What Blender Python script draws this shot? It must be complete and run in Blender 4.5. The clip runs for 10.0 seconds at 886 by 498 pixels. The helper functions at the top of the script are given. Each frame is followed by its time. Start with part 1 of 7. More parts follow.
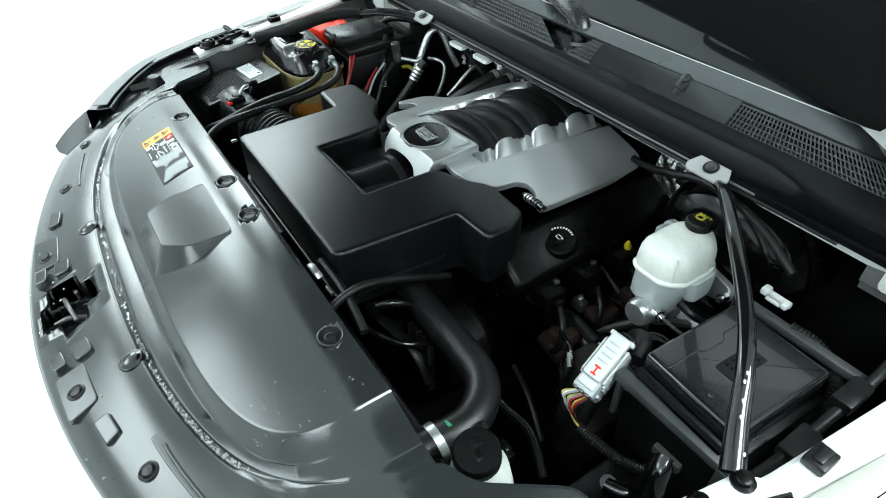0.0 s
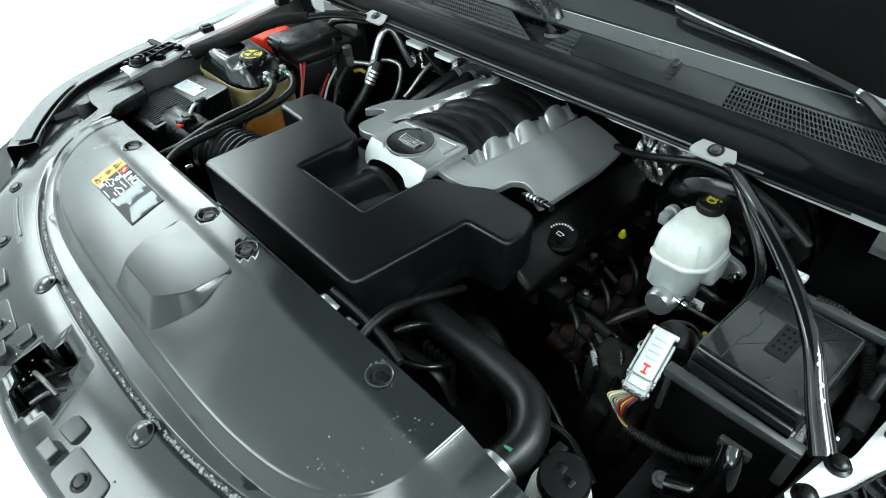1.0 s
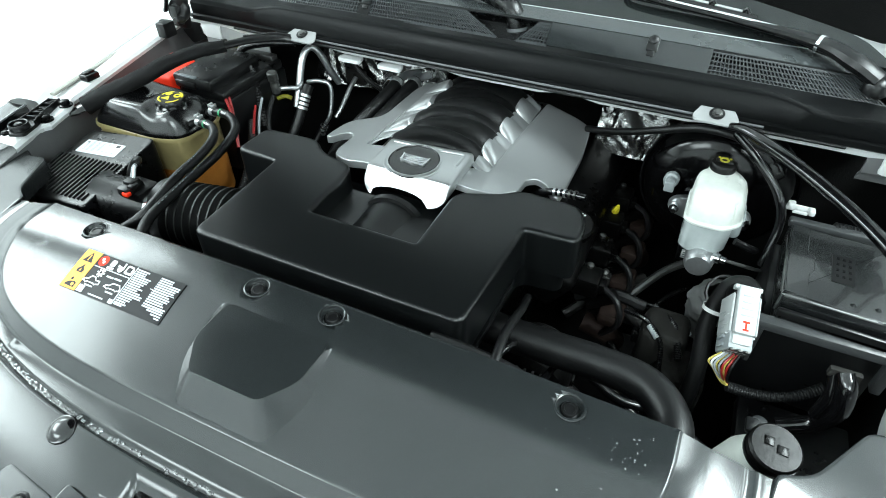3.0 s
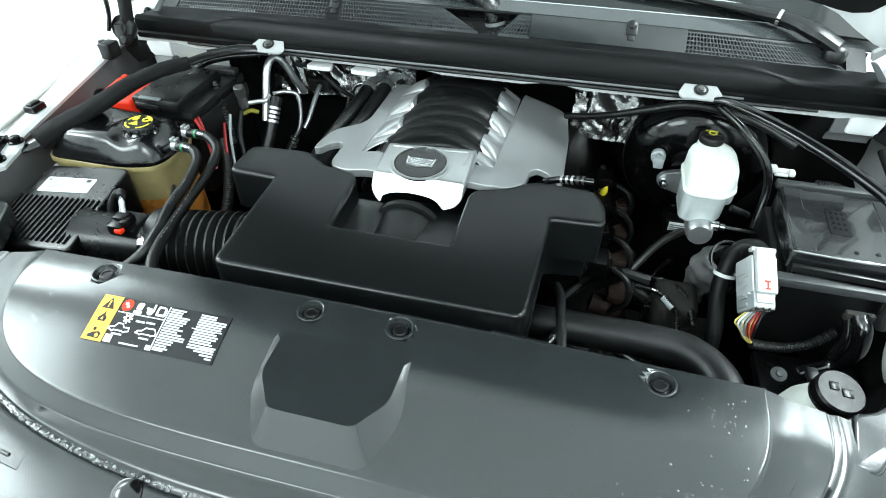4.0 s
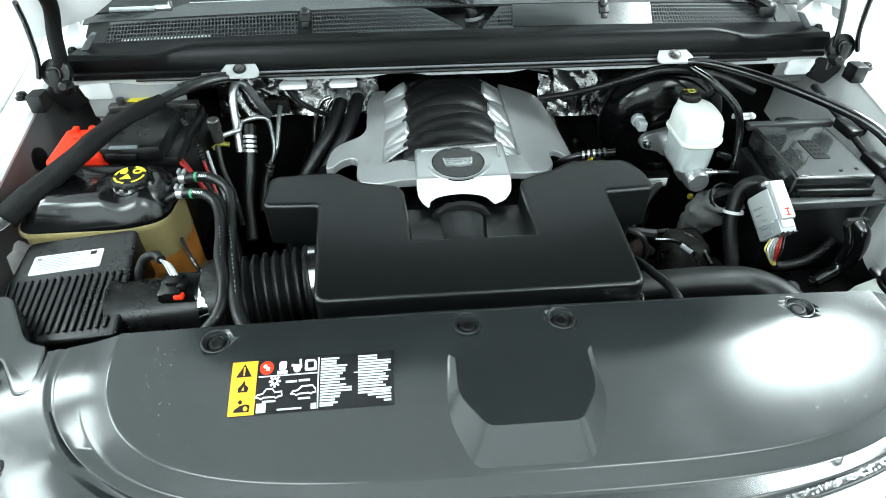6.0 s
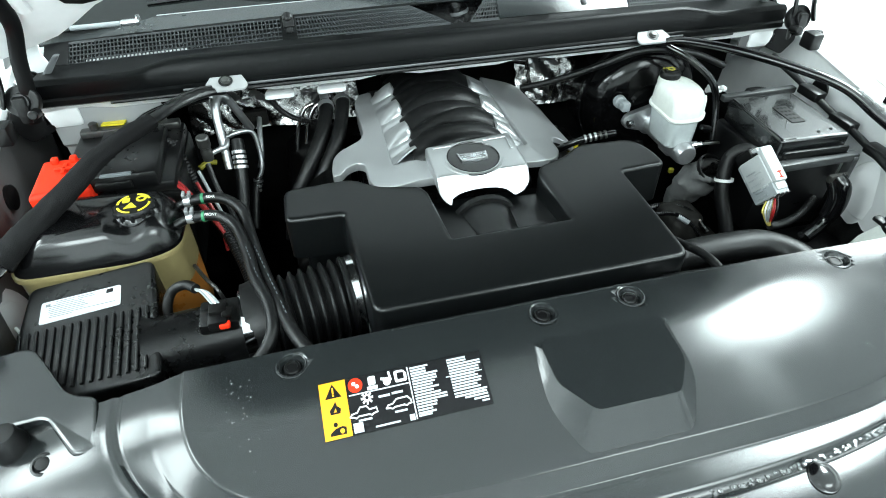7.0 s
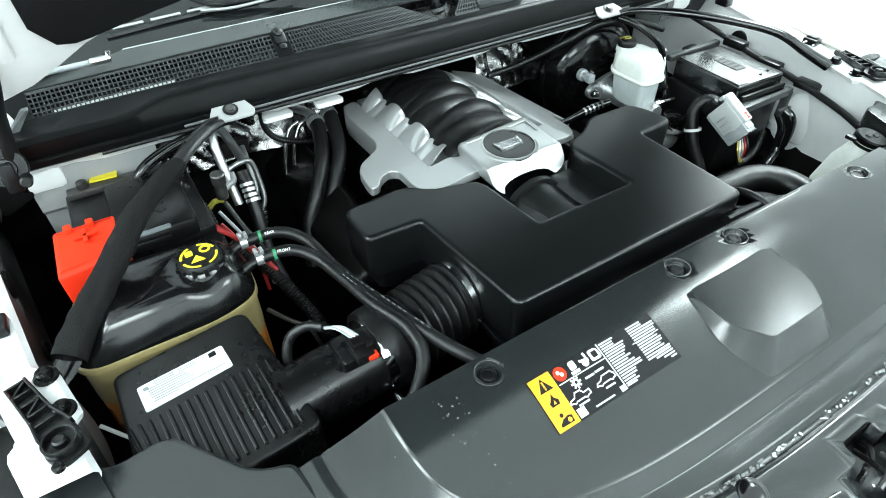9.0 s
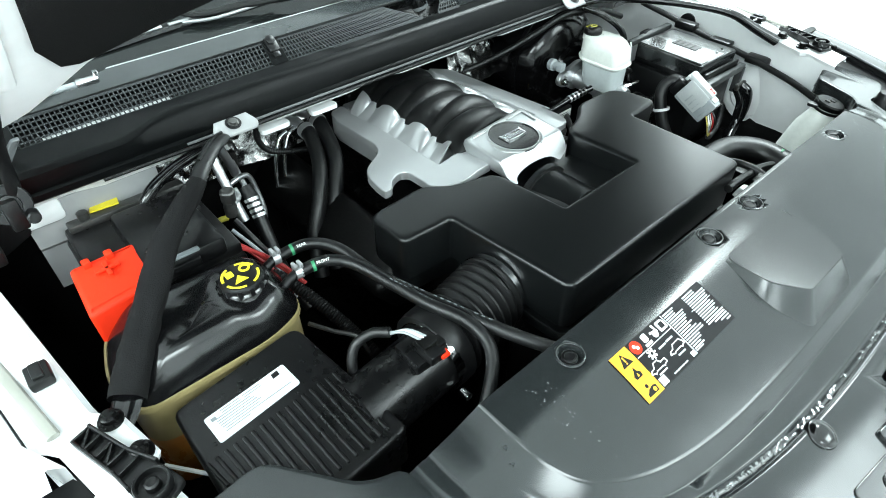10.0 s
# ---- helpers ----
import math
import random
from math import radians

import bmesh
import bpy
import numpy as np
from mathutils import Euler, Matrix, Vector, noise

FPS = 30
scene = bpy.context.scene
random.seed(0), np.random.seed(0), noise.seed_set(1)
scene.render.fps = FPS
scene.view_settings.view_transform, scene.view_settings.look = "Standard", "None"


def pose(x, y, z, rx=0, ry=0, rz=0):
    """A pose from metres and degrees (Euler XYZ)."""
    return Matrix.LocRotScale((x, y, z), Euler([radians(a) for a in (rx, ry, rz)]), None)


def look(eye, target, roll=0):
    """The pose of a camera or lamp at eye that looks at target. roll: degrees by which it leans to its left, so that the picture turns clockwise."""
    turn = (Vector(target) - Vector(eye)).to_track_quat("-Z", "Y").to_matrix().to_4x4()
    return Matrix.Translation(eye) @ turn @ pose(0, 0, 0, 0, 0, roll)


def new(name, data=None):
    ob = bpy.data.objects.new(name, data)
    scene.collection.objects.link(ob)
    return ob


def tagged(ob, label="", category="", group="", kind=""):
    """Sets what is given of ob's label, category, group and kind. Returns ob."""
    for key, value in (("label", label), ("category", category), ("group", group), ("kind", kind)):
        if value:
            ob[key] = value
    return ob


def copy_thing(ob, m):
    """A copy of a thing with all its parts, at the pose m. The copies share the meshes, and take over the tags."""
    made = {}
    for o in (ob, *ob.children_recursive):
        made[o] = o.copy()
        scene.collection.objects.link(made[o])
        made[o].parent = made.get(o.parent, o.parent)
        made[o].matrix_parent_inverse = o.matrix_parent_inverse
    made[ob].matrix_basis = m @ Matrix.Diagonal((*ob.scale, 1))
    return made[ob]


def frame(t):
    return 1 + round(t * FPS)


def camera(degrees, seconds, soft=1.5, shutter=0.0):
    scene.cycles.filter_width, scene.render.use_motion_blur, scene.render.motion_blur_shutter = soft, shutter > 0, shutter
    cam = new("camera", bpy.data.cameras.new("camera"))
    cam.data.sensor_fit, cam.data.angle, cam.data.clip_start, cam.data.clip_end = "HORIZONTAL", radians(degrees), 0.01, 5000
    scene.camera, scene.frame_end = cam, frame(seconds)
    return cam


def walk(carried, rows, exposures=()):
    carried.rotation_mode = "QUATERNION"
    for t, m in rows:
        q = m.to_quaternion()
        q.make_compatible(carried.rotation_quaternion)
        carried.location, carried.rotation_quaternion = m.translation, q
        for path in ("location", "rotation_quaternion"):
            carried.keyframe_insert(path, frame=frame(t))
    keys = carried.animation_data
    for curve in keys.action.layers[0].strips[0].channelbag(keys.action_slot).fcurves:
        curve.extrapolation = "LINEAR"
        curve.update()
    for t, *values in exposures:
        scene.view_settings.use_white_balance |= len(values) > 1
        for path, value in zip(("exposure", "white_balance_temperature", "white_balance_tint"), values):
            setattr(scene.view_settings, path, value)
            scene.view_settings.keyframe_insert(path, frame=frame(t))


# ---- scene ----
cam = camera(74.5, 10.0, soft=1.0)
PATH = [
    (0, (0.834, -0.144, 1.683), (-0.443, 0.681, 0.383), -1.0),
    (0.5, (0.77, -0.182, 1.679), (-0.423, 0.748, 0.371), -1.0),
    (1, (0.695, -0.225, 1.67), (-0.402, 0.81, 0.357), -0.7),
    (1.5, (0.62, -0.269, 1.667), (-0.378, 0.862, 0.353), -0.5),
    (2, (0.543, -0.306, 1.661), (-0.344, 0.915, 0.35), -0.5),
    (2.5, (0.461, -0.343, 1.657), (-0.309, 0.958, 0.347), -0.2),
    (4, (0.219, -0.426, 1.652), (-0.16, 1.035, 0.34), -0.1),
    (4.5, (0.135, -0.441, 1.648), (-0.121, 1.048, 0.337), -0.0),
    (5, (0.054, -0.451, 1.649), (-0.082, 1.053, 0.337), -0.1),
    (5.5, (-0.033, -0.459, 1.652), (-0.047, 1.051, 0.34), -0.1),
    (7, (-0.277, -0.424, 1.642), (0.078, 1.041, 0.327), -0.5),
    (7.5, (-0.358, -0.396, 1.641), (0.108, 1.035, 0.325), -0.7),
    (8, (-0.434, -0.366, 1.641), (0.143, 1.024, 0.324), -0.8),
    (8.5, (-0.511, -0.334, 1.64), (0.174, 1.004, 0.321), -0.8),
    (9, (-0.584, -0.299, 1.64), (0.206, 0.979, 0.321), -0.8),
    (9.5, (-0.651, -0.261, 1.639), (0.242, 0.949, 0.321), -0.7),
    (10, (-0.713, -0.212, 1.642), (0.274, 0.916, 0.319), -0.6),
]
EXPOSURES = [(0.0, -0.80), (2.5, -0.56), (4.0, -0.08), (5.5, -0.12), (7.0, -0.22), (8.5, -0.18), (10.0, -0.12)]
walk(cam, [(t, look(eye, target, roll)) for t, eye, target, roll in PATH], EXPOSURES)

# ---- light ----
world = bpy.data.worlds.new("room_air")
scene.world = world
world.use_nodes = True
world.node_tree.nodes["Background"].inputs[0].default_value = (0.9, 0.96, 1.0, 1)
world.node_tree.nodes["Background"].inputs[1].default_value = 0.005
CEILING = 3.4


def lamp(name, x, y, sx, sy, watts):
    data = bpy.data.lights.new(name, "AREA")
    data.shape, data.size, data.size_y, data.energy = "RECTANGLE", sx, sy, watts
    data.color = (0.845, 0.99, 1.0)
    ob = new(name, data)
    ob.matrix_world = pose(x, y, CEILING - 0.06)
    return ob


# all out of view; the last one is added to brighten the east wall
LAMPS = ((-1.8, -2.6, 150, 1.9, 1.5), (1.8, -2.6, 130, 1.9, 1.5), (-3.75, 0.95, 190, 2.3, 1.3), (-3.75, -0.85, 165, 2.3, 1.2), (2.02, 0.7, 290, 0.68, 2.0), (4.1, 2.3, 120, 1.4, 1.4))
for lx, ly, watts, wx, wy in LAMPS:
    lamp("ceiling_lamp_light", lx, ly, wx, wy, watts)


# ---- materials ----
def material(name, color, rough=0.5, metal=0.0, var=0.15, scale=30.0, bump=0.0, bump_scale=200.0, coat=0.0, rough_var=0.1, dust=0.0, spec=0.5, trans=0.0, mottle=0.0):
    """A surface with colour wear at two scales, uneven gloss, fine relief and, where wanted, light dust."""
    m = bpy.data.materials.new(name)
    m.use_nodes = True
    nt = m.node_tree
    n, l = nt.nodes, nt.links
    b = n["Principled BSDF"]
    tc = n.new("ShaderNodeTexCoord")
    big = n.new("ShaderNodeTexNoise")
    big.inputs["Scale"].default_value, big.inputs["Detail"].default_value = scale * 0.2, 5
    fine = n.new("ShaderNodeTexNoise")
    fine.inputs["Scale"].default_value, fine.inputs["Detail"].default_value = scale * 3, 4
    l.new(tc.outputs["Object"], big.inputs["Vector"])
    l.new(tc.outputs["Object"], fine.inputs["Vector"])
    add = n.new("ShaderNodeMath")
    add.operation = "MULTIPLY_ADD"
    l.new(fine.outputs["Fac"], add.inputs[0])
    add.inputs[1].default_value = 0.5
    l.new(big.outputs["Fac"], add.inputs[2])
    ramp = n.new("ShaderNodeMapRange")
    l.new(add.outputs[0], ramp.inputs[0])
    ramp.inputs[1].default_value, ramp.inputs[2].default_value = 0.45, 1.05
    ramp.inputs[3].default_value, ramp.inputs[4].default_value = 1 - var, 1 + var
    mul = n.new("ShaderNodeVectorMath")
    mul.operation = "SCALE"
    mul.inputs[0].default_value = color
    l.new(ramp.outputs[0], mul.inputs["Scale"])
    last = mul.outputs[0]
    if dust:
        d = n.new("ShaderNodeTexNoise")
        d.inputs["Scale"].default_value, d.inputs["Detail"].default_value = scale * 8, 6
        l.new(tc.outputs["Object"], d.inputs["Vector"])
        dr = n.new("ShaderNodeMapRange")
        l.new(d.outputs["Fac"], dr.inputs[0])
        dr.inputs[1].default_value, dr.inputs[2].default_value, dr.inputs[4].default_value = 0.6, 0.85, dust
        mix = n.new("ShaderNodeMix")
        mix.data_type = "RGBA"
        l.new(dr.outputs[0], mix.inputs[0])
        l.new(last, mix.inputs[6])
        mix.inputs[7].default_value = (0.42, 0.42, 0.4, 1)
        last = mix.outputs[2]
    l.new(last, b.inputs["Base Color"])
    rr = n.new("ShaderNodeMapRange")
    l.new(add.outputs[0], rr.inputs[0])
    rr.inputs[1].default_value, rr.inputs[2].default_value = 0.45, 1.05
    rr.inputs[3].default_value, rr.inputs[4].default_value = max(0.02, rough - rough_var), min(1, rough + rough_var)
    gloss = rr.outputs[0]
    if mottle:
        # damp and dry patches a hand's width across, with ragged edges
        patch = n.new("ShaderNodeTexNoise")
        patch.inputs["Scale"].default_value, patch.inputs["Detail"].default_value, patch.inputs["Roughness"].default_value = 7.0, 2.5, 0.5
        l.new(tc.outputs["Object"], patch.inputs["Vector"])
        pr = n.new("ShaderNodeMapRange")
        pr.interpolation_type = "SMOOTHSTEP"
        l.new(patch.outputs["Fac"], pr.inputs[0])
        pr.inputs[1].default_value, pr.inputs[2].default_value, pr.inputs[4].default_value = 0.47, 0.64, mottle
        more = n.new("ShaderNodeMath")
        l.new(gloss, more.inputs[0])
        l.new(pr.outputs[0], more.inputs[1])
        gloss = more.outputs[0]
    l.new(gloss, b.inputs["Roughness"])
    b.inputs["Metallic"].default_value = metal
    b.inputs["Coat Weight"].default_value = coat
    b.inputs["Coat Roughness"].default_value = 0.06
    b.inputs["Specular IOR Level"].default_value = spec
    b.inputs["Transmission Weight"].default_value = trans
    if bump:
        bt = n.new("ShaderNodeTexNoise")
        bt.inputs["Scale"].default_value, bt.inputs["Detail"].default_value = bump_scale, 3
        l.new(tc.outputs["Object"], bt.inputs["Vector"])
        bn = n.new("ShaderNodeBump")
        bn.inputs["Strength"].default_value, bn.inputs["Distance"].default_value = bump, 0.002
        l.new(bt.outputs["Fac"], bn.inputs["Height"])
        l.new(bn.outputs[0], b.inputs["Normal"])
    return m


PANEL = material("grained_grey_plastic", (0.0145, 0.0166, 0.0172), 0.145, var=0.07, scale=20, bump=0.04, bump_scale=900, rough_var=0.015, spec=0.6, mottle=0.08)
BOX = material("satin_black_plastic", (0.0042, 0.0049, 0.0052), 0.28, var=0.12, scale=18, bump=0.03, bump_scale=1100, rough_var=0.0, spec=0.4)
BLACK = material("dull_black_plastic", (0.004, 0.0042, 0.0045), 0.33, var=0.25, scale=30, bump=0.08, bump_scale=500, dust=0.012, spec=0.35)
SHINY = material("shiny_black_paint", (0.004, 0.004, 0.0045), 0.16, var=0.2, scale=30, bump=0.05, bump_scale=60, coat=0.3)
RUBBER = material("black_rubber", (0.0045, 0.0047, 0.005), 0.42, var=0.25, scale=40, bump=0.1, bump_scale=700, dust=0.012, spec=0.4)
SLEEVE = material("black_cloth_sleeve", (0.0055, 0.0055, 0.0058), 0.85, var=0.3, scale=40, bump=0.4, bump_scale=600, spec=0.2)
# oily metal, darkened so that its colour holds the bay's shade
GRIME = material("oily_darkened_metal", (0.0035, 0.0035, 0.0035), 0.28, metal=0.1, var=0.5, scale=35, spec=0.2, bump=0.25, bump_scale=120, rough_var=0.2)
LID = material("fuse_lid_plastic", (0.007, 0.0078, 0.0082), 0.2, var=0.15, scale=25, bump=0.08, bump_scale=900, dust=0.012, rough_var=0.04, spec=0.6, coat=0.8)
CAPB = material("dark_cap_plastic", (0.003, 0.003, 0.003), 0.4, var=0.2, scale=40, bump=0.1, bump_scale=300, spec=0.25)
SIGN = material("dull_yellow_print", (0.30, 0.27, 0.02), 0.5, var=0.1, scale=60)
BOOT = material("dusty_rubber_boot", (0.14, 0.143, 0.142), 0.6, var=0.35, scale=30, bump=0.35, bump_scale=90)
# black plastic, made darker still to carry the shade of the bay
BAYD = material("darkened_black", (0.002, 0.002, 0.002), 0.34, var=0.3, scale=30, bump=0.15, bump_scale=200, spec=0.16)
RUNNER = material("moulded_black_runner", (0.0022, 0.0024, 0.0025), 0.38, var=0.2, scale=25, bump=0.08, bump_scale=600, spec=0.26)
SILVER = material("silver_painted_plastic", (0.5, 0.51, 0.515), 0.31, metal=0.7, var=0.015, scale=12, bump=0.04, bump_scale=1500, rough_var=0.01)
ALU = material("cast_aluminium", (0.6, 0.61, 0.62), 0.34, metal=0.9, var=0.15, scale=60, bump=0.2, bump_scale=260)
CHROME = material("polished_metal", (0.72, 0.73, 0.74), 0.14, metal=1.0, var=0.08, scale=40)
DULL = material("worn_dull_metal", (0.1, 0.1, 0.097), 0.38, metal=0.8, var=0.35, scale=60, bump=0.3, bump_scale=250)
FOIL = material("crinkled_foil", (0.27, 0.27, 0.267), 0.2, metal=0.97, var=0.3, scale=40, bump=1.0, bump_scale=75)
PAINT = material("white_car_paint", (0.8, 0.81, 0.81), 0.3, var=0.03, scale=10, coat=0.6, rough_var=0.05)
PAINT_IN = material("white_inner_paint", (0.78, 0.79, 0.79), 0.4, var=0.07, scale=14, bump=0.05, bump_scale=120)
# two greys for white body paint, with the shade put into the colour
SHADED_WHITE = material("shaded_white_paint", (0.12, 0.121, 0.122), 0.55, var=0.15, scale=20, bump=0.2, bump_scale=150)
PALE_SHADED = material("pale_grey_shaded_paint", (0.29, 0.295, 0.295), 0.45, var=0.12, scale=12, bump=0.1, bump_scale=90)
SEAL = material("beige_seal_strip", (0.3, 0.3, 0.265), 0.55, var=0.1, scale=30)
FELT = material("black_felt", (0.006, 0.006, 0.006), 0.95, var=0.3, scale=40, bump=0.5, bump_scale=300, spec=0.1)
EDGE = material("glossy_grey_glass_edge", (0.034, 0.038, 0.039), 0.2, var=0.15, scale=10)
COWL = material("cowl_plastic", (0.0022, 0.0026, 0.0028), 0.36, var=0.12, scale=16, bump=0.06, bump_scale=900, spec=0.13)
LATTICE = material("grey_mesh_plastic", (0.022, 0.025, 0.0265), 0.5, var=0.12, scale=20, dust=0.02, spec=0.3)
SERVO = material("black_steel_shell_paint", (0.0022, 0.0022, 0.0024), 0.13, var=0.2, scale=30, bump=0.03, bump_scale=40, spec=0.3)
LINER = material("hood_felt", (0.007, 0.007, 0.007), 0.95, var=0.2, scale=50, bump=0.5, bump_scale=500, spec=0.1)
MILK = material("milky_plastic", (0.70, 0.725, 0.68), 0.34, var=0.14, scale=34, bump=0.06, bump_scale=80)
MILK_LOW = material("clear_milky_plastic", (0.44, 0.48, 0.48), 0.2, var=0.1, scale=40, bump=0.06, bump_scale=80)
AMBER = material("yellowed_tank_plastic", (0.27, 0.22, 0.10), 0.35, var=0.18, scale=24, bump=0.08, bump_scale=90)
COOLANT = material("orange_coolant_behind_plastic", (0.42, 0.16, 0.03), 0.3, var=0.2, scale=24)
RED = material("red_plastic", (0.82, 0.032, 0.008), 0.5, var=0.06, scale=30, bump=0.05, spec=0.18)
YELLOW = material("yellow_print", (0.75, 0.62, 0.03), 0.5, var=0.08, scale=60)
ORANGE = material("amber_label_print", (0.82, 0.35, 0.008), 0.4, var=0.05, scale=60)
INK = material("label_black", (0.008, 0.008, 0.009), 0.4, var=0.1, scale=60, spec=0.2)
WHITE = material("white_print", (0.78, 0.79, 0.78), 0.45, var=0.05, scale=80)
STICKER = material("silver_white_sticker", (0.56, 0.6, 0.62), 0.35, var=0.05, scale=60)
GREYPRINT = material("grey_print", (0.16, 0.18, 0.19), 0.5, var=0.1, scale=80)
LEVER = material("white_lever_plastic", (0.44, 0.46, 0.46), 0.4, var=0.06, scale=60)
TRIMG = material("light_grey_trim", (0.11, 0.116, 0.12), 0.4, var=0.1, scale=30)
LOCK = material("pale_grey_plastic", (0.3, 0.325, 0.335), 0.4, var=0.08, scale=60)
TANK_TOP = material("smooth_black_tank_plastic", (0.004, 0.004, 0.0045), 0.19, var=0.2, scale=30, bump=0.03, bump_scale=60, rough_var=0.04, spec=0.65)
WIRE_Y = material("yellow_wire", (0.6, 0.5, 0.12), 0.4, var=0.1, scale=60)
WIRE_R = material("red_wire", (0.3, 0.015, 0.015), 0.4, var=0.1, scale=60)
GREEN = material("green_print", (0.03, 0.22, 0.1), 0.5, var=0.1, scale=60)
# iron tones lowered, with the deep bay's shade in the colour
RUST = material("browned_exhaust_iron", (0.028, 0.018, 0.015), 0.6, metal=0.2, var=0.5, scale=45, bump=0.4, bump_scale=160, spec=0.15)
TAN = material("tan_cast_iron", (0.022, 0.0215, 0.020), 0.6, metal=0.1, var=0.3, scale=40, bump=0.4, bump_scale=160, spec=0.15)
TILE = material("white_floor_tile", (0.82, 0.83, 0.83), 0.18, var=0.02, scale=4, rough_var=0.05)
GROUT = material("grey_grout", (0.3, 0.3, 0.29), 0.8, var=0.1, scale=20)
WALL_DARK = material("dark_grey_wall_paint", (0.12, 0.125, 0.13), 0.6, var=0.05, scale=3, bump=0.05, bump_scale=60)
WALL = material("white_wall_paint", (0.82, 0.83, 0.83), 0.6, var=0.03, scale=3, bump=0.05, bump_scale=60)
CEIL = material("ceiling_paint", (0.84, 0.85, 0.85), 0.8, var=0.02, scale=3)
TAG_GREY = material("grey_bar_plastic", (0.035, 0.037, 0.038), 0.4, var=0.2, scale=60, bump=0.2, bump_scale=300)
WET = material("wet_plastic", (0.012, 0.013, 0.014), 0.07, var=0.3, scale=60, bump=0.6, bump_scale=160, rough_var=0.04)
LENS = material("headlight_lens", (0.5, 0.52, 0.53), 0.06, var=0.05, scale=10, trans=0.6)
DROP = material("water_drop", (0.9, 0.92, 0.92), 0.05, var=0.0, trans=0.85, rough_var=0.0)
GLASS = material("windscreen_glass", (0.012, 0.014, 0.014), 0.05, var=0.05, rough_var=0.01, spec=0.45)
GLOW = bpy.data.materials.new("lit_lamp_panel")
GLOW.use_nodes = True
GLOW.node_tree.nodes["Principled BSDF"].inputs["Emission Color"].default_value = (0.94, 0.99, 1.0, 1)
GLOW.node_tree.nodes["Principled BSDF"].inputs["Emission Strength"].default_value = 2.0


# ---- building helpers ----
def thing(name, at, label, category, group="", kind=""):
    ob = new(name)
    ob.location = at
    ob.empty_display_size = 0.05
    return tagged(ob, label, category, group, kind)


def mesh_of(name, bm, mat, angle=38):
    me = bpy.data.meshes.new(name)
    bm.normal_update()
    bm.to_mesh(me)
    bm.free()
    me.materials.append(mat)
    for p in me.polygons:
        p.use_smooth = True
    me.set_sharp_from_angle(angle=radians(angle))
    return me


def put(name, me, parent=None, m=None, label=""):
    """An object on a mesh that is given in world metres (m: a further pose), under its thing or part."""
    ob = new(name, me)
    if parent is not None:
        ob.parent = parent
        if parent.type == "EMPTY":
            ob.matrix_parent_inverse = Matrix.Translation(parent.location).inverted()
        elif parent.get("posed"):
            ob.matrix_parent_inverse = parent.matrix_basis.inverted()
    if m is not None:
        ob.matrix_basis = m
    if label:
        ob["label"] = label
    return ob


def part(name, bm, mat, parent=None, label="", angle=38):
    return put(name, mesh_of(name, bm, mat, angle), parent, None, label)


def join(*bms):
    """One bmesh out of several."""
    out = bms[0]
    for b in bms[1:]:
        me = bpy.data.meshes.new("scratch")
        b.to_mesh(me)
        b.free()
        out.from_mesh(me)
        bpy.data.meshes.remove(me)
    return out


def moved(bm, m):
    bmesh.ops.transform(bm, matrix=m, verts=bm.verts)
    return bm


def box(x0, x1, y0, y1, z0, z1, bevel=0.004, seg=2, taper=0.0):
    bm = bmesh.new()
    bmesh.ops.create_cube(bm, size=1)
    for v in bm.verts:
        k = 1 - taper if v.co.z > 0 else 1
        v.co = Vector(((x0 + x1) / 2 + v.co.x * (x1 - x0) * k, (y0 + y1) / 2 + v.co.y * (y1 - y0) * k, (z0 + z1) / 2 + v.co.z * (z1 - z0)))
    if bevel:
        bmesh.ops.bevel(bm, geom=bm.edges[:], offset=bevel, segments=seg, profile=0.5, affect="EDGES")
    return bm


def fill(bm, verts):
    """Closes a flat outline, hollow corners too."""
    f = bm.faces.new(verts)
    f.normal_update()
    bmesh.ops.triangulate(bm, faces=[f])


def rounded(pts, r, seg=4):
    """A closed outline with its corners rounded; r: one radius, or one for each corner."""
    out, n = [], len(pts)
    rs = r if isinstance(r, (list, tuple)) else [r] * n
    for i in range(n):
        p, a, b = Vector(pts[i]), Vector(pts[i - 1]), Vector(pts[(i + 1) % n])
        u, v = (a - p), (b - p)
        k = min(rs[i], u.length * 0.45, v.length * 0.45)
        if k < 1e-5:
            out.append(tuple(p))
            continue
        s, e = p + u.normalized() * k, p + v.normalized() * k
        for j in range(seg + 1):
            t = j / seg
            out.append(tuple((1 - t) ** 2 * s + 2 * t * (1 - t) * p + t * t * e))
    return out


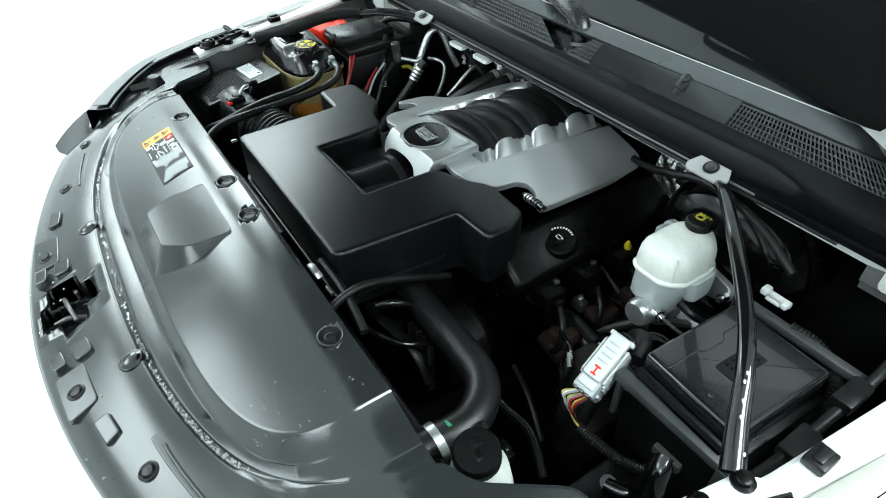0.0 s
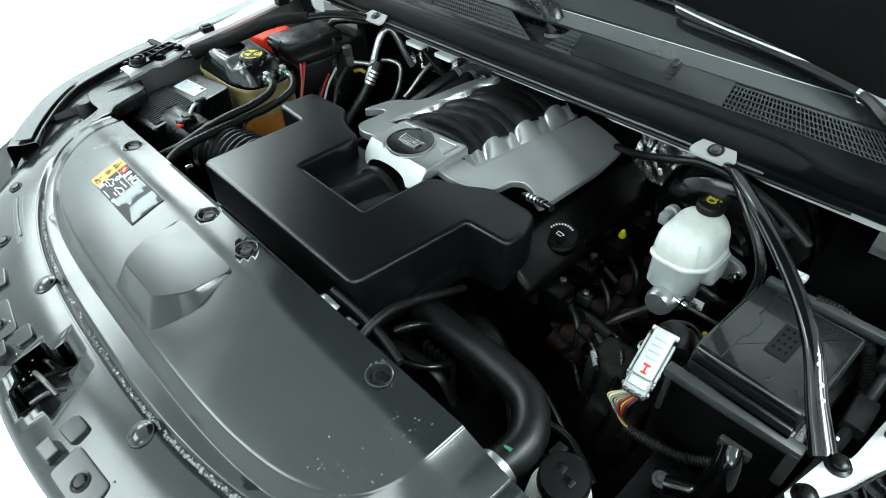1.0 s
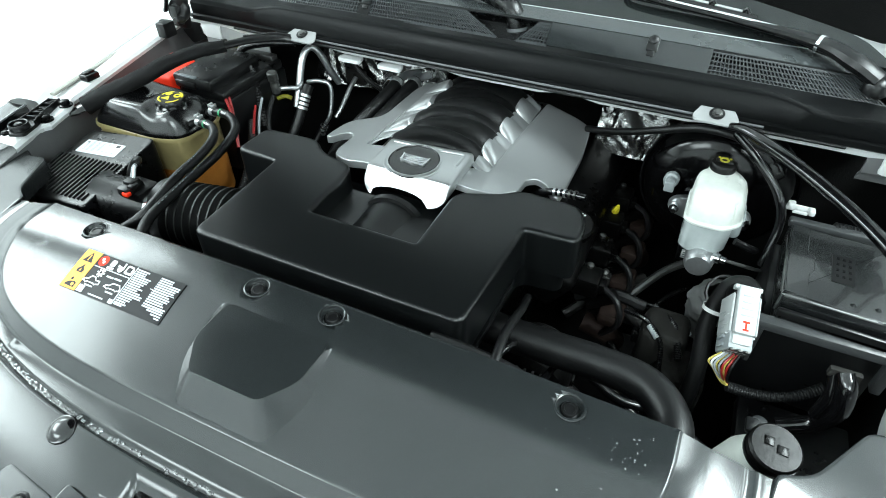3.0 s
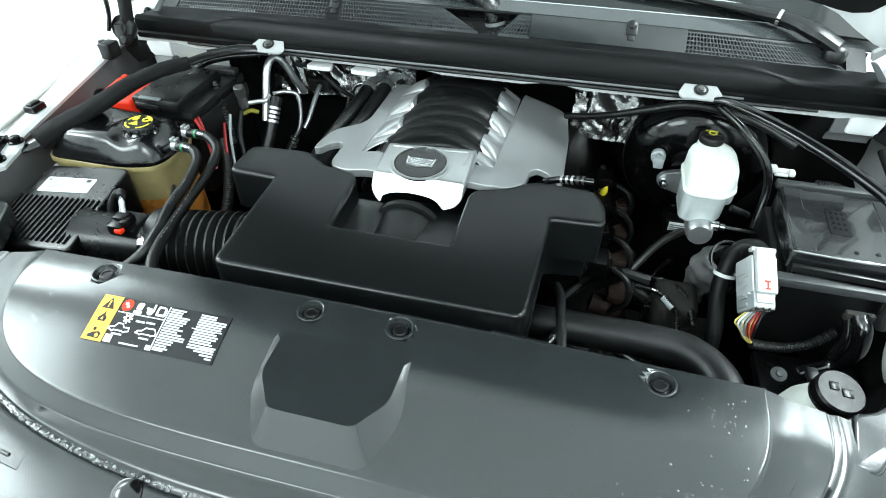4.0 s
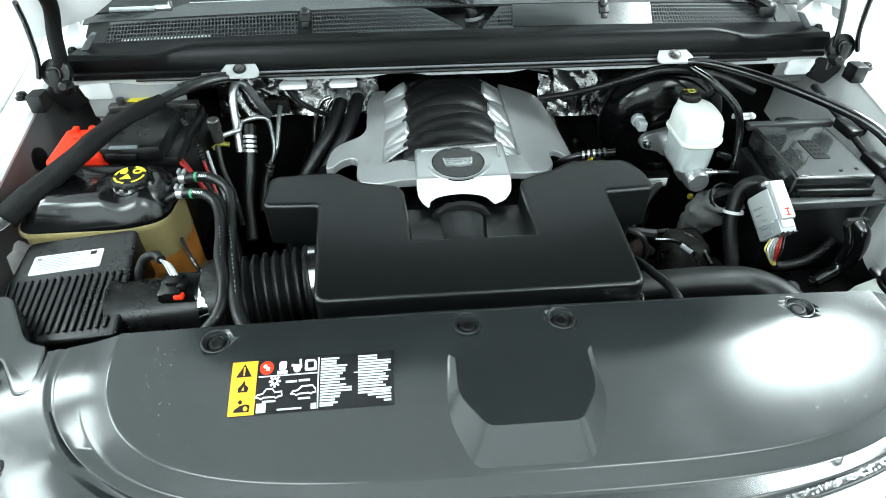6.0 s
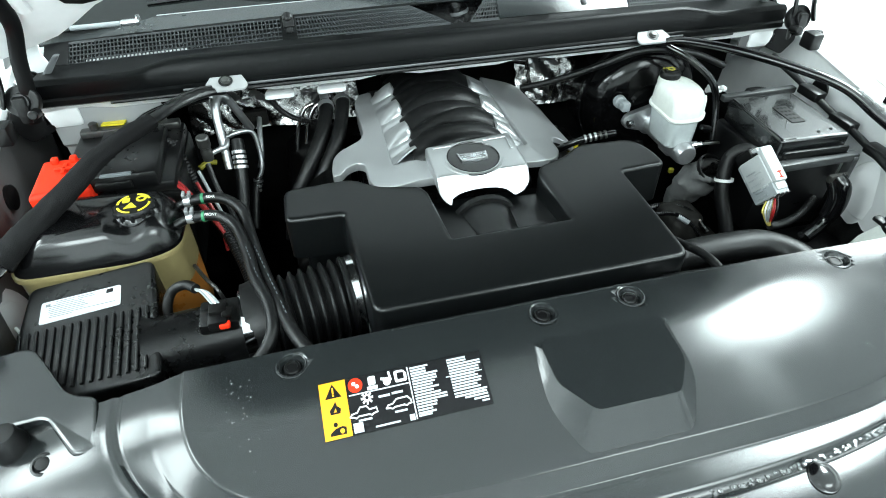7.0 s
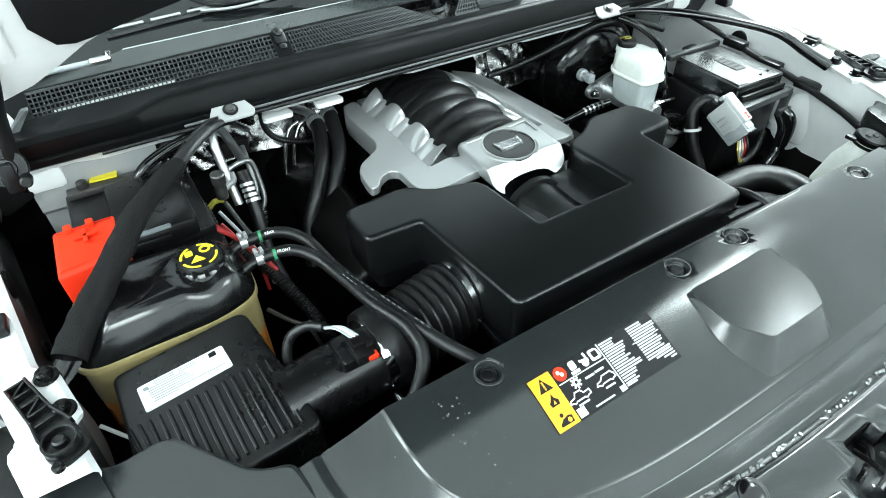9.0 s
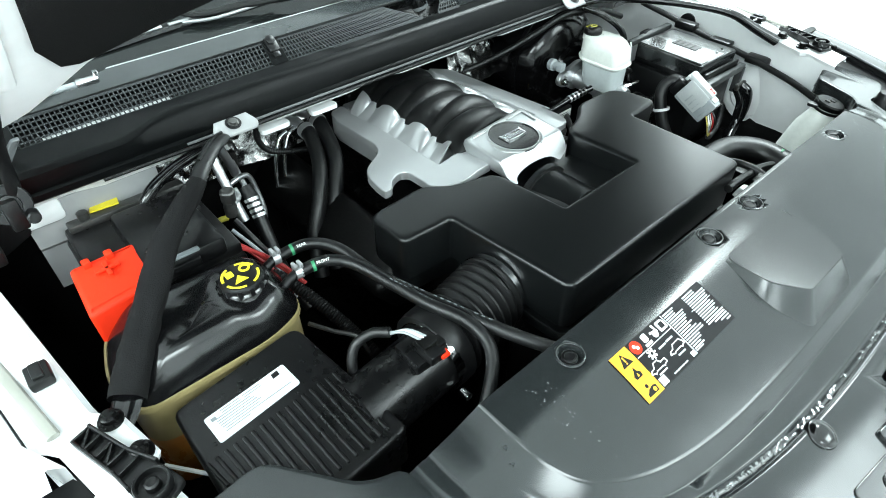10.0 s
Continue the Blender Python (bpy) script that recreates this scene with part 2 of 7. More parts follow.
def slab(outline, low, high, bevel=0.004, seg=2):
    """A plate with a flat outline; low and high: heights, or functions of x and y. Its upper rim is rounded."""
    lo = low if callable(low) else (lambda x, y: low)
    hi = high if callable(high) else (lambda x, y: high)
    area = sum(a[0] * b[1] - b[0] * a[1] for a, b in zip(outline, outline[1:] + outline[:1]))
    pts = [Vector(p[:2]) for p in (outline if area > 0 else outline[::-1])]
    n = len(pts)

    def inset(d):
        res = []
        for i in range(n):
            u, v = (pts[i] - pts[i - 1]), (pts[(i + 1) % n] - pts[i])
            u, v = u.normalized(), v.normalized()
            nrm = Vector((-u.y - v.y, u.x + v.x))
            nrm = nrm.normalized() if nrm.length > 1e-6 else Vector((-u.y, u.x))
            c = max(0.5, nrm.dot(Vector((-u.y, u.x))))
            res.append(pts[i] + nrm * (d / c))
        return res

    bm = bmesh.new()
    rings = [[bm.verts.new((p.x, p.y, lo(p.x, p.y))) for p in pts]]
    steps = seg if bevel else 0
    for k in range(steps + 1):
        a = math.pi / 2 * k / max(1, steps)
        d, drop = (bevel * (1 - math.cos(a)), bevel * (1 - math.sin(a))) if bevel else (0, 0)
        rings.append([bm.verts.new((p.x, p.y, hi(p.x, p.y) - drop)) for p in inset(d)])
    for a, b in zip(rings, rings[1:]):
        for i in range(n):
            bm.faces.new((a[i], a[(i + 1) % n], b[(i + 1) % n], b[i]))
    if bevel:
        rings.append([bm.verts.new((p.x, p.y, hi(p.x, p.y))) for p in inset(bevel * 1.5)])
        for i in range(n):
            bm.faces.new((rings[-2][i], rings[-2][(i + 1) % n], rings[-1][(i + 1) % n], rings[-1][i]))
    fill(bm, rings[-1])
    fill(bm, rings[0][::-1])
    return bm


def lathe(profile, at=(0, 0, 0), axis=(0, 0, 1), seg=24, caps=True):
    """A turned body: rows of radius and height along the axis."""
    bm = bmesh.new()
    turn = Vector((0, 0, 1)).rotation_difference(Vector(axis)).to_matrix()
    rings = []
    for r, h in profile:
        rings.append([bm.verts.new(Vector(at) + turn @ Vector((r * math.cos(2 * math.pi * i / seg), r * math.sin(2 * math.pi * i / seg), h))) for i in range(seg)])
    for a, b in zip(rings, rings[1:]):
        for i in range(seg):
            bm.faces.new((a[i], a[(i + 1) % seg], b[(i + 1) % seg], b[i]))
    if caps:
        bm.faces.new(rings[0][::-1])
        bm.faces.new(rings[-1])
    bmesh.ops.recalc_face_normals(bm, faces=bm.faces)
    return bm


def glide(pts, steps=6):
    """A smooth line through points."""
    p = [Vector(q) for q in pts]
    p = [p[0] * 2 - p[1]] + p + [p[-1] * 2 - p[-2]]
    out = []
    for i in range(1, len(p) - 2):
        for j in range(steps):
            t = j / steps
            out.append(0.5 * (2 * p[i] + (p[i + 1] - p[i - 1]) * t + (2 * p[i - 1] - 5 * p[i] + 4 * p[i + 1] - p[i + 2]) * t * t + (3 * p[i] - p[i - 1] - 3 * p[i + 1] + p[i + 2]) * t ** 3))
    out.append(p[-2])
    return out


def tube(pts, r, seg=12, steps=6, wave=0.0, pitch=0.006, flat=1.0):
    """A hose or cable along points; wave and pitch: the ribs of a corrugated one."""
    line = glide(pts, steps)
    if wave:
        fine, left = [line[0]], pitch / 2
        for a, b in zip(line, line[1:]):
            d, done = (b - a).length, 0.0
            while d - done >= left:
                done += left
                fine.append(a.lerp(b, done / d))
                left = pitch / 2
            left -= d - done
        line = fine
    total = max(1, len(line) - 1)
    bm = bmesh.new()
    rings = []
    side = None
    for i, p in enumerate(line):
        d = (line[min(i + 1, total)] - line[max(i - 1, 0)]).normalized()
        if side is None:
            side = d.orthogonal().normalized() if abs(d.z) > 0.95 else d.cross(Vector((0, 0, 1))).normalized()
        side = (side - d * side.dot(d)).normalized()
        up = d.cross(side)
        if isinstance(r, (list, tuple)):
            f = i / total * (len(r) - 1)
            k = min(int(f), len(r) - 2)
            rad = r[k] + (r[k + 1] - r[k]) * (f - k)
        else:
            rad = r
        if wave:
            rad += wave * (1 if i % 2 else -1)
        rings.append([bm.verts.new(p + side * (rad * math.cos(2 * math.pi * j / seg)) + up * (rad * flat * math.sin(2 * math.pi * j / seg))) for j in range(seg)])
    for a, b in zip(rings, rings[1:]):
        for j in range(seg):
            bm.faces.new((a[j], a[(j + 1) % seg], b[(j + 1) % seg], b[j]))
    bm.faces.new(rings[0][::-1])
    bm.faces.new(rings[-1])
    bmesh.ops.recalc_face_normals(bm, faces=bm.faces)
    return bm


def sheet(rows, thick=0.0):
    """A skin over rows of points; thick: how far it is thickened away from its face."""
    bm = bmesh.new()
    grid = [[bm.verts.new(p) for p in row] for row in rows]
    for a, b in zip(grid, grid[1:]):
        for i in range(len(a) - 1):
            bm.faces.new((a[i], a[i + 1], b[i + 1], b[i]))
    if thick:
        bm.normal_update()
        bmesh.ops.solidify(bm, geom=bm.faces[:], thickness=thick)
    return bm


def ring(at, axis, r, width, thick=0.002, seg=24):
    """A band clamp."""
    h = width / 2
    return lathe([(r, -h), (r + thick, -h), (r + thick, h), (r, h), (r, -h)], at, axis, seg, caps=False)


# ---- room ----
RX, RY0, RY1 = 5.1, -4.5, 5.7
floor = part("floor", box(-RX, RX, RY0, RY1, -0.12, -0.006, 0), GROUT)
tagged(floor, "white glossy tiled showroom floor with thin grey joints", "floor", kind="structure")
for nm, b in (("wall_north", (-RX, RX, RY1, RY1 + 0.2, 0, CEILING)), ("wall_south", (-RX, RX, RY0 - 0.2, RY0, 0, CEILING)),
              ("wall_west", (-RX - 0.2, -RX, RY0, RY1, 0, CEILING)), ("wall_east", (RX, RX + 0.2, RY0, RY1, 0, CEILING))):
    tagged(part(nm, box(*b, 0), WALL_DARK if nm == "wall_north" else WALL), "plain dark grey showroom wall" if nm == "wall_north" else "plain white painted showroom wall", "wall", kind="structure")
tagged(part("ceiling", box(-RX, RX, RY0, RY1, CEILING, CEILING + 0.15, 0), CEIL), "plain white showroom ceiling", "ceiling", kind="structure")
lamp_box = None
for lx, ly, watts, wx, wy in LAMPS:
        if lamp_box is None:
            lamp_box = thing("ceiling_lamp", (lx, ly, CEILING), "flat white square ceiling light panel, switched on", "ceiling light", "ceiling lights")
            part("lamp_frame", join(box(lx - 0.8, lx + 0.8, ly - 0.65, ly - 0.61, CEILING - 0.05, CEILING, 0.004), box(lx - 0.8, lx + 0.8, ly + 0.61, ly + 0.65, CEILING - 0.05, CEILING, 0.004),
                                    box(lx - 0.8, lx - 0.76, ly - 0.61, ly + 0.61, CEILING - 0.05, CEILING, 0.004), box(lx + 0.76, lx + 0.8, ly - 0.61, ly + 0.61, CEILING - 0.05, CEILING, 0.004)), WHITE, lamp_box)
            part("diffuser", box(lx - 0.755, lx + 0.755, ly - 0.605, ly + 0.605, CEILING - 0.04, CEILING - 0.01, 0), GLOW, lamp_box)
        else:
            copy_thing(lamp_box, pose(lx, ly, CEILING))

# ---- car body ----
car = thing("car", (0, 0.6, 0.0), "white large off-road car with its hood open, engine bay bare", "car")


def zf(y):
    """Height of the fender's inner flange along the car."""
    return 1.113 + 0.09 * (y - 0.27)


def flange_x(y):
    line = 0.7224 + 0.2275 * (y - 0.134) if y < 0.3 else 0.7602 + 0.13 * (y - 0.3)
    tab = min(1.0, max(0.0, (0.046 - abs(y - 0.242)) / 0.014))
    return line - 0.014 * tab * tab * (3 - 2 * tab)


for s, side in ((-1, "right"), (1, "left")):
    ys = [0.13 + 0.01 * i for i in range(18)] + [0.31 + 0.04 * i for i in range(19)]
    rows = []
    for y in ys:
        inner, z = flange_x(y), zf(y)
        rows.append([(s * (inner + 0.003), y, z - 0.014), (s * inner, y, z - 0.006), (s * (inner + 0.006), y, z), (s * (inner + 0.055), y, z), (s * (inner + 0.06), y, z - 0.012), (s * (inner + 0.066), y, z - 0.012)])
    bm = sheet(rows if s > 0 else [r[::-1] for r in rows])
    part("fender_flange", bm, PAINT_IN, car, "white painted inner fender lip with bolts")
    rows = []
    for y in [0.25 + 0.05 * i for i in range(18)]:
        x, z = flange_x(max(y, 0.1)) + 0.068, zf(y)
        row = [(s * x, y, z - 0.10), (s * x, y, z - 0.004), (s * (x + 0.012), y, z + 0.006)]
        for k in range(1, 9):
            a = k / 8
            row.append((s * (x + 0.012 + 0.17 * math.sin(a * 1.35)), y, z + 0.006 - 0.13 * (1 - math.cos(a * 1.5)) ** 1.2))
        row += [(s * (x + 0.19), y, 0.80), (s * (x + 0.18), y, 0.45)]
        rows.append(row)
    part("fender", sheet(rows if s > 0 else [r[::-1] for r in rows]), PAINT, car, "glossy white front fender")
    # wheelhouse and inner side
    rows, liner = [], []
    for y in [-0.05 + 0.05 * i for i in range(20)]:
        x = flange_x(max(y, 0.05))
        rows.append([(s * (x + 0.004), y, zf(y) - 0.012), (s * (x + 0.010), y, 1.02), (s * (x + 0.014), y, 0.95), (s * (x + 0.010), y, 0.90)])
        liner.append([(s * (x + 0.010), y, 0.902), (s * (x - 0.01), y, 0.86), (s * (x - 0.02), y, 0.7), (s * (x - 0.02), y, 0.44)])
    # on the right side the white wall's shade is put into its grey
    part("inner_fender", sheet(rows if s < 0 else [r[::-1] for r in rows]), PAINT_IN if s > 0 else SHADED_WHITE, car, "painted inner fender wall")
    # lower part of the wall in black, standing for shade down there
    part("splash_liner", sheet(liner if s < 0 else [r[::-1] for r in liner]), FELT, car, "lower inner fender wall, black for the shade low in the bay")
    # spare holes and stud in the inner wall
    for (hy, hz, hr) in ((0.52, 1.07, 0.022), (0.44, 1.0, 0.016)):
        part("hole_plug", lathe([(hr, -0.003), (hr, 0.002), (hr * 0.8, 0.003)], (s * (flange_x(hy) + 0.002), hy, hz), (-s, 0, 0), 18), BLACK, car)
    for (by, off) in ((0.215, 0.014), (0.268, 0.012), (0.62, 0.03)):
        at = (s * (flange_x(by) + off), by, zf(by))
        part("bolt", lathe([(0.013, 0), (0.013, 0.003), (0.009, 0.004), (0.009, 0.010), (0.007, 0.0115)], at, (0, 0, 1), 16), GRIME, car)
    # rubber bumper on the lip
    y = 0.363 if s < 0 else 0.345
    x = s * (0.789 if s < 0 else 0.782)
    part("hood_bumper", join(box(x - 0.012, x + 0.012, y - 0.016, y + 0.016, zf(y), zf(y) + 0.014, 0.003), box(x - 0.006, x + 0.006, y - 0.012, y + 0.012, zf(y) + 0.012, zf(y) + 0.018, 0.002)), BLACK, car, "black rubber block")
    # pressed dome of the strut tower on the inner wall
    part("strut_dome", lathe([(0.085, -0.004), (0.083, 0.003), (0.075, 0.006), (0.062, 0.007), (0.058, 0.011), (0.03, 0.014), (0.006, 0.014)], (s * (flange_x(0.3) + 0.012), 0.285, 0.965), (-s, 0, 0.15), 36), PAINT_IN, car, "round pressed dome on the inner wall")

# bumper skin and grille top in front of the cover
rows = []
for k in range(49):
    a = -1 + 2 * k / 48
    x = 0.93 * a
    k = min(1.0, max(0.0, (abs(x) - 0.50) / 0.16))
    k = k * k * (3 - 2 * k)
    front = (1 - k) * (0.0135 - 0.372 * max(0.0, 1 - (abs(x) / 0.745) ** 1.9) ** (1 / 1.9)) + k * (0.03 - 0.40 * (1 - abs(a) ** 2.3) ** (1 / 2.3))
    zt = 1.0 - 0.02 * abs(a)
    rows.append([(x * 0.97, front + 0.03, zt + 0.02), (x, front - 0.005, zt + 0.012), (x * 1.01, front - 0.022, zt - 0.01), (x * 1.02, front - 0.05, 0.85), (x * 1.02, front - 0.075, 0.6), (x * 1.0, front - 0.06, 0.35)])
part("bumper", sheet(rows[::-1]), PAINT, car, "glossy white front end edge")

# firewall, shelf below the cowl, bay floor
part("firewall", box(-0.95, 0.95, 0.90, 0.93, 0.42, 1.13, 0.004), FELT, car, "black insulated firewall behind the engine")
rows = [[(-0.78 + 0.04 * i, y, z + (0.006 if i % 7 in (2, 3) else 0)) for i in range(40)] for y, z in ((0.642, 1.168), (0.650, 1.152), (0.69, 1.140), (0.74, 1.130), (0.90, 1.13))]
part("cowl_shelf", sheet(rows, 0.003), PAINT_IN, car, "white painted shelf under the cowl")
for hx in (-0.335, -0.235):
    part("shelf_hole", slab(rounded([(hx - 0.03, 0.655), (hx + 0.03, 0.655), (hx + 0.022, 0.69), (hx - 0.022, 0.69)], 0.012), 1.126, 1.134, 0.002), PAINT_IN, car)
for s in (-1, 1):
    x0, x1 = sorted((s * 0.733, s * (0.545 if s < 0 else 0.66)))
    low = 1.0 if s < 0 else 1.10
    rows = [[(x0 + (x1 - x0) * i / 12, y, z) for i in range(13)] for y, z in ((0.658, 1.166), (0.652, 1.160), (0.650, 1.14), (0.652, low + 0.085 if s < 0 else 1.12), (0.662, low + 0.075 if s < 0 else 1.11), (0.664, low))]
    # white walls; the grey colours hold the shade under the cowl ends
    part("plenum_wall", sheet(rows[::-1], 0.003), PALE_SHADED if s < 0 else SHADED_WHITE, car, "white painted body wall below the cowl end")
part("undertray", box(-0.95, 0.95, -0.32, 0.90, 0.40, 0.45, 0), FELT, car, "black undertray")
part("radiator_support", join(box(-0.72, 0.72, -0.14, 0.02, 0.45, 1.03, 0.01), box(-0.60, 0.60, 0.02, 0.075, 0.55, 0.99, 0.02)), BLACK, car, "black radiator and fan shroud")

# hood, held up by its hinges
HT = radians(48)
HD = Vector((0, -math.cos(HT), math.sin(HT)))
HN = Vector((0, -math.sin(HT), -math.cos(HT)))


def hood_at(x, v, off=0.0):
    k = 0.225 - 0.12 * min(1.0, max(0.0, v / 0.4))
    base = Vector((x, 0.578 + 0.08 * x * x, 1.425 - k * x * x))
    return base + HD * v + HN * off


def hood_rear(x):
    """The curved rear edge, lower towards the hinges."""
    a = min(1.0, max(0.0, (abs(x) - 0.54) / 0.14))
    return -0.008 - 0.055 * a * a * (3 - 2 * a)


cols = [-0.83 + 0.0415 * i for i in range(41)]
rows = []
for f in (0.0, 0.01, 0.03, 0.08, 0.2, 0.4, 0.6, 0.8, 0.95, 1.0):
    rows.append([hood_at(x, hood_rear(x) + f * (1.10 - 0.16 * (x / 0.83) ** 4 - hood_rear(x))) for x in cols])
part("hood", sheet(rows, 0.022), PAINT_IN, car, "raised white hood")
rows = []
for i in range(25):
    f = i / 24
    row = []
    for k in range(61):
        x = (0.635 - 0.05 * max(0.0, f - 0.8)) * (-1 + 2 * k / 60)
        c = min(1.0, max(0.0, (abs(x) - 0.575) / 0.06))
        v0 = 0.06 * (1 - math.sqrt(max(0.0, 1 - c * c)))
        row.append(hood_at(x, v0 + f * (0.95 - v0 - 0.1 * c), 0.004 + 0.014 * min(1.0, 8 * min(f, 1 - f)) * (1 - c ** 4)))
    rows.append(row)
part("hood_liner", sheet(rows, -0.004), LINER, car, "black felt liner under the hood")

for s in (-1, 1):
    part("hood_bead", tube([hood_at(s * 0.675, 0.02, 0.0), hood_at(s * 0.672, 0.10, 0.004), hood_at(s * 0.668, 0.25, 0.004), hood_at(s * 0.66, 0.45, 0.0)], 0.012, 10, 6, flat=0.6), PAINT_IN, car, "pressed bead in the hood frame")
for s in (-1, 1):
    hinge = part("hood_hinge", join(lathe([(0.024, -0.012), (0.026, -0.008), (0.026, 0.004), (0.0245, 0.006), (0.014, 0.0062), (0.013, 0.012), (0.006, 0.013)], (s * 0.735, 0.592, 1.202), (0, -1, 0.4), 24),
                                    lathe([(0.008, 0), (0.008, 0.02), (0.006, 0.022)], (s * 0.718, 0.582, 1.186), (0, -1, 0.2), 12),
                                    box(s * 0.735 - 0.010, s * 0.735 + 0.010, 0.575, 0.592, 1.17, 1.215, 0.004)), BLACK, car, "black hood hinge with round pivot")
    arm = [(s * 0.735, 0.60, 1.16), (s * 0.722, 0.595, 1.215), (s * 0.715, 0.60, 1.265), (s * 0.70, 0.60, 1.32), (s * 0.69, 0.56, 1.37)]
    part("hinge_arm", tube(arm, 0.013, 8, 5, flat=0.35), BLACK, hinge, "dark hinge arm")
    def upright(o, t, y):
        bm = slab([(s * (0.054 + (a - 0.054) * 1.06), 1.649 - (1.649 - b) * 1.06) for a, b in o], 0.0, t, 0.0015, 2)
        moved(bm, Matrix.Translation((0, y + 0.065, 0)) @ pose(0, 0, 0, 90))
        bmesh.ops.recalc_face_normals(bm, faces=bm.faces)
        return bm

    part("hinge_plate", upright(rounded([(0.676, 1.290), (0.693, 1.279), (0.718, 1.240), (0.740, 1.220), (0.731, 1.207), (0.691, 1.220), (0.674, 1.244), (0.680, 1.262)], 0.004, 2), 0.004, 0.632), PAINT_IN, hinge, "white hinge plate")
    if s > 0:
        part("hinge_link", upright(rounded([(0.650, 1.264), (0.673, 1.287), (0.690, 1.300), (0.692, 1.314), (0.673, 1.299), (0.646, 1.278)], 0.003, 2), 0.012, 0.628), PALE_SHADED, hinge, "pale grey bent hinge link")
    part("hinge_link", upright(rounded([(0.688, 1.312), (0.712, 1.294), (0.730, 1.273), (0.738, 1.245), (0.728, 1.250), (0.718, 1.270), (0.700, 1.288), (0.686, 1.300)], 0.003, 2), 0.012, 0.630), PALE_SHADED, hinge, "pale grey bent hinge link")
    part("hinge_brace", upright(rounded([(0.650, 1.262), (0.660, 1.262), (0.694, 1.226), (0.725, 1.206), (0.721, 1.197), (0.686, 1.218)], 0.003, 2), 0.010, 0.624), TRIMG, hinge, "grey hinge brace")
    part("hinge_bolt", lathe([(0.010, 0), (0.010, 0.003), (0.007, 0.004), (0.007, 0.010), (0.004, 0.011)], (s * 0.743, 0.690, 1.203), (0, -1, 0), 12), GRIME, hinge)
    # flat black plate put in for the shade round the hinge foot
    part("hinge_shade", upright(rounded([(0.70, 1.19), (0.745, 1.195), (0.760, 1.16), (0.735, 1.13), (0.69, 1.15)], 0.008, 3), 0.02, 0.60), BLACK, hinge, "black plate standing for the shade at the hinge foot")
    part("lever_block", box(min(s * 0.768, s * 0.795), max(s * 0.768, s * 0.795), 0.565, 0.60, 1.138, 1.172, 0.004), BLACK, hinge)
    part("latch_arm", tube([(s * 0.762, 0.58, 1.20), (s * 0.752, 0.585, 1.235), (s * 0.745, 0.585, 1.29), (s * 0.742, 0.58, 1.33)], 0.009, 8, 5, flat=0.5), BLACK, hinge)
    part("hinge_foot", box(s * 0.715 - 0.035, s * 0.715 + 0.035, 0.645, 0.70, 1.12, 1.160, 0.01), PAINT_IN, hinge)

# seal strips along the outer edge of the fenders
for s in (-1, 1):
    part("fender_seal", tube([(s * 0.80, 0.28, 1.121), (s * 0.832, 0.465, 1.128), (s * 0.853, 0.60, 1.135), (s * 0.868, 0.70, 1.14), (s * 0.885, 0.84, 1.145)], 0.007, 8, 6, flat=0.5), SEAL, car, "pale beige seal strip")

# windscreen
rows = []
for v in (0, 0.05, 0.3, 0.6, 0.9):
    rows.append([(x, 0.765 + 0.05 * (1 - (x / 0.75) ** 2) * 0.6 + v * 0.86, 1.247 + 0.012 * (1 - (x / 0.75) ** 2) + v * 0.52) for x in [-0.75 + 0.05 * i for i in range(31)]])
part("windscreen", sheet(rows, 0.005), GLASS, car, "dark reflecting windscreen")
rows = []
for k in (0, 0.3, 0.8, 1, 1.12):
    rows.append([(x, 0.692 + 0.15 * x * x + 0.053 * k, 1.2655 - 0.078 * x * x + (0.0055 + 0.018 * x * x) * min(k, 1.0) - 0.12 * max(0.0, k - 1)) for x in [-0.75 + 0.05 * i for i in range(31)]])
part("glass_edge", sheet(rows, -0.003), EDGE, car, "glossy grey strip at the foot of the windscreen")
part("glass_bead", tube([(x, 0.745 + 0.15 * x * x, 1.2715 - 0.06 * x * x) for x in [-0.735 + 0.07 * i for i in range(22)]], 0.0030, 8, 3), SILVER, car, "bright line along the glass foot")
part("dashboard", box(-0.75, 0.75, 1.02, 1.6, 0.9, 1.2, 0.03), BLACK, car, "black dashboard behind the glass")


# ---- cowl ----
cowl = thing("cowl_panel", (0, 0.66, 1.165), "dark grey plastic cowl panel with air inlet grilles", "cowl panel")


def cowl_drop(x):
    a = min(1.0, max(0.0, (abs(x) - 0.485) / 0.10))
    return a * a * (3 - 2 * a)


def inlet_foot(x):
    return 0.663 + 0.115 * x * x, 1.2343 - 0.061 * x * x


def inlet_head(x):
    return 0.690 + 0.15 * x * x, 1.265 - 0.078 * x * x


def on_inlet(x, h, lift=0.0):
    """A point of the sloping inlet face; h: 0 at its foot, 1 at its head."""
    (y0, z0), (y1, z1) = inlet_foot(x), inlet_head(x)
    up = Vector((0, z0 - z1, y1 - y0)).normalized() * lift
    return Vector((x, y0 + (y1 - y0) * h, z0 + (z1 - z0) * h)) + up


def ridge_at(x):
    d = cowl_drop(x)
    return 0.6525 - 0.012 * d, 1.2240 - 0.013 * d


def cowl_row(x):
    d = cowl_drop(x)
    (ry, rz), (fy, fz) = ridge_at(x), inlet_foot(x)
    return [(x, 0.648, 1.170), (x, 0.632, 1.1715), (x, 0.6295, 1.1735), (x, 0.6295, 1.1800), (x, 0.6310, 1.1815), (x, 0.6340, 1.1830), (x, 0.6350 - 0.003 * d, 1.1960 - 0.004 * d), (x, ry - 0.008, rz - 0.004), (x, ry - 0.003, rz), (x, ry, rz + 0.0004),
            (x, ry + 0.0025, rz - 0.003), (x, min(fy - 0.002, ry + 0.006), rz - 0.0025), (x, fy, fz)]


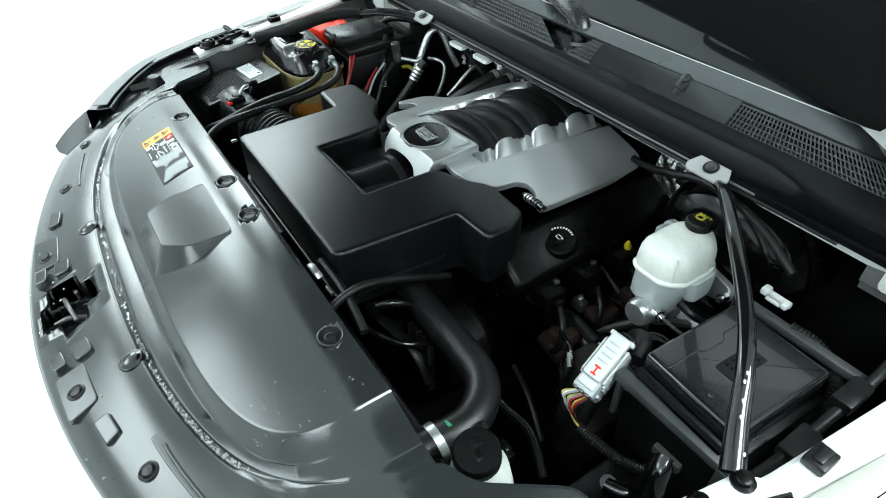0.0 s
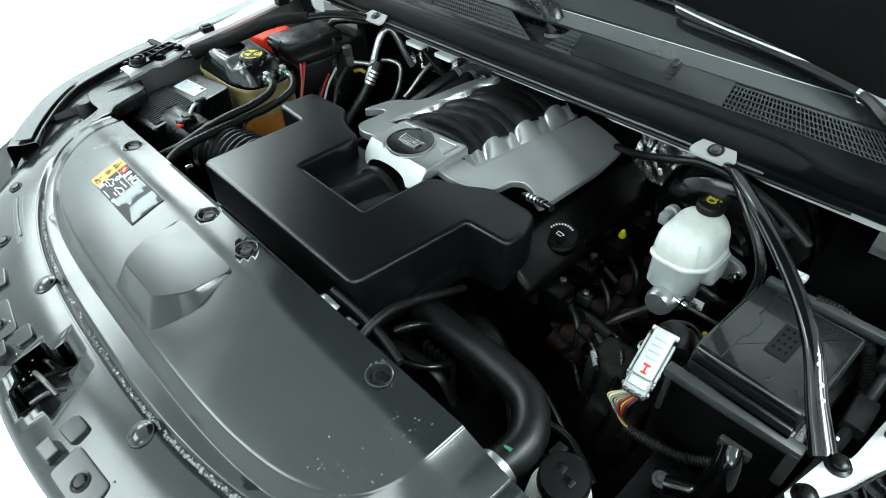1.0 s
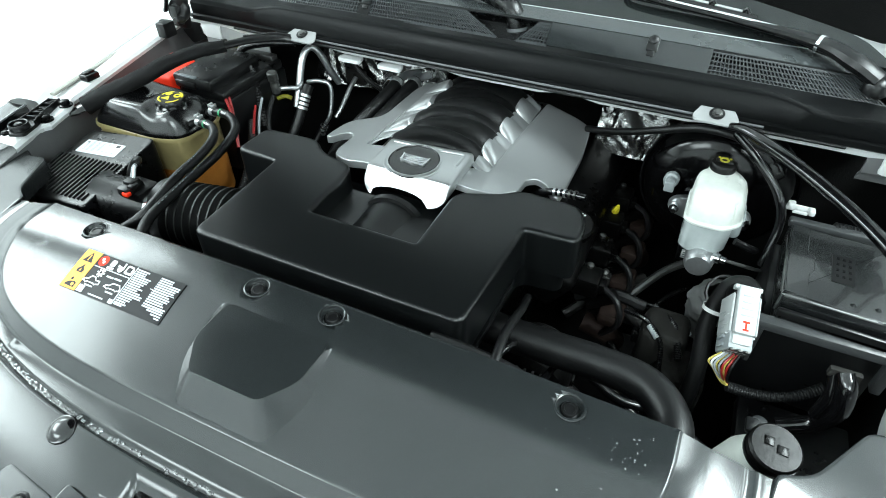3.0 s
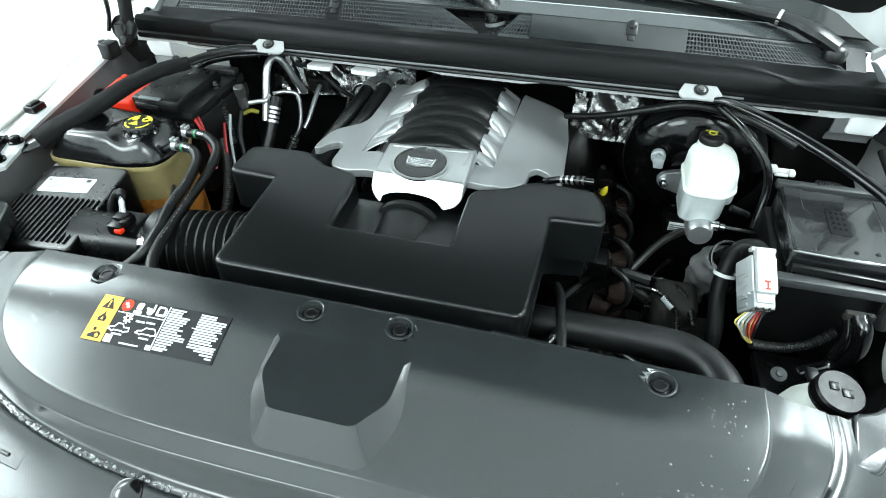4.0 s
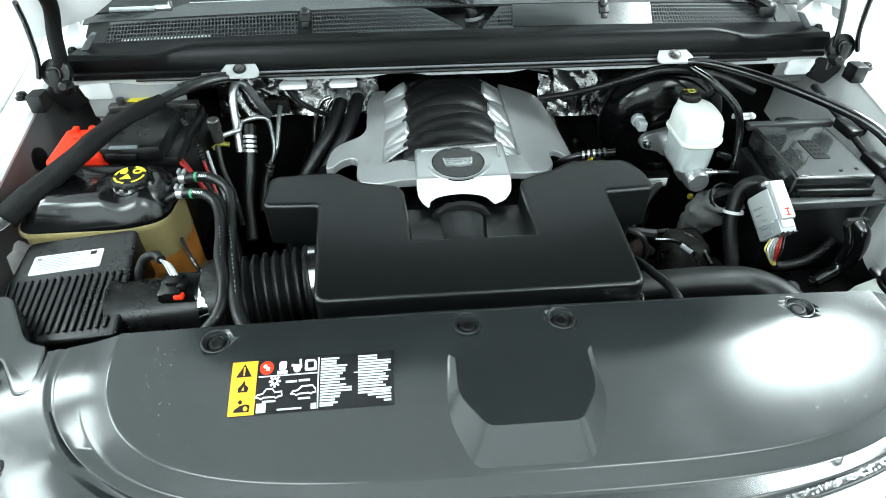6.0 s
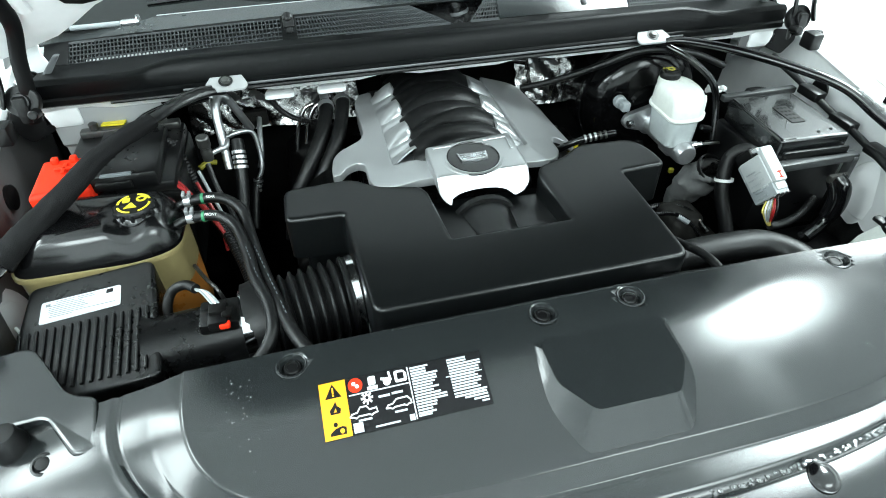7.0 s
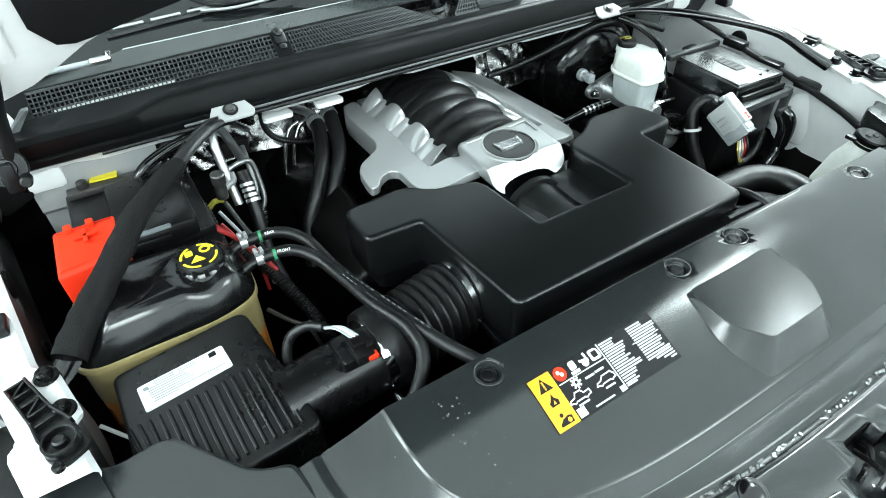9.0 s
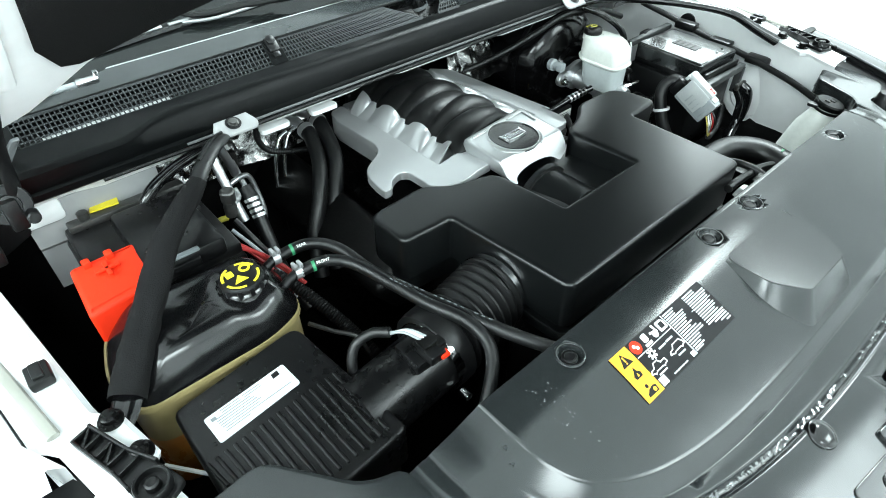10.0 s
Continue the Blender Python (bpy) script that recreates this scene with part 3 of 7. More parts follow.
part("cowl_front", sheet([cowl_row(-0.735 + 0.015 * i) for i in range(99)], 0.003), COWL, cowl, "long grey front lip")
part("cowl_band", sheet([[(x, 0.6332, 1.1828), (x, 0.6336 + 0.0004, 1.1880), (x, 0.6342, 1.1930 + 0.003 * (1 - (x / 0.46) ** 6))] for x in [-0.46 + 0.02 * i for i in range(47)]], -0.0012), FELT, cowl, "dark band along the lip")
rid = [-0.735 + 0.03 * i for i in range(50)]
part("cowl_ridge", tube([(x, ridge_at(x)[0] - 0.001, ridge_at(x)[1] + 0.0004) for x in rid], 0.0022, 8, 2), PANEL, cowl, "raised ridge along the panel")
# the groove's shade is laid in as a strip of dark material
part("cowl_groove", sheet([[(x, ridge_at(x)[0] + 0.0018, ridge_at(x)[1] - 0.0005), (x, min(inlet_foot(x)[0] - 0.001, ridge_at(x)[0] + 0.006), ridge_at(x)[1] - 0.001)] for x in rid], -0.001), FELT, cowl, "dark strip for the shade in the groove behind the ridge")
part("cowl_trim", tube([(x, 0.6285, 1.1765) for x in rid[8:-8]], 0.0032, 8, 2), TRIMG, cowl, "pale edge below the lip")
part("cowl_seal", tube([(-0.62, 0.634, 1.1665), (-0.4, 0.631, 1.167), (0, 0.6305, 1.167), (0.4, 0.631, 1.167), (0.62, 0.634, 1.1665)], 0.0042, 8, 10), RUBBER, cowl, "black rubber edge seal")


def solid_plate(x0, x1):
    xs = [x0 + (x1 - x0) * i / 8 for i in range(9)]
    return sheet([[on_inlet(x, h, 0.001) for h in (0, 0.5, 1.0, 1.06)] for x in xs], 0.003)


part("cowl_plate", solid_plate(0.103, 0.385), PANEL, cowl, "plain grey middle plate")
part("cowl_plate", solid_plate(-0.735, -0.690), COWL, cowl)
part("cowl_plate", solid_plate(-0.309, -0.282), COWL, cowl)
part("cowl_plate", solid_plate(0.665, 0.70), COWL, cowl)


def grille(x0, x1, tilt0=0.0, tilt1=0.0):
    """A mesh of upright and cross bars between two ends, over a dark opening; tilt: how far an end leans."""
    bm = bmesh.new()
    n = int((x1 - x0) / 0.0068)

    def bar(a, b, w, t=0.003):
        d = (b - a).normalized()
        up = Vector((0, -0.75, 0.66))
        sd = d.cross(up).normalized() * w
        vs = [bm.verts.new(p + q + r) for p in (a, b) for q in (-sd, sd) for r in (up * 0, up * t)]
        for f in ((0, 1, 3, 2), (4, 6, 7, 5), (1, 5, 7, 3), (0, 4, 5, 1), (2, 3, 7, 6), (0, 2, 6, 4)):
            bm.faces.new([vs[i] for i in f])

    def edge(f, h):
        return x0 + f * (x1 - x0) + (tilt0 * (1 - f) + tilt1 * f) * h

    for i in range(n + 1):
        f = i / n
        bar(on_inlet(edge(f, 0), 0), on_inlet(edge(f, 1), 1), 0.0009)
    for k in range(6):
        h = k / 5
        xs = [edge(0, h) + (edge(1, h) - edge(0, h)) * i / 10 for i in range(11)]
        for a, b in zip(xs, xs[1:]):
            bar(on_inlet(a, h), on_inlet(b, h), 0.0010 if 0 < k < 5 else 0.0024)
    bmesh.ops.recalc_face_normals(bm, faces=bm.faces)
    return bm


for g in ((-0.690, -0.309), (-0.282, 0.005, 0.0, -0.075), (0.045, 0.103, 0.035, 0.0), (0.385, 0.665, 0.0, -0.055)):
    part("inlet_grille", grille(*g), LATTICE, cowl, "fine rectangular mesh air inlet")
xs = [-0.71 + 0.0355 * i for i in range(41)]
part("inlet_tray", sheet([[on_inlet(x, -0.05, -0.004) for x in xs], [on_inlet(x, 0.1, -0.022) for x in xs], [on_inlet(x, 0.9, -0.022) for x in xs], [on_inlet(x, 1.04, -0.004) for x in xs]], 0.003), BLACK, cowl, "black tray under the inlet")
part("inlet_insert", sheet([[on_inlet(x, 0.04, -0.002), on_inlet(x, 0.2, -0.002)] for x in [-0.66 + 0.02 * i for i in range(10)]], 0.001), WHITE, cowl, "pale strip under the mesh")
for cx in (-0.295, 0.286):
    cm = Matrix.Translation(on_inlet(cx, 0.8, 0.0)) @ pose(0, 0, 0, 40)
    part("cowl_clip", moved(join(box(-0.010, 0.010, -0.012, 0.014, 0.001, 0.007, 0.002), box(-0.0065, 0.0065, -0.022, -0.008, 0.001, 0.005, 0.002),
                                 lathe([(0.008, 0), (0.008, 0.004), (0.005, 0.006)], (0, 0.008, 0.006), (0, 0, 1), 14)), cm), BLACK, cowl, "small black clip")
part("cowl_end", box(-0.745, -0.70, 0.640, 0.735, 1.165, 1.196, 0.006), COWL, cowl)
part("cowl_end", box(0.70, 0.745, 0.640, 0.735, 1.165, 1.196, 0.006), COWL, cowl)
part("cowl_rim", tube([on_inlet(-0.70 + 0.07 * i, 1.05, 0.001) for i in range(21)], 0.003, 8, 3), COWL, cowl)

# ---- wipers ----
wiper = thing("wiper", (0.03, 0.737, 1.23), "black wiper arm with blade on the windscreen", "wiper", "wipers")
part("pivot_cap", lathe([(0.020, 0), (0.019, 0.014), (0.012, 0.022), (0.004, 0.024)], (0.032, 0.712, 1.226), (0, -0.2, 1), 20), BLACK, wiper)
part("arm_collar", ring((0.031, 0.710, 1.240), (-0.2, 0.1, 1), 0.0205, 0.006, 0.0022, 24), TRIMG, wiper, "pale collar round the arm foot")
part("arm", tube([(0.033, 0.708, 1.226), (0.026, 0.711, 1.256), (0.004, 0.717, 1.281), (-0.040, 0.728, 1.290), (-0.090, 0.744, 1.293), (-0.16, 0.780, 1.292), (-0.28, 0.808, 1.290), (-0.36, 0.816, 1.290), (-0.40, 0.836, 1.302)], [0.019, 0.020, 0.0195, 0.0185, 0.017, 0.012, 0.007, 0.006, 0.005], 14, 6, flat=0.75), BLACK, wiper)
part("blade", tube([(-0.14, 0.832, 1.284), (-0.3, 0.826, 1.280), (-0.42, 0.820, 1.277), (-0.548, 0.812, 1.272)], 0.008, 6, 6, flat=0.5), SHINY, wiper)
# frame segments; silver stands for the highlights along them
for k in range(6):
    a = Vector((-0.535 + 0.062 * k, 0.8155 + 0.0022 * k, 1.2825 + 0.0012 * k))
    part("blade_plate", tube([a, a + Vector((0.05, 0.002, 0.001))], 0.0042, 6, 1, flat=0.5), SILVER, wiper, "blade frame segment, its highlight put into the silver colour")
part("blade_link", tube([(-0.22, 0.806, 1.287), (-0.33, 0.803, 1.282), (-0.39, 0.812, 1.285)], 0.0028, 6, 4), SILVER, wiper)
wiper2 = thing("wiper", (0.60, 0.73, 1.23), "black wiper arm with blade lying along the windscreen foot", "wiper", "wipers")
part("pivot_cap", lathe([(0.020, 0), (0.019, 0.014), (0.012, 0.022), (0.004, 0.024)], (0.640, 0.722, 1.228), (0, -0.2, 1), 20), BLACK, wiper2)
part("arm", tube([(0.640, 0.722, 1.246), (0.60, 0.742, 1.262), (0.54, 0.780, 1.272), (0.40, 0.806, 1.282), (0.23, 0.823, 1.294), (0.20, 0.838, 1.304)], [0.019, 0.021, 0.016, 0.009, 0.006, 0.005], 10, 6, flat=0.7), BLACK, wiper2)
part("arm_joint", ring((0.545, 0.777, 1.2715), (-0.9, 0.4, 0.1), 0.0125, 0.006), CHROME, wiper2)
part("blade", tube([(0.44, 0.822, 1.284), (0.30, 0.836, 1.294), (0.15, 0.850, 1.304), (-0.02, 0.866, 1.315)], 0.0075, 6, 6, flat=0.6), SHINY, wiper2)
part("blade_link", tube([(0.52, 0.792, 1.2790), (0.40, 0.803, 1.2885), (0.29, 0.815, 1.2955), (0.20, 0.832, 1.303)], 0.0030, 6, 4), CHROME, wiper2, "bright steel arm rod")
# segments of this blade, again silver to give their highlights
for k in range(7):
    a = Vector((0.005 + 0.060 * k, 0.8675 - 0.0062 * k, 1.3205 - 0.0043 * k))
    part("blade_plate", tube([a, a + Vector((0.048, -0.005, -0.0034))], 0.0040, 6, 1, flat=0.5), SILVER, wiper2, "blade frame segment, its highlight put into the silver colour")
    part("blade_bridge", tube([a + Vector((0.050, -0.004, -0.004)), a + Vector((0.055, -0.006, 0.002)), a + Vector((0.060, -0.006, -0.005))], 0.0034, 6, 3), BLACK, wiper2)
spray = thing("washer_nozzle", (-0.62, 0.745, 1.24), "small clear and chrome washer jet tube on the cowl edge", "washer nozzle")
part("nozzle_tube", tube([(-0.672, 0.742, 1.2615), (-0.62, 0.744, 1.2615), (-0.585, 0.745, 1.2615)], 0.0045, 10, 3), LOCK, spray)
part("nozzle_head", join(box(-0.588, -0.555, 0.738, 0.752, 1.257, 1.268, 0.003), lathe([(0.004, 0), (0.004, 0.008)], (-0.557, 0.745, 1.266), (0, 0, 1), 10)), CHROME, spray)

# ---- radiator cover ----
cover = thing("radiator_cover", (0, -0.05, 1.03), "dark grey moulded plastic radiator cover, damp, with push pins", "radiator cover")


def base_z(x, y):
    """The cover's crowned face: level at the rear, falling to the front and a little to the sides."""
    fall = 0.012 * math.log(1 + math.exp((-max(y, -0.162) - 0.028) / 0.012))
    return 1.1383 - 0.373 * fall + 0.25 * min(0.0, y + 0.162) - 0.05 * min(abs(x), 0.47) ** 2 - 0.26 * max(0.0, abs(x) - 0.50)


def lip_curve(a, b, y0, p, n):
    """A rounded front line from one rear corner to the other."""
    out = []
    for i in range(n + 1):
        t = math.pi * (1 - i / n)
        c, s = math.cos(t), math.sin(t)
        out.append((a * math.copysign(abs(c) ** (2 / p), c), y0 - b * abs(s) ** (2 / p)))
    return out


N = 96
RE = 0.0225
rear = [(-0.461 + 0.922 * i / N, RE) for i in range(N + 1)]
r1 = lip_curve(0.459, 0.1845, RE, 3.6, N)
skin = []


def ring_of(curve, drop, end=None):
    """One line of the skin; end: its depth where the lip runs out flatter at both ends."""
    if end is not None:
        skin.append([(x, y, base_z(x, y) - drop - (end - drop) * min(1.0, max(0.0, (abs(x) - 0.39) / 0.06)) ** 2) for x, y in curve])
        return
    skin.append([(x, y, base_z(x, y) - (drop if drop < 0.015 else drop + (0.0105 - drop) * min(1.0, max(0.0, (abs(x) - 0.40) / 0.1)) if drop < 0.0185 else drop)) for x, y in curve])


def blend(c0, c1, f):
    return [((1 - f) * a[0] + f * b[0], (1 - f) * a[1] + f * b[1]) for a, b in zip(c0, c1)]


skin.append([(x, y - 0.002, base_z(x, y) - 0.03) for x, y in rear])
ring_of(rear, 0.004)
ring_of(blend(rear, r1, 0.015), 0.0)
for f in (0.05, 0.1, 0.15, 0.2, 0.25, 0.3, 0.35, 0.4, 0.5, 0.65, 0.8, 0.93):
    ring_of(blend(rear, r1, f), 0.0)
ring_of(blend(rear, r1, 0.985), 0.0)
for a, b, drop in ((0.4590, 0.1980, 0.0), (0.4605, 0.1993, 0.0005), (0.4620, 0.2006, 0.0017), (0.4632, 0.2013, 0.0024)):
    ring_of(lip_curve(a, b - 0.0135, RE, 3.6, N), drop)
for a, b, drop in ((0.4860, 0.2124, 0.0121), (0.4874, 0.2132, 0.0130), (0.4890, 0.2143, 0.0140), (0.4905, 0.2152, 0.0145), (0.4925, 0.2164, 0.0147)):
    ring_of(lip_curve(a, b - 0.0135, RE, 3.4, N), drop, 0.0024 + 0.31 * (a - 0.4632))
ring_of(lip_curve(0.500, 0.2065, RE, 3.1, N), 0.0145, 0.0135)
ring_of(lip_curve(0.5265, 0.2253, RE, 2.7, N), 0.0124)
ring_of(lip_curve(0.528, 0.2265, RE, 2.68, N), 0.0125)
ring_of(lip_curve(0.533, 0.2305, RE, 2.56, N), 0.0135)
ring_of(lip_curve(0.538, 0.2335, RE, 2.5, N), 0.0175)
ring_of(lip_curve(0.545, 0.2385, RE, 2.5, N), 0.0175)
ring_of(lip_curve(0.550, 0.2425, RE, 2.5, N), 0.0105)
ring_of(lip_curve(0.556, 0.2465, RE, 2.5, N), 0.0095)
ring_of(lip_curve(0.62, 0.285, RE, 2.3, N), 0.011)
ring_of(lip_curve(0.68, 0.325, RE, 2.1, N), 0.014)
ring_of(lip_curve(0.735, 0.362, RE, 1.92, N), 0.02)
ring_of(lip_curve(0.743, 0.370, RE, 1.9, N), 0.026)
ring_of(lip_curve(0.745, 0.372, RE, 1.9, N), 0.05)
bm = sheet(skin[::-1])
bmesh.ops.recalc_face_normals(bm, faces=bm.faces)
panel = part("cover_panel", bm, PANEL, cover, "broad panel with a raised lip and a wet groove", 60)

# raised block over the hood latch
top = [(-0.073, -0.034), (-0.0735, -0.094), (-0.047, -0.134), (0.048, -0.134), (0.074, -0.098), (0.077, -0.034)]
foot = [(-0.082, -0.026), (-0.087, -0.107), (-0.062, -0.158), (0.063, -0.158), (0.090, -0.106), (0.084, -0.026)]
bm = bmesh.new()
rings = []
ft, tp = rounded(foot, [0.012, 0.02, 0.012, 0.012, 0.02, 0.012], 3), rounded(top, [0.014, 0.012, 0.008, 0.008, 0.012, 0.014], 3)


def mixed(f, dz):
    return [bm.verts.new(((1 - f) * a[0] + f * b[0], (1 - f) * a[1] + f * b[1], (1 - f) * (base_z(*a) - 0.001) + f * (1.1300 + 0.03 * (b[1] + 0.134)) + dz)) for a, b in zip(ft, tp)]


rings = [mixed(0.0, -0.004), mixed(0.0, 0.0), mixed(0.03, 0.0), mixed(0.5, 0.0), mixed(0.95, 0.0), mixed(0.97, 0.0), mixed(0.988, 0.0004), mixed(1.0, 0.0006)]
for f in (0.965, 0.93):
    rings.append([bm.verts.new((0.002 + (x - 0.002) * f, -0.085 + (y + 0.085) * f, 1.1306 + 0.03 * (-0.085 + (y + 0.085) * f + 0.134))) for x, y in tp])
k = len(ft)
for a, b in zip(rings, rings[1:]):
    for i in range(k):
        bm.faces.new((a[i], a[(i + 1) % k], b[(i + 1) % k], b[i]))
fill(bm, rings[-1])
bmesh.ops.recalc_face_normals(bm, faces=bm.faces)
part("latch_block", bm, PANEL, cover, "raised block with sloping sides", 30)

# side pieces beside the headlights
for s in (-1, 1):
    o = [(0.545, -0.034), (0.571, -0.036), (0.609, 0.020), (0.69, 0.024), (0.765, 0.04), (0.80, 0.10), (0.80, 0.19), (0.755, 0.18), (0.72, 0.140), (0.655, 0.140), (0.592, 0.046), (0.556, 0.030)]
    o = [(s * x, y) for x, y in o]
    part("side_panel", slab(rounded(o, [0.004, 0.01, 0.012, 0.01, 0.02, 0.02, 0.01, 0.01, 0.02, 0.02, 0.02, 0.01]), lambda x, y: base_z(x, y) - 0.03, lambda x, y: 1.0965 - 0.15 * (abs(x) - 0.62) + 0.2 * min(0.0, y), 0.0035, 2), PANEL, cover, "flat side piece behind the headlight")

PIN = mesh_of("pin_cup", lathe([(0.0176, -0.0006), (0.0170, 0.0005), (0.0158, 0.0008), (0.0146, 0.0002), (0.0139, -0.0016), (0.0126, -0.0052), (0.0116, -0.0062), (0.002, -0.0064)], seg=28, caps=False), PANEL)
PIN_HEAD = mesh_of("pin_head", lathe([(0.0092, -0.0066), (0.0092, -0.0040), (0.0083, -0.0029), (0.0062, -0.0026), (0.0056, -0.0036), (0.0010, -0.0038)], seg=18), BLACK)
STUD = mesh_of("rubber_stop", lathe([(0.0175, -0.004), (0.0175, 0.0015), (0.0165, 0.003), (0.0145, 0.0035), (0.013, 0.0050), (0.008, 0.0066), (0.003, 0.007)], seg=22), SHINY)
SMALL = mesh_of("small_screw", lathe([(0.0125, -0.002), (0.0125, 0.0014), (0.010, 0.0022), (0.008, 0.0008), (0.0065, 0.0036), (0.002, 0.004)], seg=18), BLACK)


holes = []


def seat(me, nm, x, y, drop):
    sl = 0.25 if y < -0.02 else 0.0
    tilt = Vector((0, 0, 1)).rotation_difference(Vector((0, -sl, 1))).to_matrix().to_4x4()
    m = Matrix.Translation((x, y, base_z(x, y) - drop)) @ tilt
    ob = put(nm, me, cover, m)
    if me is PIN:
        put("pin_head", PIN_HEAD, cover, m)
        holes.append(m)


for x in (-0.345, -0.055, 0.057, 0.351):
    seat(PIN, "push_pin", x, -0.001, 0.0)
for x, y in ((-0.565, -0.105), (-0.49, -0.185), (-0.35, -0.245), (-0.158, -0.304), (0.172, -0.301), (0.35, -0.245), (0.49, -0.185), (0.565, -0.105)):
    seat(SMALL, "small_screw", x, y, 0.012)
for x, y in ((-0.174, -0.227), (0.177, -0.226)):
    seat(STUD, "rubber_stop", x, y, 0.011)
for x, y in ((-0.605, -0.028), (0.605, -0.028), (-0.752, 0.128), (0.752, 0.128)):
    seat(SMALL, "small_screw", x, y, 0.002 if abs(x) > 0.7 else 0.012)

TALL = mesh_of("tall_stop", lathe([(0.018, -0.012), (0.018, 0.006), (0.0155, 0.012), (0.0150, 0.020), (0.013, 0.0235), (0.004, 0.0245)], seg=22), RUBBER)
for s in (-1, 1):
    seat(TALL, "rubber_stop", s * 0.645, 0.004, 0.006)
# latch opening: a stepped dark recess with the latch inside
hx, hy = -0.008, -0.282
o = [(-0.055, -0.03), (-0.02, -0.03), (-0.02, -0.045), (0.025, -0.045), (0.025, -0.022), (0.055, -0.018), (0.05, 0.022), (0.02, 0.022), (0.018, 0.04), (-0.03, 0.04), (-0.03, 0.02), (-0.055, 0.016)]
o = rounded([(hx + 1.12 * a, hy + 1.0 * b) for a, b in o], 0.005, 3)
shape = join(slab(o, lambda x, y: base_z(x, y) - 0.06, lambda x, y: base_z(x, y) + 0.02, 0), *[moved(lathe([(0.0001, -0.02), (0.0151, -0.02), (0.0151, 0.02), (0.0001, 0.02)], seg=28), m) for m in holes])
bmesh.ops.recalc_face_normals(shape, faces=shape.faces)
cutter = new("cutter", mesh_of("cutter", shape, FELT))
cut = panel.modifiers.new("cut", "BOOLEAN")
cut.object, cut.operation, cut.solver = cutter, "DIFFERENCE", "FAST"
opened = bpy.data.meshes.new_from_object(panel.evaluated_get(bpy.context.evaluated_depsgraph_get()))
panel.modifiers.clear()
panel.data = opened
bpy.data.objects.remove(cutter)
wall = [[(x, y, base_z(x, y) - d) for x, y in o + o[:1]] for d in (0.0125, 0.035, 0.06)]
part("latch_well", sheet(wall), FELT, cover, "dark cross-shaped latch opening")
part("well_floor", slab([(hx + 0.07 * a, hy + 0.06 * b) for a, b in ((-1, -1), (1, -1), (1, 1), (-1, 1))], lambda x, y: base_z(x, y) - 0.066, lambda x, y: base_z(x, y) - 0.06, 0), FELT, cover)
for k, (a, b, c, d) in enumerate(((-0.03, -0.01, 0.03, 0.0), (-0.012, -0.03, -0.006, 0.03), (0.012, -0.03, 0.02, 0.012), (-0.042, 0.006, -0.016, 0.012), (0.0, 0.012, 0.012, 0.03))):
    z0 = base_z(hx, hy) - 0.024 - 0.004 * (k % 3)
    part("latch", tube([(hx + a, hy + b, z0), (hx + (a + c) / 2, hy + (b + d) / 2, z0 + 0.006), (hx + c, hy + d, z0)], 0.0035, 8, 4), (DULL, GRIME, DULL, GRIME, GRIME)[k], cover, "greasy hood latch")

# shallow mouldings on the apron
def raised(o, up, r=0.004):
    return slab(rounded(o, r, 3), lambda x, y: base_z(x, y) - 0.03, lambda x, y: base_z(x, y) - 0.0125 + up, 0.0015)


for s in (-1, 1):
    rib = [(s * (0.31 + 0.145 * i / 6), -0.214 + 0.034 * (i / 6) ** 1.3) for i in range(7)]
    part("apron_rib", raised(rib + [(x, y - 0.019) for x, y in rib[::-1]], 0.0022), PANEL, cover, "long low moulded rib")
    part("apron_rib", raised([(x + s * 0.02, y - 0.004) for x, y in rib[:6]] + [(x + s * 0.02, y - 0.0085) for x, y in rib[5::-1]], 0.0042, 0.002), PANEL, cover)
    part("screw_pad", raised([(s * 0.125, -0.285), (s * 0.205, -0.277), (s * 0.215, -0.318), (s * 0.13, -0.326)], 0.0012, 0.008), PANEL, cover, "flat pad round a screw")
    part("apron_block", raised([(s * 0.085, -0.272), (s * 0.118, -0.268), (s * 0.121, -0.292), (s * 0.088, -0.297)], 0.0055, 0.006), PANEL, cover)
    part("apron_tab", raised([(s * 0.088, -0.308), (s * 0.118, -0.304), (s * 0.119, -0.322), (s * 0.09, -0.326)], 0.0075, 0.003), PANEL, cover)
    part("edge_tab", raised([(s * 0.235, -0.270), (s * 0.275, -0.262), (s * 0.283, -0.281), (s * 0.24, -0.290)], 0.004, 0.004), PANEL, cover)

# ---- warning label on the cover ----
def sticker(x0, x1, y0, y1, lift):
    n = max(1, int((y1 - y0) / 0.006))
    m = max(1, int((x1 - x0) / 0.05))
    rows = [[(x, y0 + (y1 - y0) * k / n, base_z(x, y0 + (y1 - y0) * k / n) + 0.0008 + lift) for k in range(n + 1)] for x in [x0 + (x1 - x0) * i / m for i in range(m + 1)]]
    return sheet(rows, 0.0005)


def printed(o, lift=0.0004):
    """A flat printed shape on the label; o: outline from the label's lower left corner, in millimetres."""
    pts = [(LX0 + a / 1000, LY0 + b / 1000) for a, b in o]
    return slab(pts, lambda x, y: base_z(x, y) + 0.0006, lambda x, y: base_z(x, y) + 0.0018 + lift, 0)


def bar_row(a, b, c, h=1.25):
    return printed([(a, c - h / 2), (b, c - h / 2), (b, c + h / 2), (a, c + h / 2)])


def disc(a, b, r, n=16):
    return [(a + r * math.cos(2 * math.pi * k / n), b + r * math.sin(2 * math.pi * k / n)) for k in range(n)]


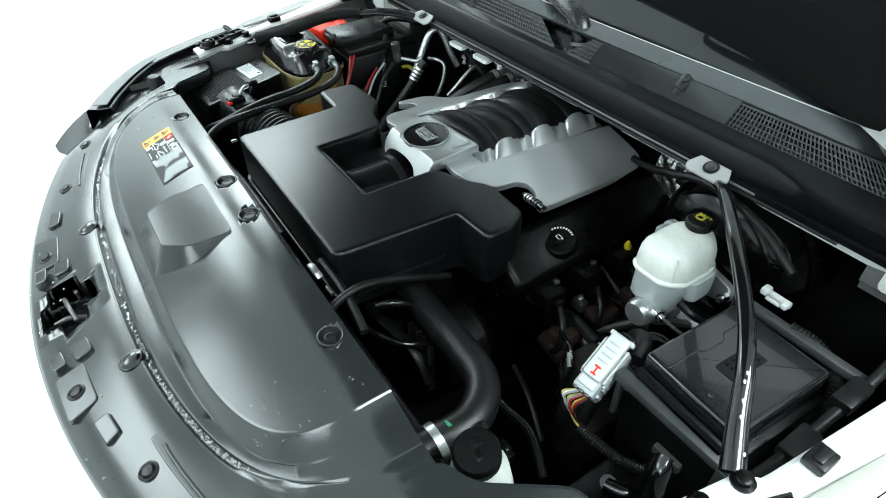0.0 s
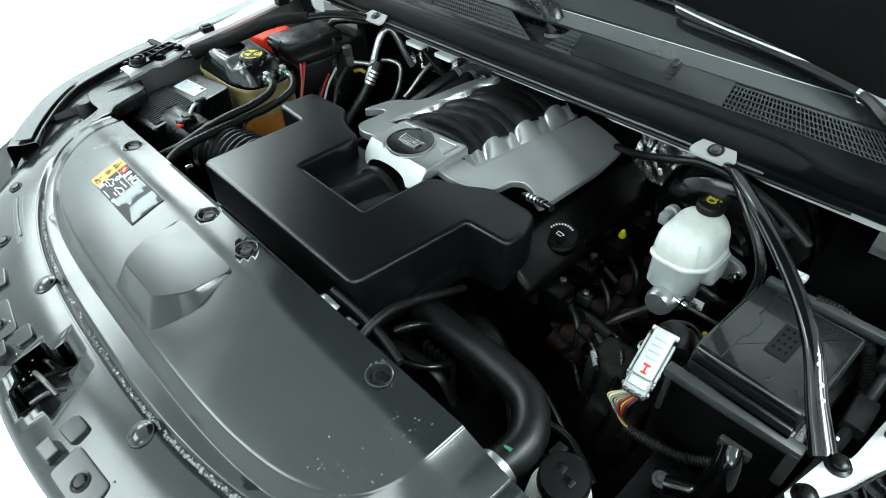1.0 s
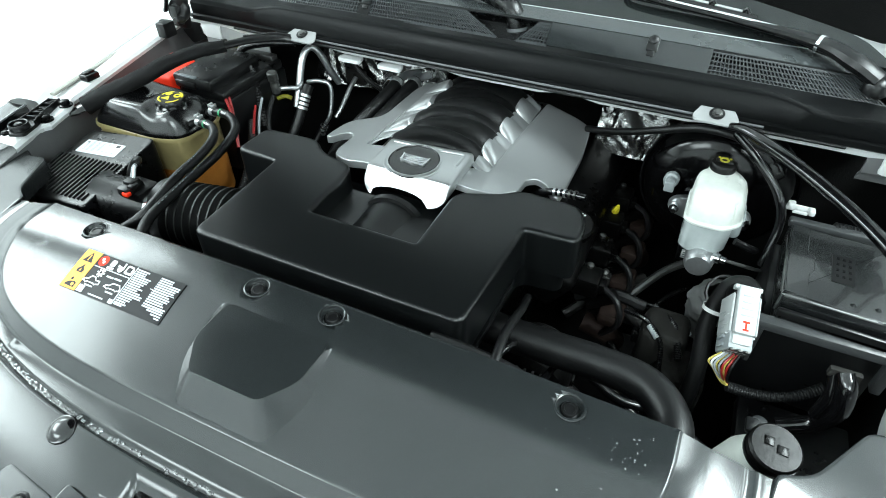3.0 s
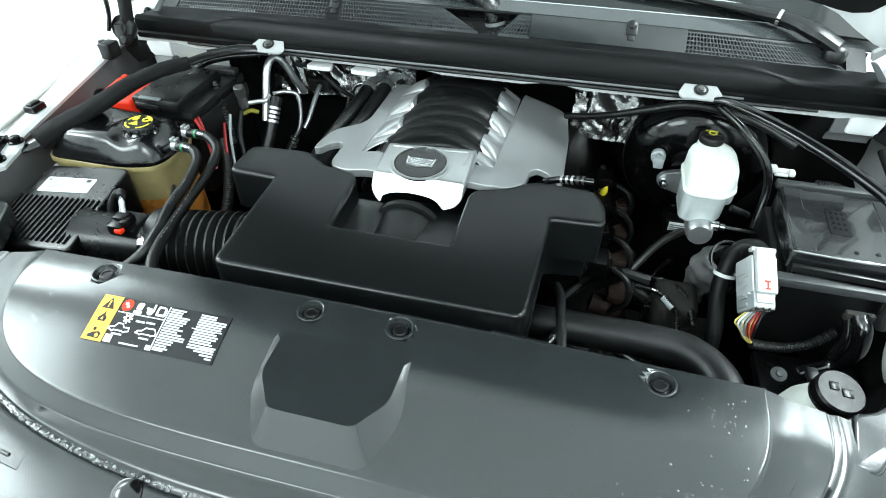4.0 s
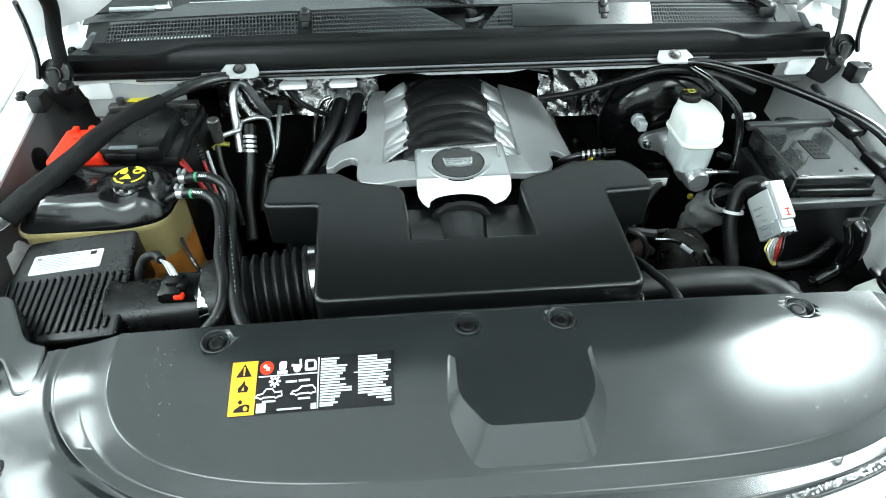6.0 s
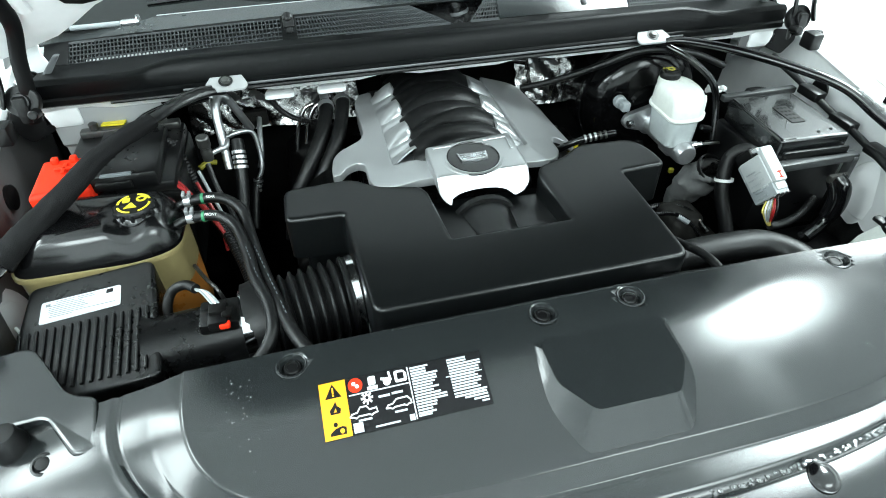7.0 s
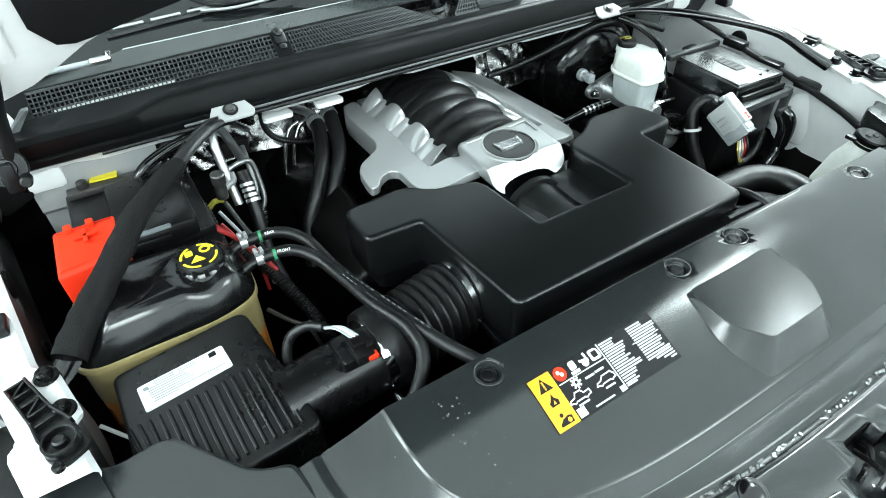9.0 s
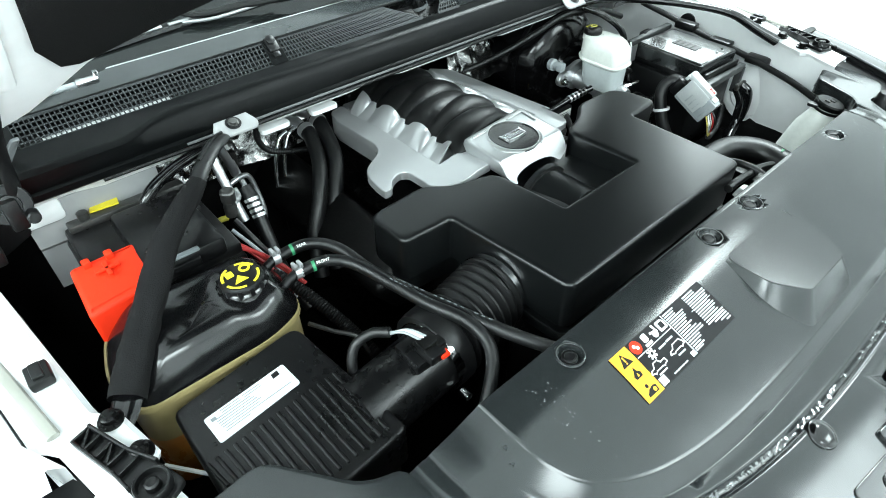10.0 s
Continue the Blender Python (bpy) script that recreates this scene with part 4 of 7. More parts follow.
def stroke(pts, w, lift=0.0004):
    out = []
    for (a, b), (c, d) in zip(pts, pts[1:]):
        q = math.hypot(c - a, d - b)
        u, v = (c - a) / q * w / 2, (d - b) / q * w / 2
        out.append(printed([(a - u + v, b - v - u), (c + u + v, d + v - u), (c + u - v, d + v + u), (a - u - v, b - v + u)], lift))
    return join(*out)


LX0, LX1, LY0, LY1 = -0.3195, -0.1425, -0.0905, -0.0335
LW, LH = 1000 * (LX1 - LX0), 1000 * (LY1 - LY0)
label = part("warning_label", sticker(LX0, LX1, LY0, LY1, 0.0), INK, cover, "black warning label with white lettering bars and an amber end")
part("amber_end", sticker(LX0 + 0.0002, LX0 + 0.028, LY0 + 0.0002, LY1 - 0.0002, 0.0006), ORANGE, label)
part("red_sign", printed(disc(38, LH - 9, 7.6, 24), -0.0001), RED, label, "red prohibition disc")
part("red_sign_figure", join(printed(disc(36.4, LH - 7.4, 2.1, 12), 0.0002), printed(disc(39.6, LH - 10.6, 2.1, 12), 0.0002)), WHITE, label)
bars = []
line = random.Random(21)
for c0, blocks in ((97.5, ((LH - 4, 3, 20), (LH - 12.6, 2, 30), (LH - 18.4, 5, 27), (LH - 33.2, 3, 34), (LH - 42, 4, 22), (LH - 53.2, 1, 14))), (138.5, ((LH - 4, 2, 21), (LH - 10, 4, 36), (LH - 22, 6, 33), (LH - 40, 2, 36)))):
    for top_y, rows_n, width in blocks:
        for r in range(rows_n):
            if top_y - 2.95 * r > 2:
                bars.append(bar_row(c0, min(LW - 2, c0 + width - line.choice((0, 0, 1, 3, 6))), top_y - 2.95 * r, 1.5))
for r, (a, b) in enumerate(((155, 172), (149, 174), (158, 174), (166, 174))):
    bars.append(bar_row(a, b, 14.5 - 3.2 * r, 1.5))
bars.append(bar_row(30, 95, LH - 18.6, 0.9))
bars.append(bar_row(134, 174, LH - 21.4, 0.7))
bars.append(sticker(LX0 + 0.0944, LX0 + 0.0958, LY0 + 0.0015, LY1 - 0.0015, 0.0007))
bars.append(printed([(30, 1.5), (40, 1.5), (40, 10.5), (30, 10.5)]))
bars.append(printed([(88, 1.5), (93.5, 1.5), (93.5, 7), (88, 7)]))
bars += [bar_row(60, 72, LH - 26, 1.9), bar_row(74, 86, LH - 25.5, 1.9), bar_row(52, 78, 3.2, 1.4), bar_row(36, 50, 12.2, 1.6), bar_row(74, 87, 12.8, 1.6)]
part("white_print", join(*bars), STICKER, label, "white lettering bars")
# picture signs: three over the rule, a cog and two car outlines below it
pics = [bar_row(50, 61, LH - 15.4, 3.2), printed(rounded([(51.5, LH - 12.6), (59.5, LH - 12.6), (60, LH - 3.4), (52, LH - 3.4)], 2.0, 2)),
        printed(disc(71.5, LH - 12.2, 4.2, 12)), stroke([(66.5, LH - 8.5), (75.5, LH - 10.5), (74.8, LH - 3.4)], 2.3), printed(rounded([(80, LH - 15.5), (93, LH - 15.5), (93, LH - 6.5), (90, LH - 3.4), (80, LH - 3.4)], 2.0, 2)), printed(disc(48, 32.5, 3.6, 12))]
for k in range(8):
    a = k * math.pi / 4
    pics.append(stroke([(48 + 3.0 * math.cos(a), 32.5 + 3.0 * math.sin(a)), (48 + 5.4 * math.cos(a), 32.5 + 5.4 * math.sin(a))], 1.9))
pick_up = [(32, 17.5), (34, 20), (39, 21), (42, 25.4), (48, 25.4), (50.5, 21.6), (57, 22), (57.5, 17.8), (54, 17), (52, 15.8), (49.5, 17), (40, 17), (37.5, 15.6), (35, 17), (32, 17.5)]
wagon = [(67, 19), (69, 22), (74, 23), (78, 27.4), (89, 27.8), (92, 23.5), (92.5, 19.6), (89.5, 19), (87.5, 17.6), (85, 19), (75.5, 18.6), (73, 17.2), (70.5, 18.6), (67, 19)]
pick_up = [(28 + (a - 32) * 1.12, b - 0.5) for a, b in pick_up]
wagon = [(66 + (a - 67) * 1.05, 16.5 + (b - 17.2) * 0.85) for a, b in wagon]
pics += [stroke(pick_up, 1.1), stroke(wagon, 1.1)]
part("white_picture", join(*pics), WHITE, label)
part("dark_picture", printed(rounded([(83, LH - 13), (90, LH - 13), (90, LH - 6), (83, LH - 6)], 1.0, 2), 0.0007), INK, label)
part("dark_picture", printed(disc(48, 32.5, 1.8, 10), 0.0007), INK, label)
signs = [printed([(5.5, LH - 17.5), (22.5, LH - 17.5), (14, LH - 3)]), printed([(9, 23.5), (19, 23.5), (20, 28), (16.5, 31), (15.2, 36), (12.4, 31.5), (11, 30), (8.4, 27.5)]),
         printed(disc(12.5, 13.5, 2.2, 10)), printed([(6, 3.5), (22.5, 3), (23, 9.5), (19, 11), (12, 9.6), (6.5, 6)])]
part("black_signs", join(*signs), INK, label)
part("amber_detail", join(stroke([(14, LH - 8), (14, LH - 12.6)], 1.8, 0.0007), printed(disc(14, LH - 15.2, 1.0, 8), 0.0007), printed(disc(18.5, 6.4, 2.4, 10), 0.0007), printed([(12.6, 25.2), (15.6, 25.2), (14.6, 29)], 0.0007)), ORANGE, label)


# ---- intake resonator box ----
reson = thing("intake_box", (-0.03, 0.25, 0.99), "satin black plastic intake box with two side wings", "intake box")


def res_z(x, y):
    return 1.1105 - 0.02 * (y - 0.09)


o = [(-0.245, 0.073), (0.194, 0.074), (0.203, 0.290), (0.284, 0.294), (0.283, 0.345), (0.265, 0.386), (0.165, 0.390), (0.125, 0.358), (0.078, 0.342), (0.067, 0.325),
     (0.069, 0.192), (-0.114, 0.192), (-0.122, 0.318), (-0.132, 0.334), (-0.200, 0.352), (-0.232, 0.384), (-0.345, 0.378), (-0.345, 0.292), (-0.2585, 0.288)]
rad = [0.018, 0.018, 0.006, 0.014, 0.02, 0.02, 0.02, 0.03, 0.02, 0.02, 0.004, 0.004, 0.02, 0.03, 0.03, 0.02, 0.02, 0.014, 0.006]
part("box_lid", slab(rounded(o, rad, 5), 1.03, res_z, 0.007, 4), BOX, reson, "flat lid with rounded edges", 30)
low = [(-0.236, 0.083), (0.185, 0.085), (0.200, 0.30), (0.27, 0.306), (0.26, 0.37), (0.16, 0.38), (-0.22, 0.38), (-0.325, 0.37), (-0.325, 0.305), (-0.248, 0.30)]
part("box_body", slab(rounded(low, 0.02, 4), 0.985, 1.031, 0), BOX, reson)
part("box_rim", slab(rounded([(-0.249, 0.069), (0.198, 0.070), (0.203, 0.28), (-0.256, 0.28)], 0.02, 4), 1.012, 1.020, 0.002), BOX, reson, "thin seam around the box")
# sunken throat behind the step, with the duct neck towards the engine
rows = []
for i in range(13):
    x = -0.128 + 0.206 * i / 12
    row = []
    for k in range(7):
        f = k / 6
        row.append((x, 0.192 + 0.131 * f, 1.100 - 0.030 * min(1.0, f * 6) - 0.012 * f))
    rows.append(row)
part("throat", sheet(rows[::-1], -0.003), BOX, reson, "sunken floor towards the engine", 50)
part("duct_neck", lathe([(0.058, 0.0), (0.056, 0.012), (0.054, 0.03), (0.053, 0.09)], (-0.030, 0.212, 1.026), (0, 1, 0.03), 40), BOX, reson, "round duct neck", 50)
part("neck_ring", lathe([(0.054, 0.0), (0.0595, 0.001), (0.0595, 0.012), (0.054, 0.013)], (-0.030, 0.296, 1.028), (0, 1, 0.03), 40), RUBBER, reson, "black rubber ring")

# ---- ribbed duct and sensor pipe ----
duct = thing("intake_duct", (-0.32, 0.19, 0.97), "black ribbed rubber intake duct with clamp bands", "intake duct")
for i in range(8):
    x = -0.372 + 0.0145 * i
    y = 0.172 + 0.02 * i / 7
    part("rib", lathe([(0.049, -0.0072), (0.053, -0.004), (0.0585, -0.0015), (0.0585, 0.0015), (0.053, 0.004), (0.049, 0.0072)], (x, y, 1.030), (1, 0.15, 0), 32), RUBBER, duct)
part("cuff", lathe([(0.055, -0.02), (0.055, 0.012), (0.060, 0.014), (0.060, 0.03)], (-0.256, 0.196, 1.030), (1, 0.1, 0), 32), RUBBER, duct)
part("cuff_band", ring((-0.262, 0.195, 1.030), (1, 0.1, 0), 0.0555, 0.010), CHROME, duct)
part("cuff", lathe([(0.058, -0.022), (0.060, -0.01), (0.060, 0.008), (0.052, 0.014)], (-0.390, 0.168, 1.032), (1, 0.1, 0), 32), RUBBER, duct)
pipe = thing("sensor_pipe", (-0.45, 0.15, 0.98), "black plastic air sensor pipe with steel band and wiring plug", "sensor pipe")
part("pipe", lathe([(0.050, -0.075), (0.046, -0.06), (0.046, 0.05), (0.050, 0.055), (0.050, 0.07)], (-0.462, 0.152, 1.034), (1, 0.09, 0), 32), BLACK, pipe)
part("band", ring((-0.408, 0.160, 1.034), (1, 0.09, 0), 0.0515, 0.014, 0.0016, 32), CHROME, pipe, "bright steel band clamp")
part("band_screw", join(box(-0.414, -0.400, 0.112, 0.128, 1.005, 1.022, 0.003), lathe([(0.006, 0), (0.006, 0.014), (0.004, 0.015)], (-0.407, 0.104, 1.012), (0, -1, 0), 10)), CHROME, pipe)
plug = part("sensor", join(box(-0.462, -0.412, 0.122, 0.168, 1.072, 1.090, 0.004), box(-0.448, -0.424, 0.112, 0.150, 1.086, 1.102, 0.004)), BLACK, pipe, "black sensor block")
part("plug_lock", box(-0.434, -0.421, 0.109, 0.119, 1.091, 1.098, 0.002), RED, plug, "red locking tab")
part("plug_shell", join(box(-0.446, -0.424, 0.126, 0.146, 1.100, 1.108, 0.003), box(-0.430, -0.418, 0.120, 0.136, 1.098, 1.106, 0.002)), GRIME, plug, "dark plug shell")
for k in range(3):
    part("wire", tube([(-0.44 + 0.004 * k, 0.14, 1.106), (-0.452 + 0.003 * k, 0.158, 1.114), (-0.466, 0.176, 1.108 - 0.002 * k)], 0.0019, 6, 4), (LOCK, WHITE, LOCK)[k], plug)
part("loom", tube([(-0.462, 0.172, 1.110), (-0.478, 0.190, 1.104), (-0.500, 0.196, 1.090), (-0.512, 0.186, 1.06), (-0.508, 0.18, 1.0)], 0.0065, 10, 6), RUBBER, pipe, "black taped cable")

# ---- air filter box ----
filt = thing("air_filter_box", (-0.61, 0.18, 0.90), "black ribbed plastic air filter box with a printed sticker", "air filter box")


def filt_z(x, y):
    return 1.078 + 0.13 * (y - 0.24) + 0.09 * (x + 0.575)


o = [(-0.700, 0.13), (-0.640, 0.076), (-0.508, 0.082), (-0.533, 0.278), (-0.700, 0.272)]
part("filter_lid", slab(rounded(o, [0.02, 0.015, 0.012, 0.016, 0.012], 4), 1.0, filt_z, 0.005, 3), BLACK, filt, "sloping ribbed lid", 30)
part("filter_body", slab(rounded([(-0.690, 0.13), (-0.632, 0.085), (-0.515, 0.09), (-0.538, 0.27), (-0.690, 0.265)], 0.012, 3), 0.88, 1.001, 0), BLACK, filt)
for i in range(16):
    x = -0.690 + 0.0108 * i
    y0 = max(0.094, 0.112 + (-0.640 - x) * 0.9)
    y1 = 0.192
    x1 = x - 0.006
    part("lid_rib", slab(rounded([(x - 0.0022, y0), (x + 0.0022, y0), (x1 + 0.0022, y1), (x1 - 0.0022, y1)], 0.001, 2), lambda a, b: filt_z(a, b) - 0.003, lambda a, b: filt_z(a, b) + 0.0032, 0.0012, 2), BLACK, filt)
sq = [(-0.6745, 0.2025), (-0.5705, 0.2065), (-0.574, 0.241), (-0.677, 0.239)]
note = part("sticker", slab(rounded(sq, 0.003, 3), filt_z, lambda a, b: filt_z(a, b) + 0.0012, 0), STICKER, filt, "silver-white sticker with rows of unreadable print")
small = random.Random(5)
for i in range(9):
    y = 0.2365 - 0.0032 * i
    x0 = -0.668 + 0.0006 * i
    for x1, x2 in (((x0 + 0.010, x0 + 0.034), (x0 + 0.038, x0 + 0.060)) if i < 2 else ((x0, x0 + small.uniform(0.030, 0.052)),) if i < 7 else ((x0 + 0.002, x0 + 0.086),) if i == 7 else ((x0 + 0.0, x0 + 0.03),)):
        part("print_line", slab([(x1, y - 0.0005), (x2, y - 0.0003), (x2, y + 0.0006), (x1, y + 0.0004)], filt_z, lambda a, b: filt_z(a, b) + 0.0016, 0), GREYPRINT, note)
part("print_mark", slab([(-0.6705, 0.2300), (-0.6645, 0.2302), (-0.6650, 0.2345), (-0.6710, 0.2343)], filt_z, lambda a, b: filt_z(a, b) + 0.0017, 0), GREYPRINT, note)
part("print_mark", slab([(-0.592, 0.231), (-0.583, 0.2315), (-0.5835, 0.238), (-0.592, 0.2375)], filt_z, lambda a, b: filt_z(a, b) + 0.0017, 0), INK, note)
part("filter_rod", tube([(-0.731, 0.248, 1.025), (-0.709, 0.219, 1.025), (-0.668, 0.165, 1.025)], 0.0026, 6, 3), WHITE, filt, "thin pale rod")

# ---- coolant tank ----
tank = thing("coolant_tank", (-0.61, 0.34, 0.93), "coolant tank, glossy black top over a yellowed see-through bottom", "coolant tank")
o = [(-0.728, 0.292), (-0.560, 0.292), (-0.505, 0.312), (-0.500, 0.400), (-0.530, 0.440), (-0.715, 0.440), (-0.738, 0.36)]
ol = rounded(o, 0.03, 5)
part("tank_bottom", slab(ol, 1.000, 1.067, 0), AMBER, tank, "yellowed plastic half")
part("coolant_level", slab([(-0.61 + (x + 0.61) * 0.995, 0.35 + (y - 0.35) * 0.992) for x, y in ol], 0.90, 1.0005, 0), COOLANT, tank, "orange coolant showing through")
big = [(-0.61 + (x + 0.61) * 1.035, 0.35 + (y - 0.35) * 1.06) for x, y in ol]
part("tank_seam", slab(big, 1.064, 1.0735, 0.003), AMBER, tank, "welded seam flange")
rows = []
cxy = Vector((-0.61, 0.352))
for f in (1.02, 1.02, 1.01, 0.985, 0.95, 0.9, 0.84, 0.77, 0.68, 0.58, 0.45, 0.3, 0.15, 0.02):
    row = []
    for i in range(len(ol) + 1):
        p = cxy + (Vector(ol[i % len(ol)]) - cxy) * f
        dome = max(0.0, 1 - f) ** 0.5
        up = 1 - max(0.0, min(1.0, (f - 0.55) / 0.47)) ** 2.6
        z = 1.0725 if not rows else 1.078 + 0.042 * up + 0.0055 * math.cos((p.x + 0.6) * 85) * up - 0.10 * max(0.0, -0.655 - p.x)
        row.append((p.x, p.y, z))
    rows.append(row)
bm = sheet(rows)
bmesh.ops.recalc_face_normals(bm, faces=bm.faces)
part("tank_top", bm, TANK_TOP, tank, "glossy black moulded half", 60)
cap = part("tank_cap", lathe([(0.026, 0.0), (0.0285, 0.004), (0.0285, 0.016), (0.026, 0.0195), (0.010, 0.0205)], (-0.556, 0.357, 1.112), (0, 0, 1), 28), BLACK, tank, "black screw cap with yellow warning marks")
for k in range(12):
    a = k * math.pi / 6
    part("grip", box(-0.556 + 0.0285 * math.cos(a) - 0.003, -0.556 + 0.0285 * math.cos(a) + 0.003, 0.357 + 0.0285 * math.sin(a) - 0.003, 0.357 + 0.0285 * math.sin(a) + 0.003, 1.114, 1.128, 0.001), BLACK, cap)
marks = []
for a0 in (0.35, 2.0, 3.5, 5.1):
    arc = [(-0.556 + 0.0225 * math.cos(a0 + 0.22 * k), 0.357 + 0.0225 * math.sin(a0 + 0.22 * k), 1.1322) for k in range(6)]
    marks.append(tube(arc, 0.0018, 6, 2, flat=0.4))
marks.append(slab([(-0.568, 0.345), (-0.550, 0.345), (-0.559, 0.358)], 1.132, 1.1334, 0))
marks.append(slab(rounded([(-0.572, 0.360), (-0.562, 0.360), (-0.562, 0.371), (-0.572, 0.371)], 0.002), 1.132, 1.1334, 0))
marks.append(lathe([(0.0075, 0), (0.0075, 0.0012), (0.0045, 0.0013), (0.0045, 0)], (-0.546, 0.366, 1.1322), (0, 0, 1), 16, caps=False))
part("cap_marks", join(*marks), YELLOW, cap)
part("cap_neck", lathe([(0.034, 0), (0.031, 0.006), (0.028, 0.009)], (-0.556, 0.357, 1.114), (0, 0, 1), 24), SHINY, tank)
part("tank_nipple", tube([(-0.515, 0.392, 1.088), (-0.50, 0.394, 1.094), (-0.485, 0.394, 1.098)], 0.007, 10, 3), BLACK, tank)
part("tank_nipple", tube([(-0.515, 0.345, 1.086), (-0.495, 0.348, 1.094), (-0.478, 0.348, 1.098)], 0.007, 10, 3), BLACK, tank)
rodx = thing("oil_dipstick", (-0.47, 0.3, 1.0), "thin grey metal dipstick tube beside the coolant tank", "dipstick")
part("dipstick_tube", tube([(-0.497, 0.322, 1.025), (-0.478, 0.286, 1.025), (-0.460, 0.258, 1.025), (-0.45, 0.25, 0.99)], 0.0032, 8, 4), DULL, rodx)


def clamp(at, parent):
    c = part("spring_clamp", join(ring(at, (1, -0.1, 0), 0.0085, 0.010, 0.0012, 16), box(at[0] - 0.006, at[0] - 0.001, at[1] - 0.006, at[1] + 0.006, at[2] + 0.008, at[2] + 0.016, 0.001),
                                  box(at[0] + 0.002, at[0] + 0.007, at[1] - 0.006, at[1] + 0.006, at[2] + 0.008, at[2] + 0.015, 0.001)), SILVER, parent, "bright spring clamp")
    return c


hose_a = thing("coolant_hose", (-0.40, 0.3, 1.06), "thin black rubber coolant hose with white print", "hose", "coolant hoses")
part("hose", tube([(-0.494, 0.394, 1.098), (-0.445, 0.388, 1.100), (-0.412, 0.362, 1.090), (-0.398, 0.30, 1.080), (-0.385, 0.235, 1.082), (-0.362, 0.14, 1.090), (-0.335, 0.06, 1.092), (-0.29, 0.020, 1.075), (-0.2, 0.05, 1.04), (0.0, 0.055, 1.03)], 0.0085, 12, 6), RUBBER, hose_a)
clamp((-0.492, 0.394, 1.098), hose_a)
hose_b = thing("coolant_hose", (-0.40, 0.3, 1.06), "thin black rubber coolant hose bending under the cover", "hose", "coolant hoses")
part("hose", tube([(-0.488, 0.348, 1.098), (-0.445, 0.338, 1.102), (-0.418, 0.31, 1.098), (-0.402, 0.255, 1.094), (-0.390, 0.19, 1.095), (-0.372, 0.13, 1.094), (-0.376, 0.085, 1.080), (-0.42, 0.05, 1.05), (-0.47, 0.03, 1.0)], 0.0085, 12, 6), RUBBER, hose_b)
clamp((-0.484, 0.348, 1.0985), hose_b)
for hz, pts in ((hose_a, [(-0.470, 0.392, 1.1), (-0.464, 0.391, 1.1005), (-0.446, 0.388, 1.1)]), (hose_b, [(-0.465, 0.343, 1.1005), (-0.459, 0.3415, 1.101), (-0.444, 0.338, 1.102)])):
    part("green_mark", tube([pts[0], Vector(pts[0]).lerp(Vector(pts[1]), 0.7)], 0.0087, 12, 2), GREEN, hz)


def lettering(text, size, m, mat, parent):
    """Flat characters in the built-in font, turned into a mesh."""
    cu = bpy.data.curves.new("lettering", "FONT")
    cu.body, cu.size, cu.extrude, cu.align_x, cu.align_y = text, size, 0.0002, "CENTER", "CENTER"
    tmp = bpy.data.objects.new("lettering", cu)
    scene.collection.objects.link(tmp)
    me = bpy.data.meshes.new_from_object(tmp.evaluated_get(bpy.context.evaluated_depsgraph_get()))
    bpy.data.objects.remove(tmp)
    me.transform(m)
    me.materials.clear()
    me.materials.append(mat)
    return put("lettering", me, parent)


lettering("REAR", 0.0058, Matrix.Translation((-0.4555, 0.3842, 1.1066)) @ pose(0, 0, 0, 42, 0, -8), WHITE, hose_a)
lettering("FRONT", 0.0056, Matrix.Translation((-0.4520, 0.3335, 1.1087)) @ pose(0, 0, 0, 42, 0, -14), WHITE, hose_b)
bars = []
for i in range(16):
    if i in (6, 12):
        continue
    a = Vector((-0.392, 0.265, 1.0905)).lerp(Vector((-0.350, 0.105, 1.1003)), i / 16)
    bars.append(tube([a, a + Vector((0.0012, -0.005, 0.0003))], 0.0008, 5, 1))
part("hose_print", join(*bars), GREYPRINT, hose_a, "row of white characters too small to read")
bars = []
for i in range(14):
    if i in (4, 5, 10):
        continue
    a = Vector((-0.4015, 0.252, 1.1020)).lerp(Vector((-0.3755, 0.140, 1.1024)), i / 14)
    bars.append(tube([a, a + Vector((0.0011, -0.0048, 0.0))], 0.0008, 5, 1))
part("hose_print", join(*bars), GREYPRINT, hose_b, "row of white characters too small to read")

# ---- battery ----
batt = thing("battery", (-0.60, 0.54, 0.90), "black battery with a red plus-pole cover", "battery")
part("battery_case", box(-0.700, -0.512, 0.445, 0.655, 0.92, 1.085, 0.006), BLACK, batt)
part("battery_lid", box(-0.696, -0.514, 0.449, 0.650, 1.084, 1.106, 0.006), BLACK, batt, "black lid")
part("cable_box", join(box(-0.640, -0.535, 0.442, 0.60, 1.100, 1.132, 0.008), box(-0.628, -0.575, 0.437, 0.444, 1.108, 1.122, 0.002)), BLACK, batt, "black cable distribution box")
part("box_edge", box(-0.618, -0.572, 0.4395, 0.448, 1.130, 1.1335, 0.001), GREYPRINT, batt)
red = part("red_cover", join(slab(rounded([(-0.722, 0.424), (-0.634, 0.432), (-0.634, 0.515), (-0.716, 0.515)], 0.006, 3), 1.058, lambda x, y: 1.132 - 0.25 * max(0, 0.47 - y), 0.006, 3)), RED, batt, "bright red pole cover")
part("cover_ridge", join(box(-0.692, -0.662, 0.480, 0.486, 1.131, 1.1345, 0.001), box(-0.680, -0.674, 0.468, 0.498, 1.131, 1.1345, 0.001), box(-0.700, -0.690, 0.500, 0.512, 1.128, 1.140, 0.002), box(-0.672, -0.662, 0.500, 0.512, 1.128, 1.140, 0.002)), RED, red)
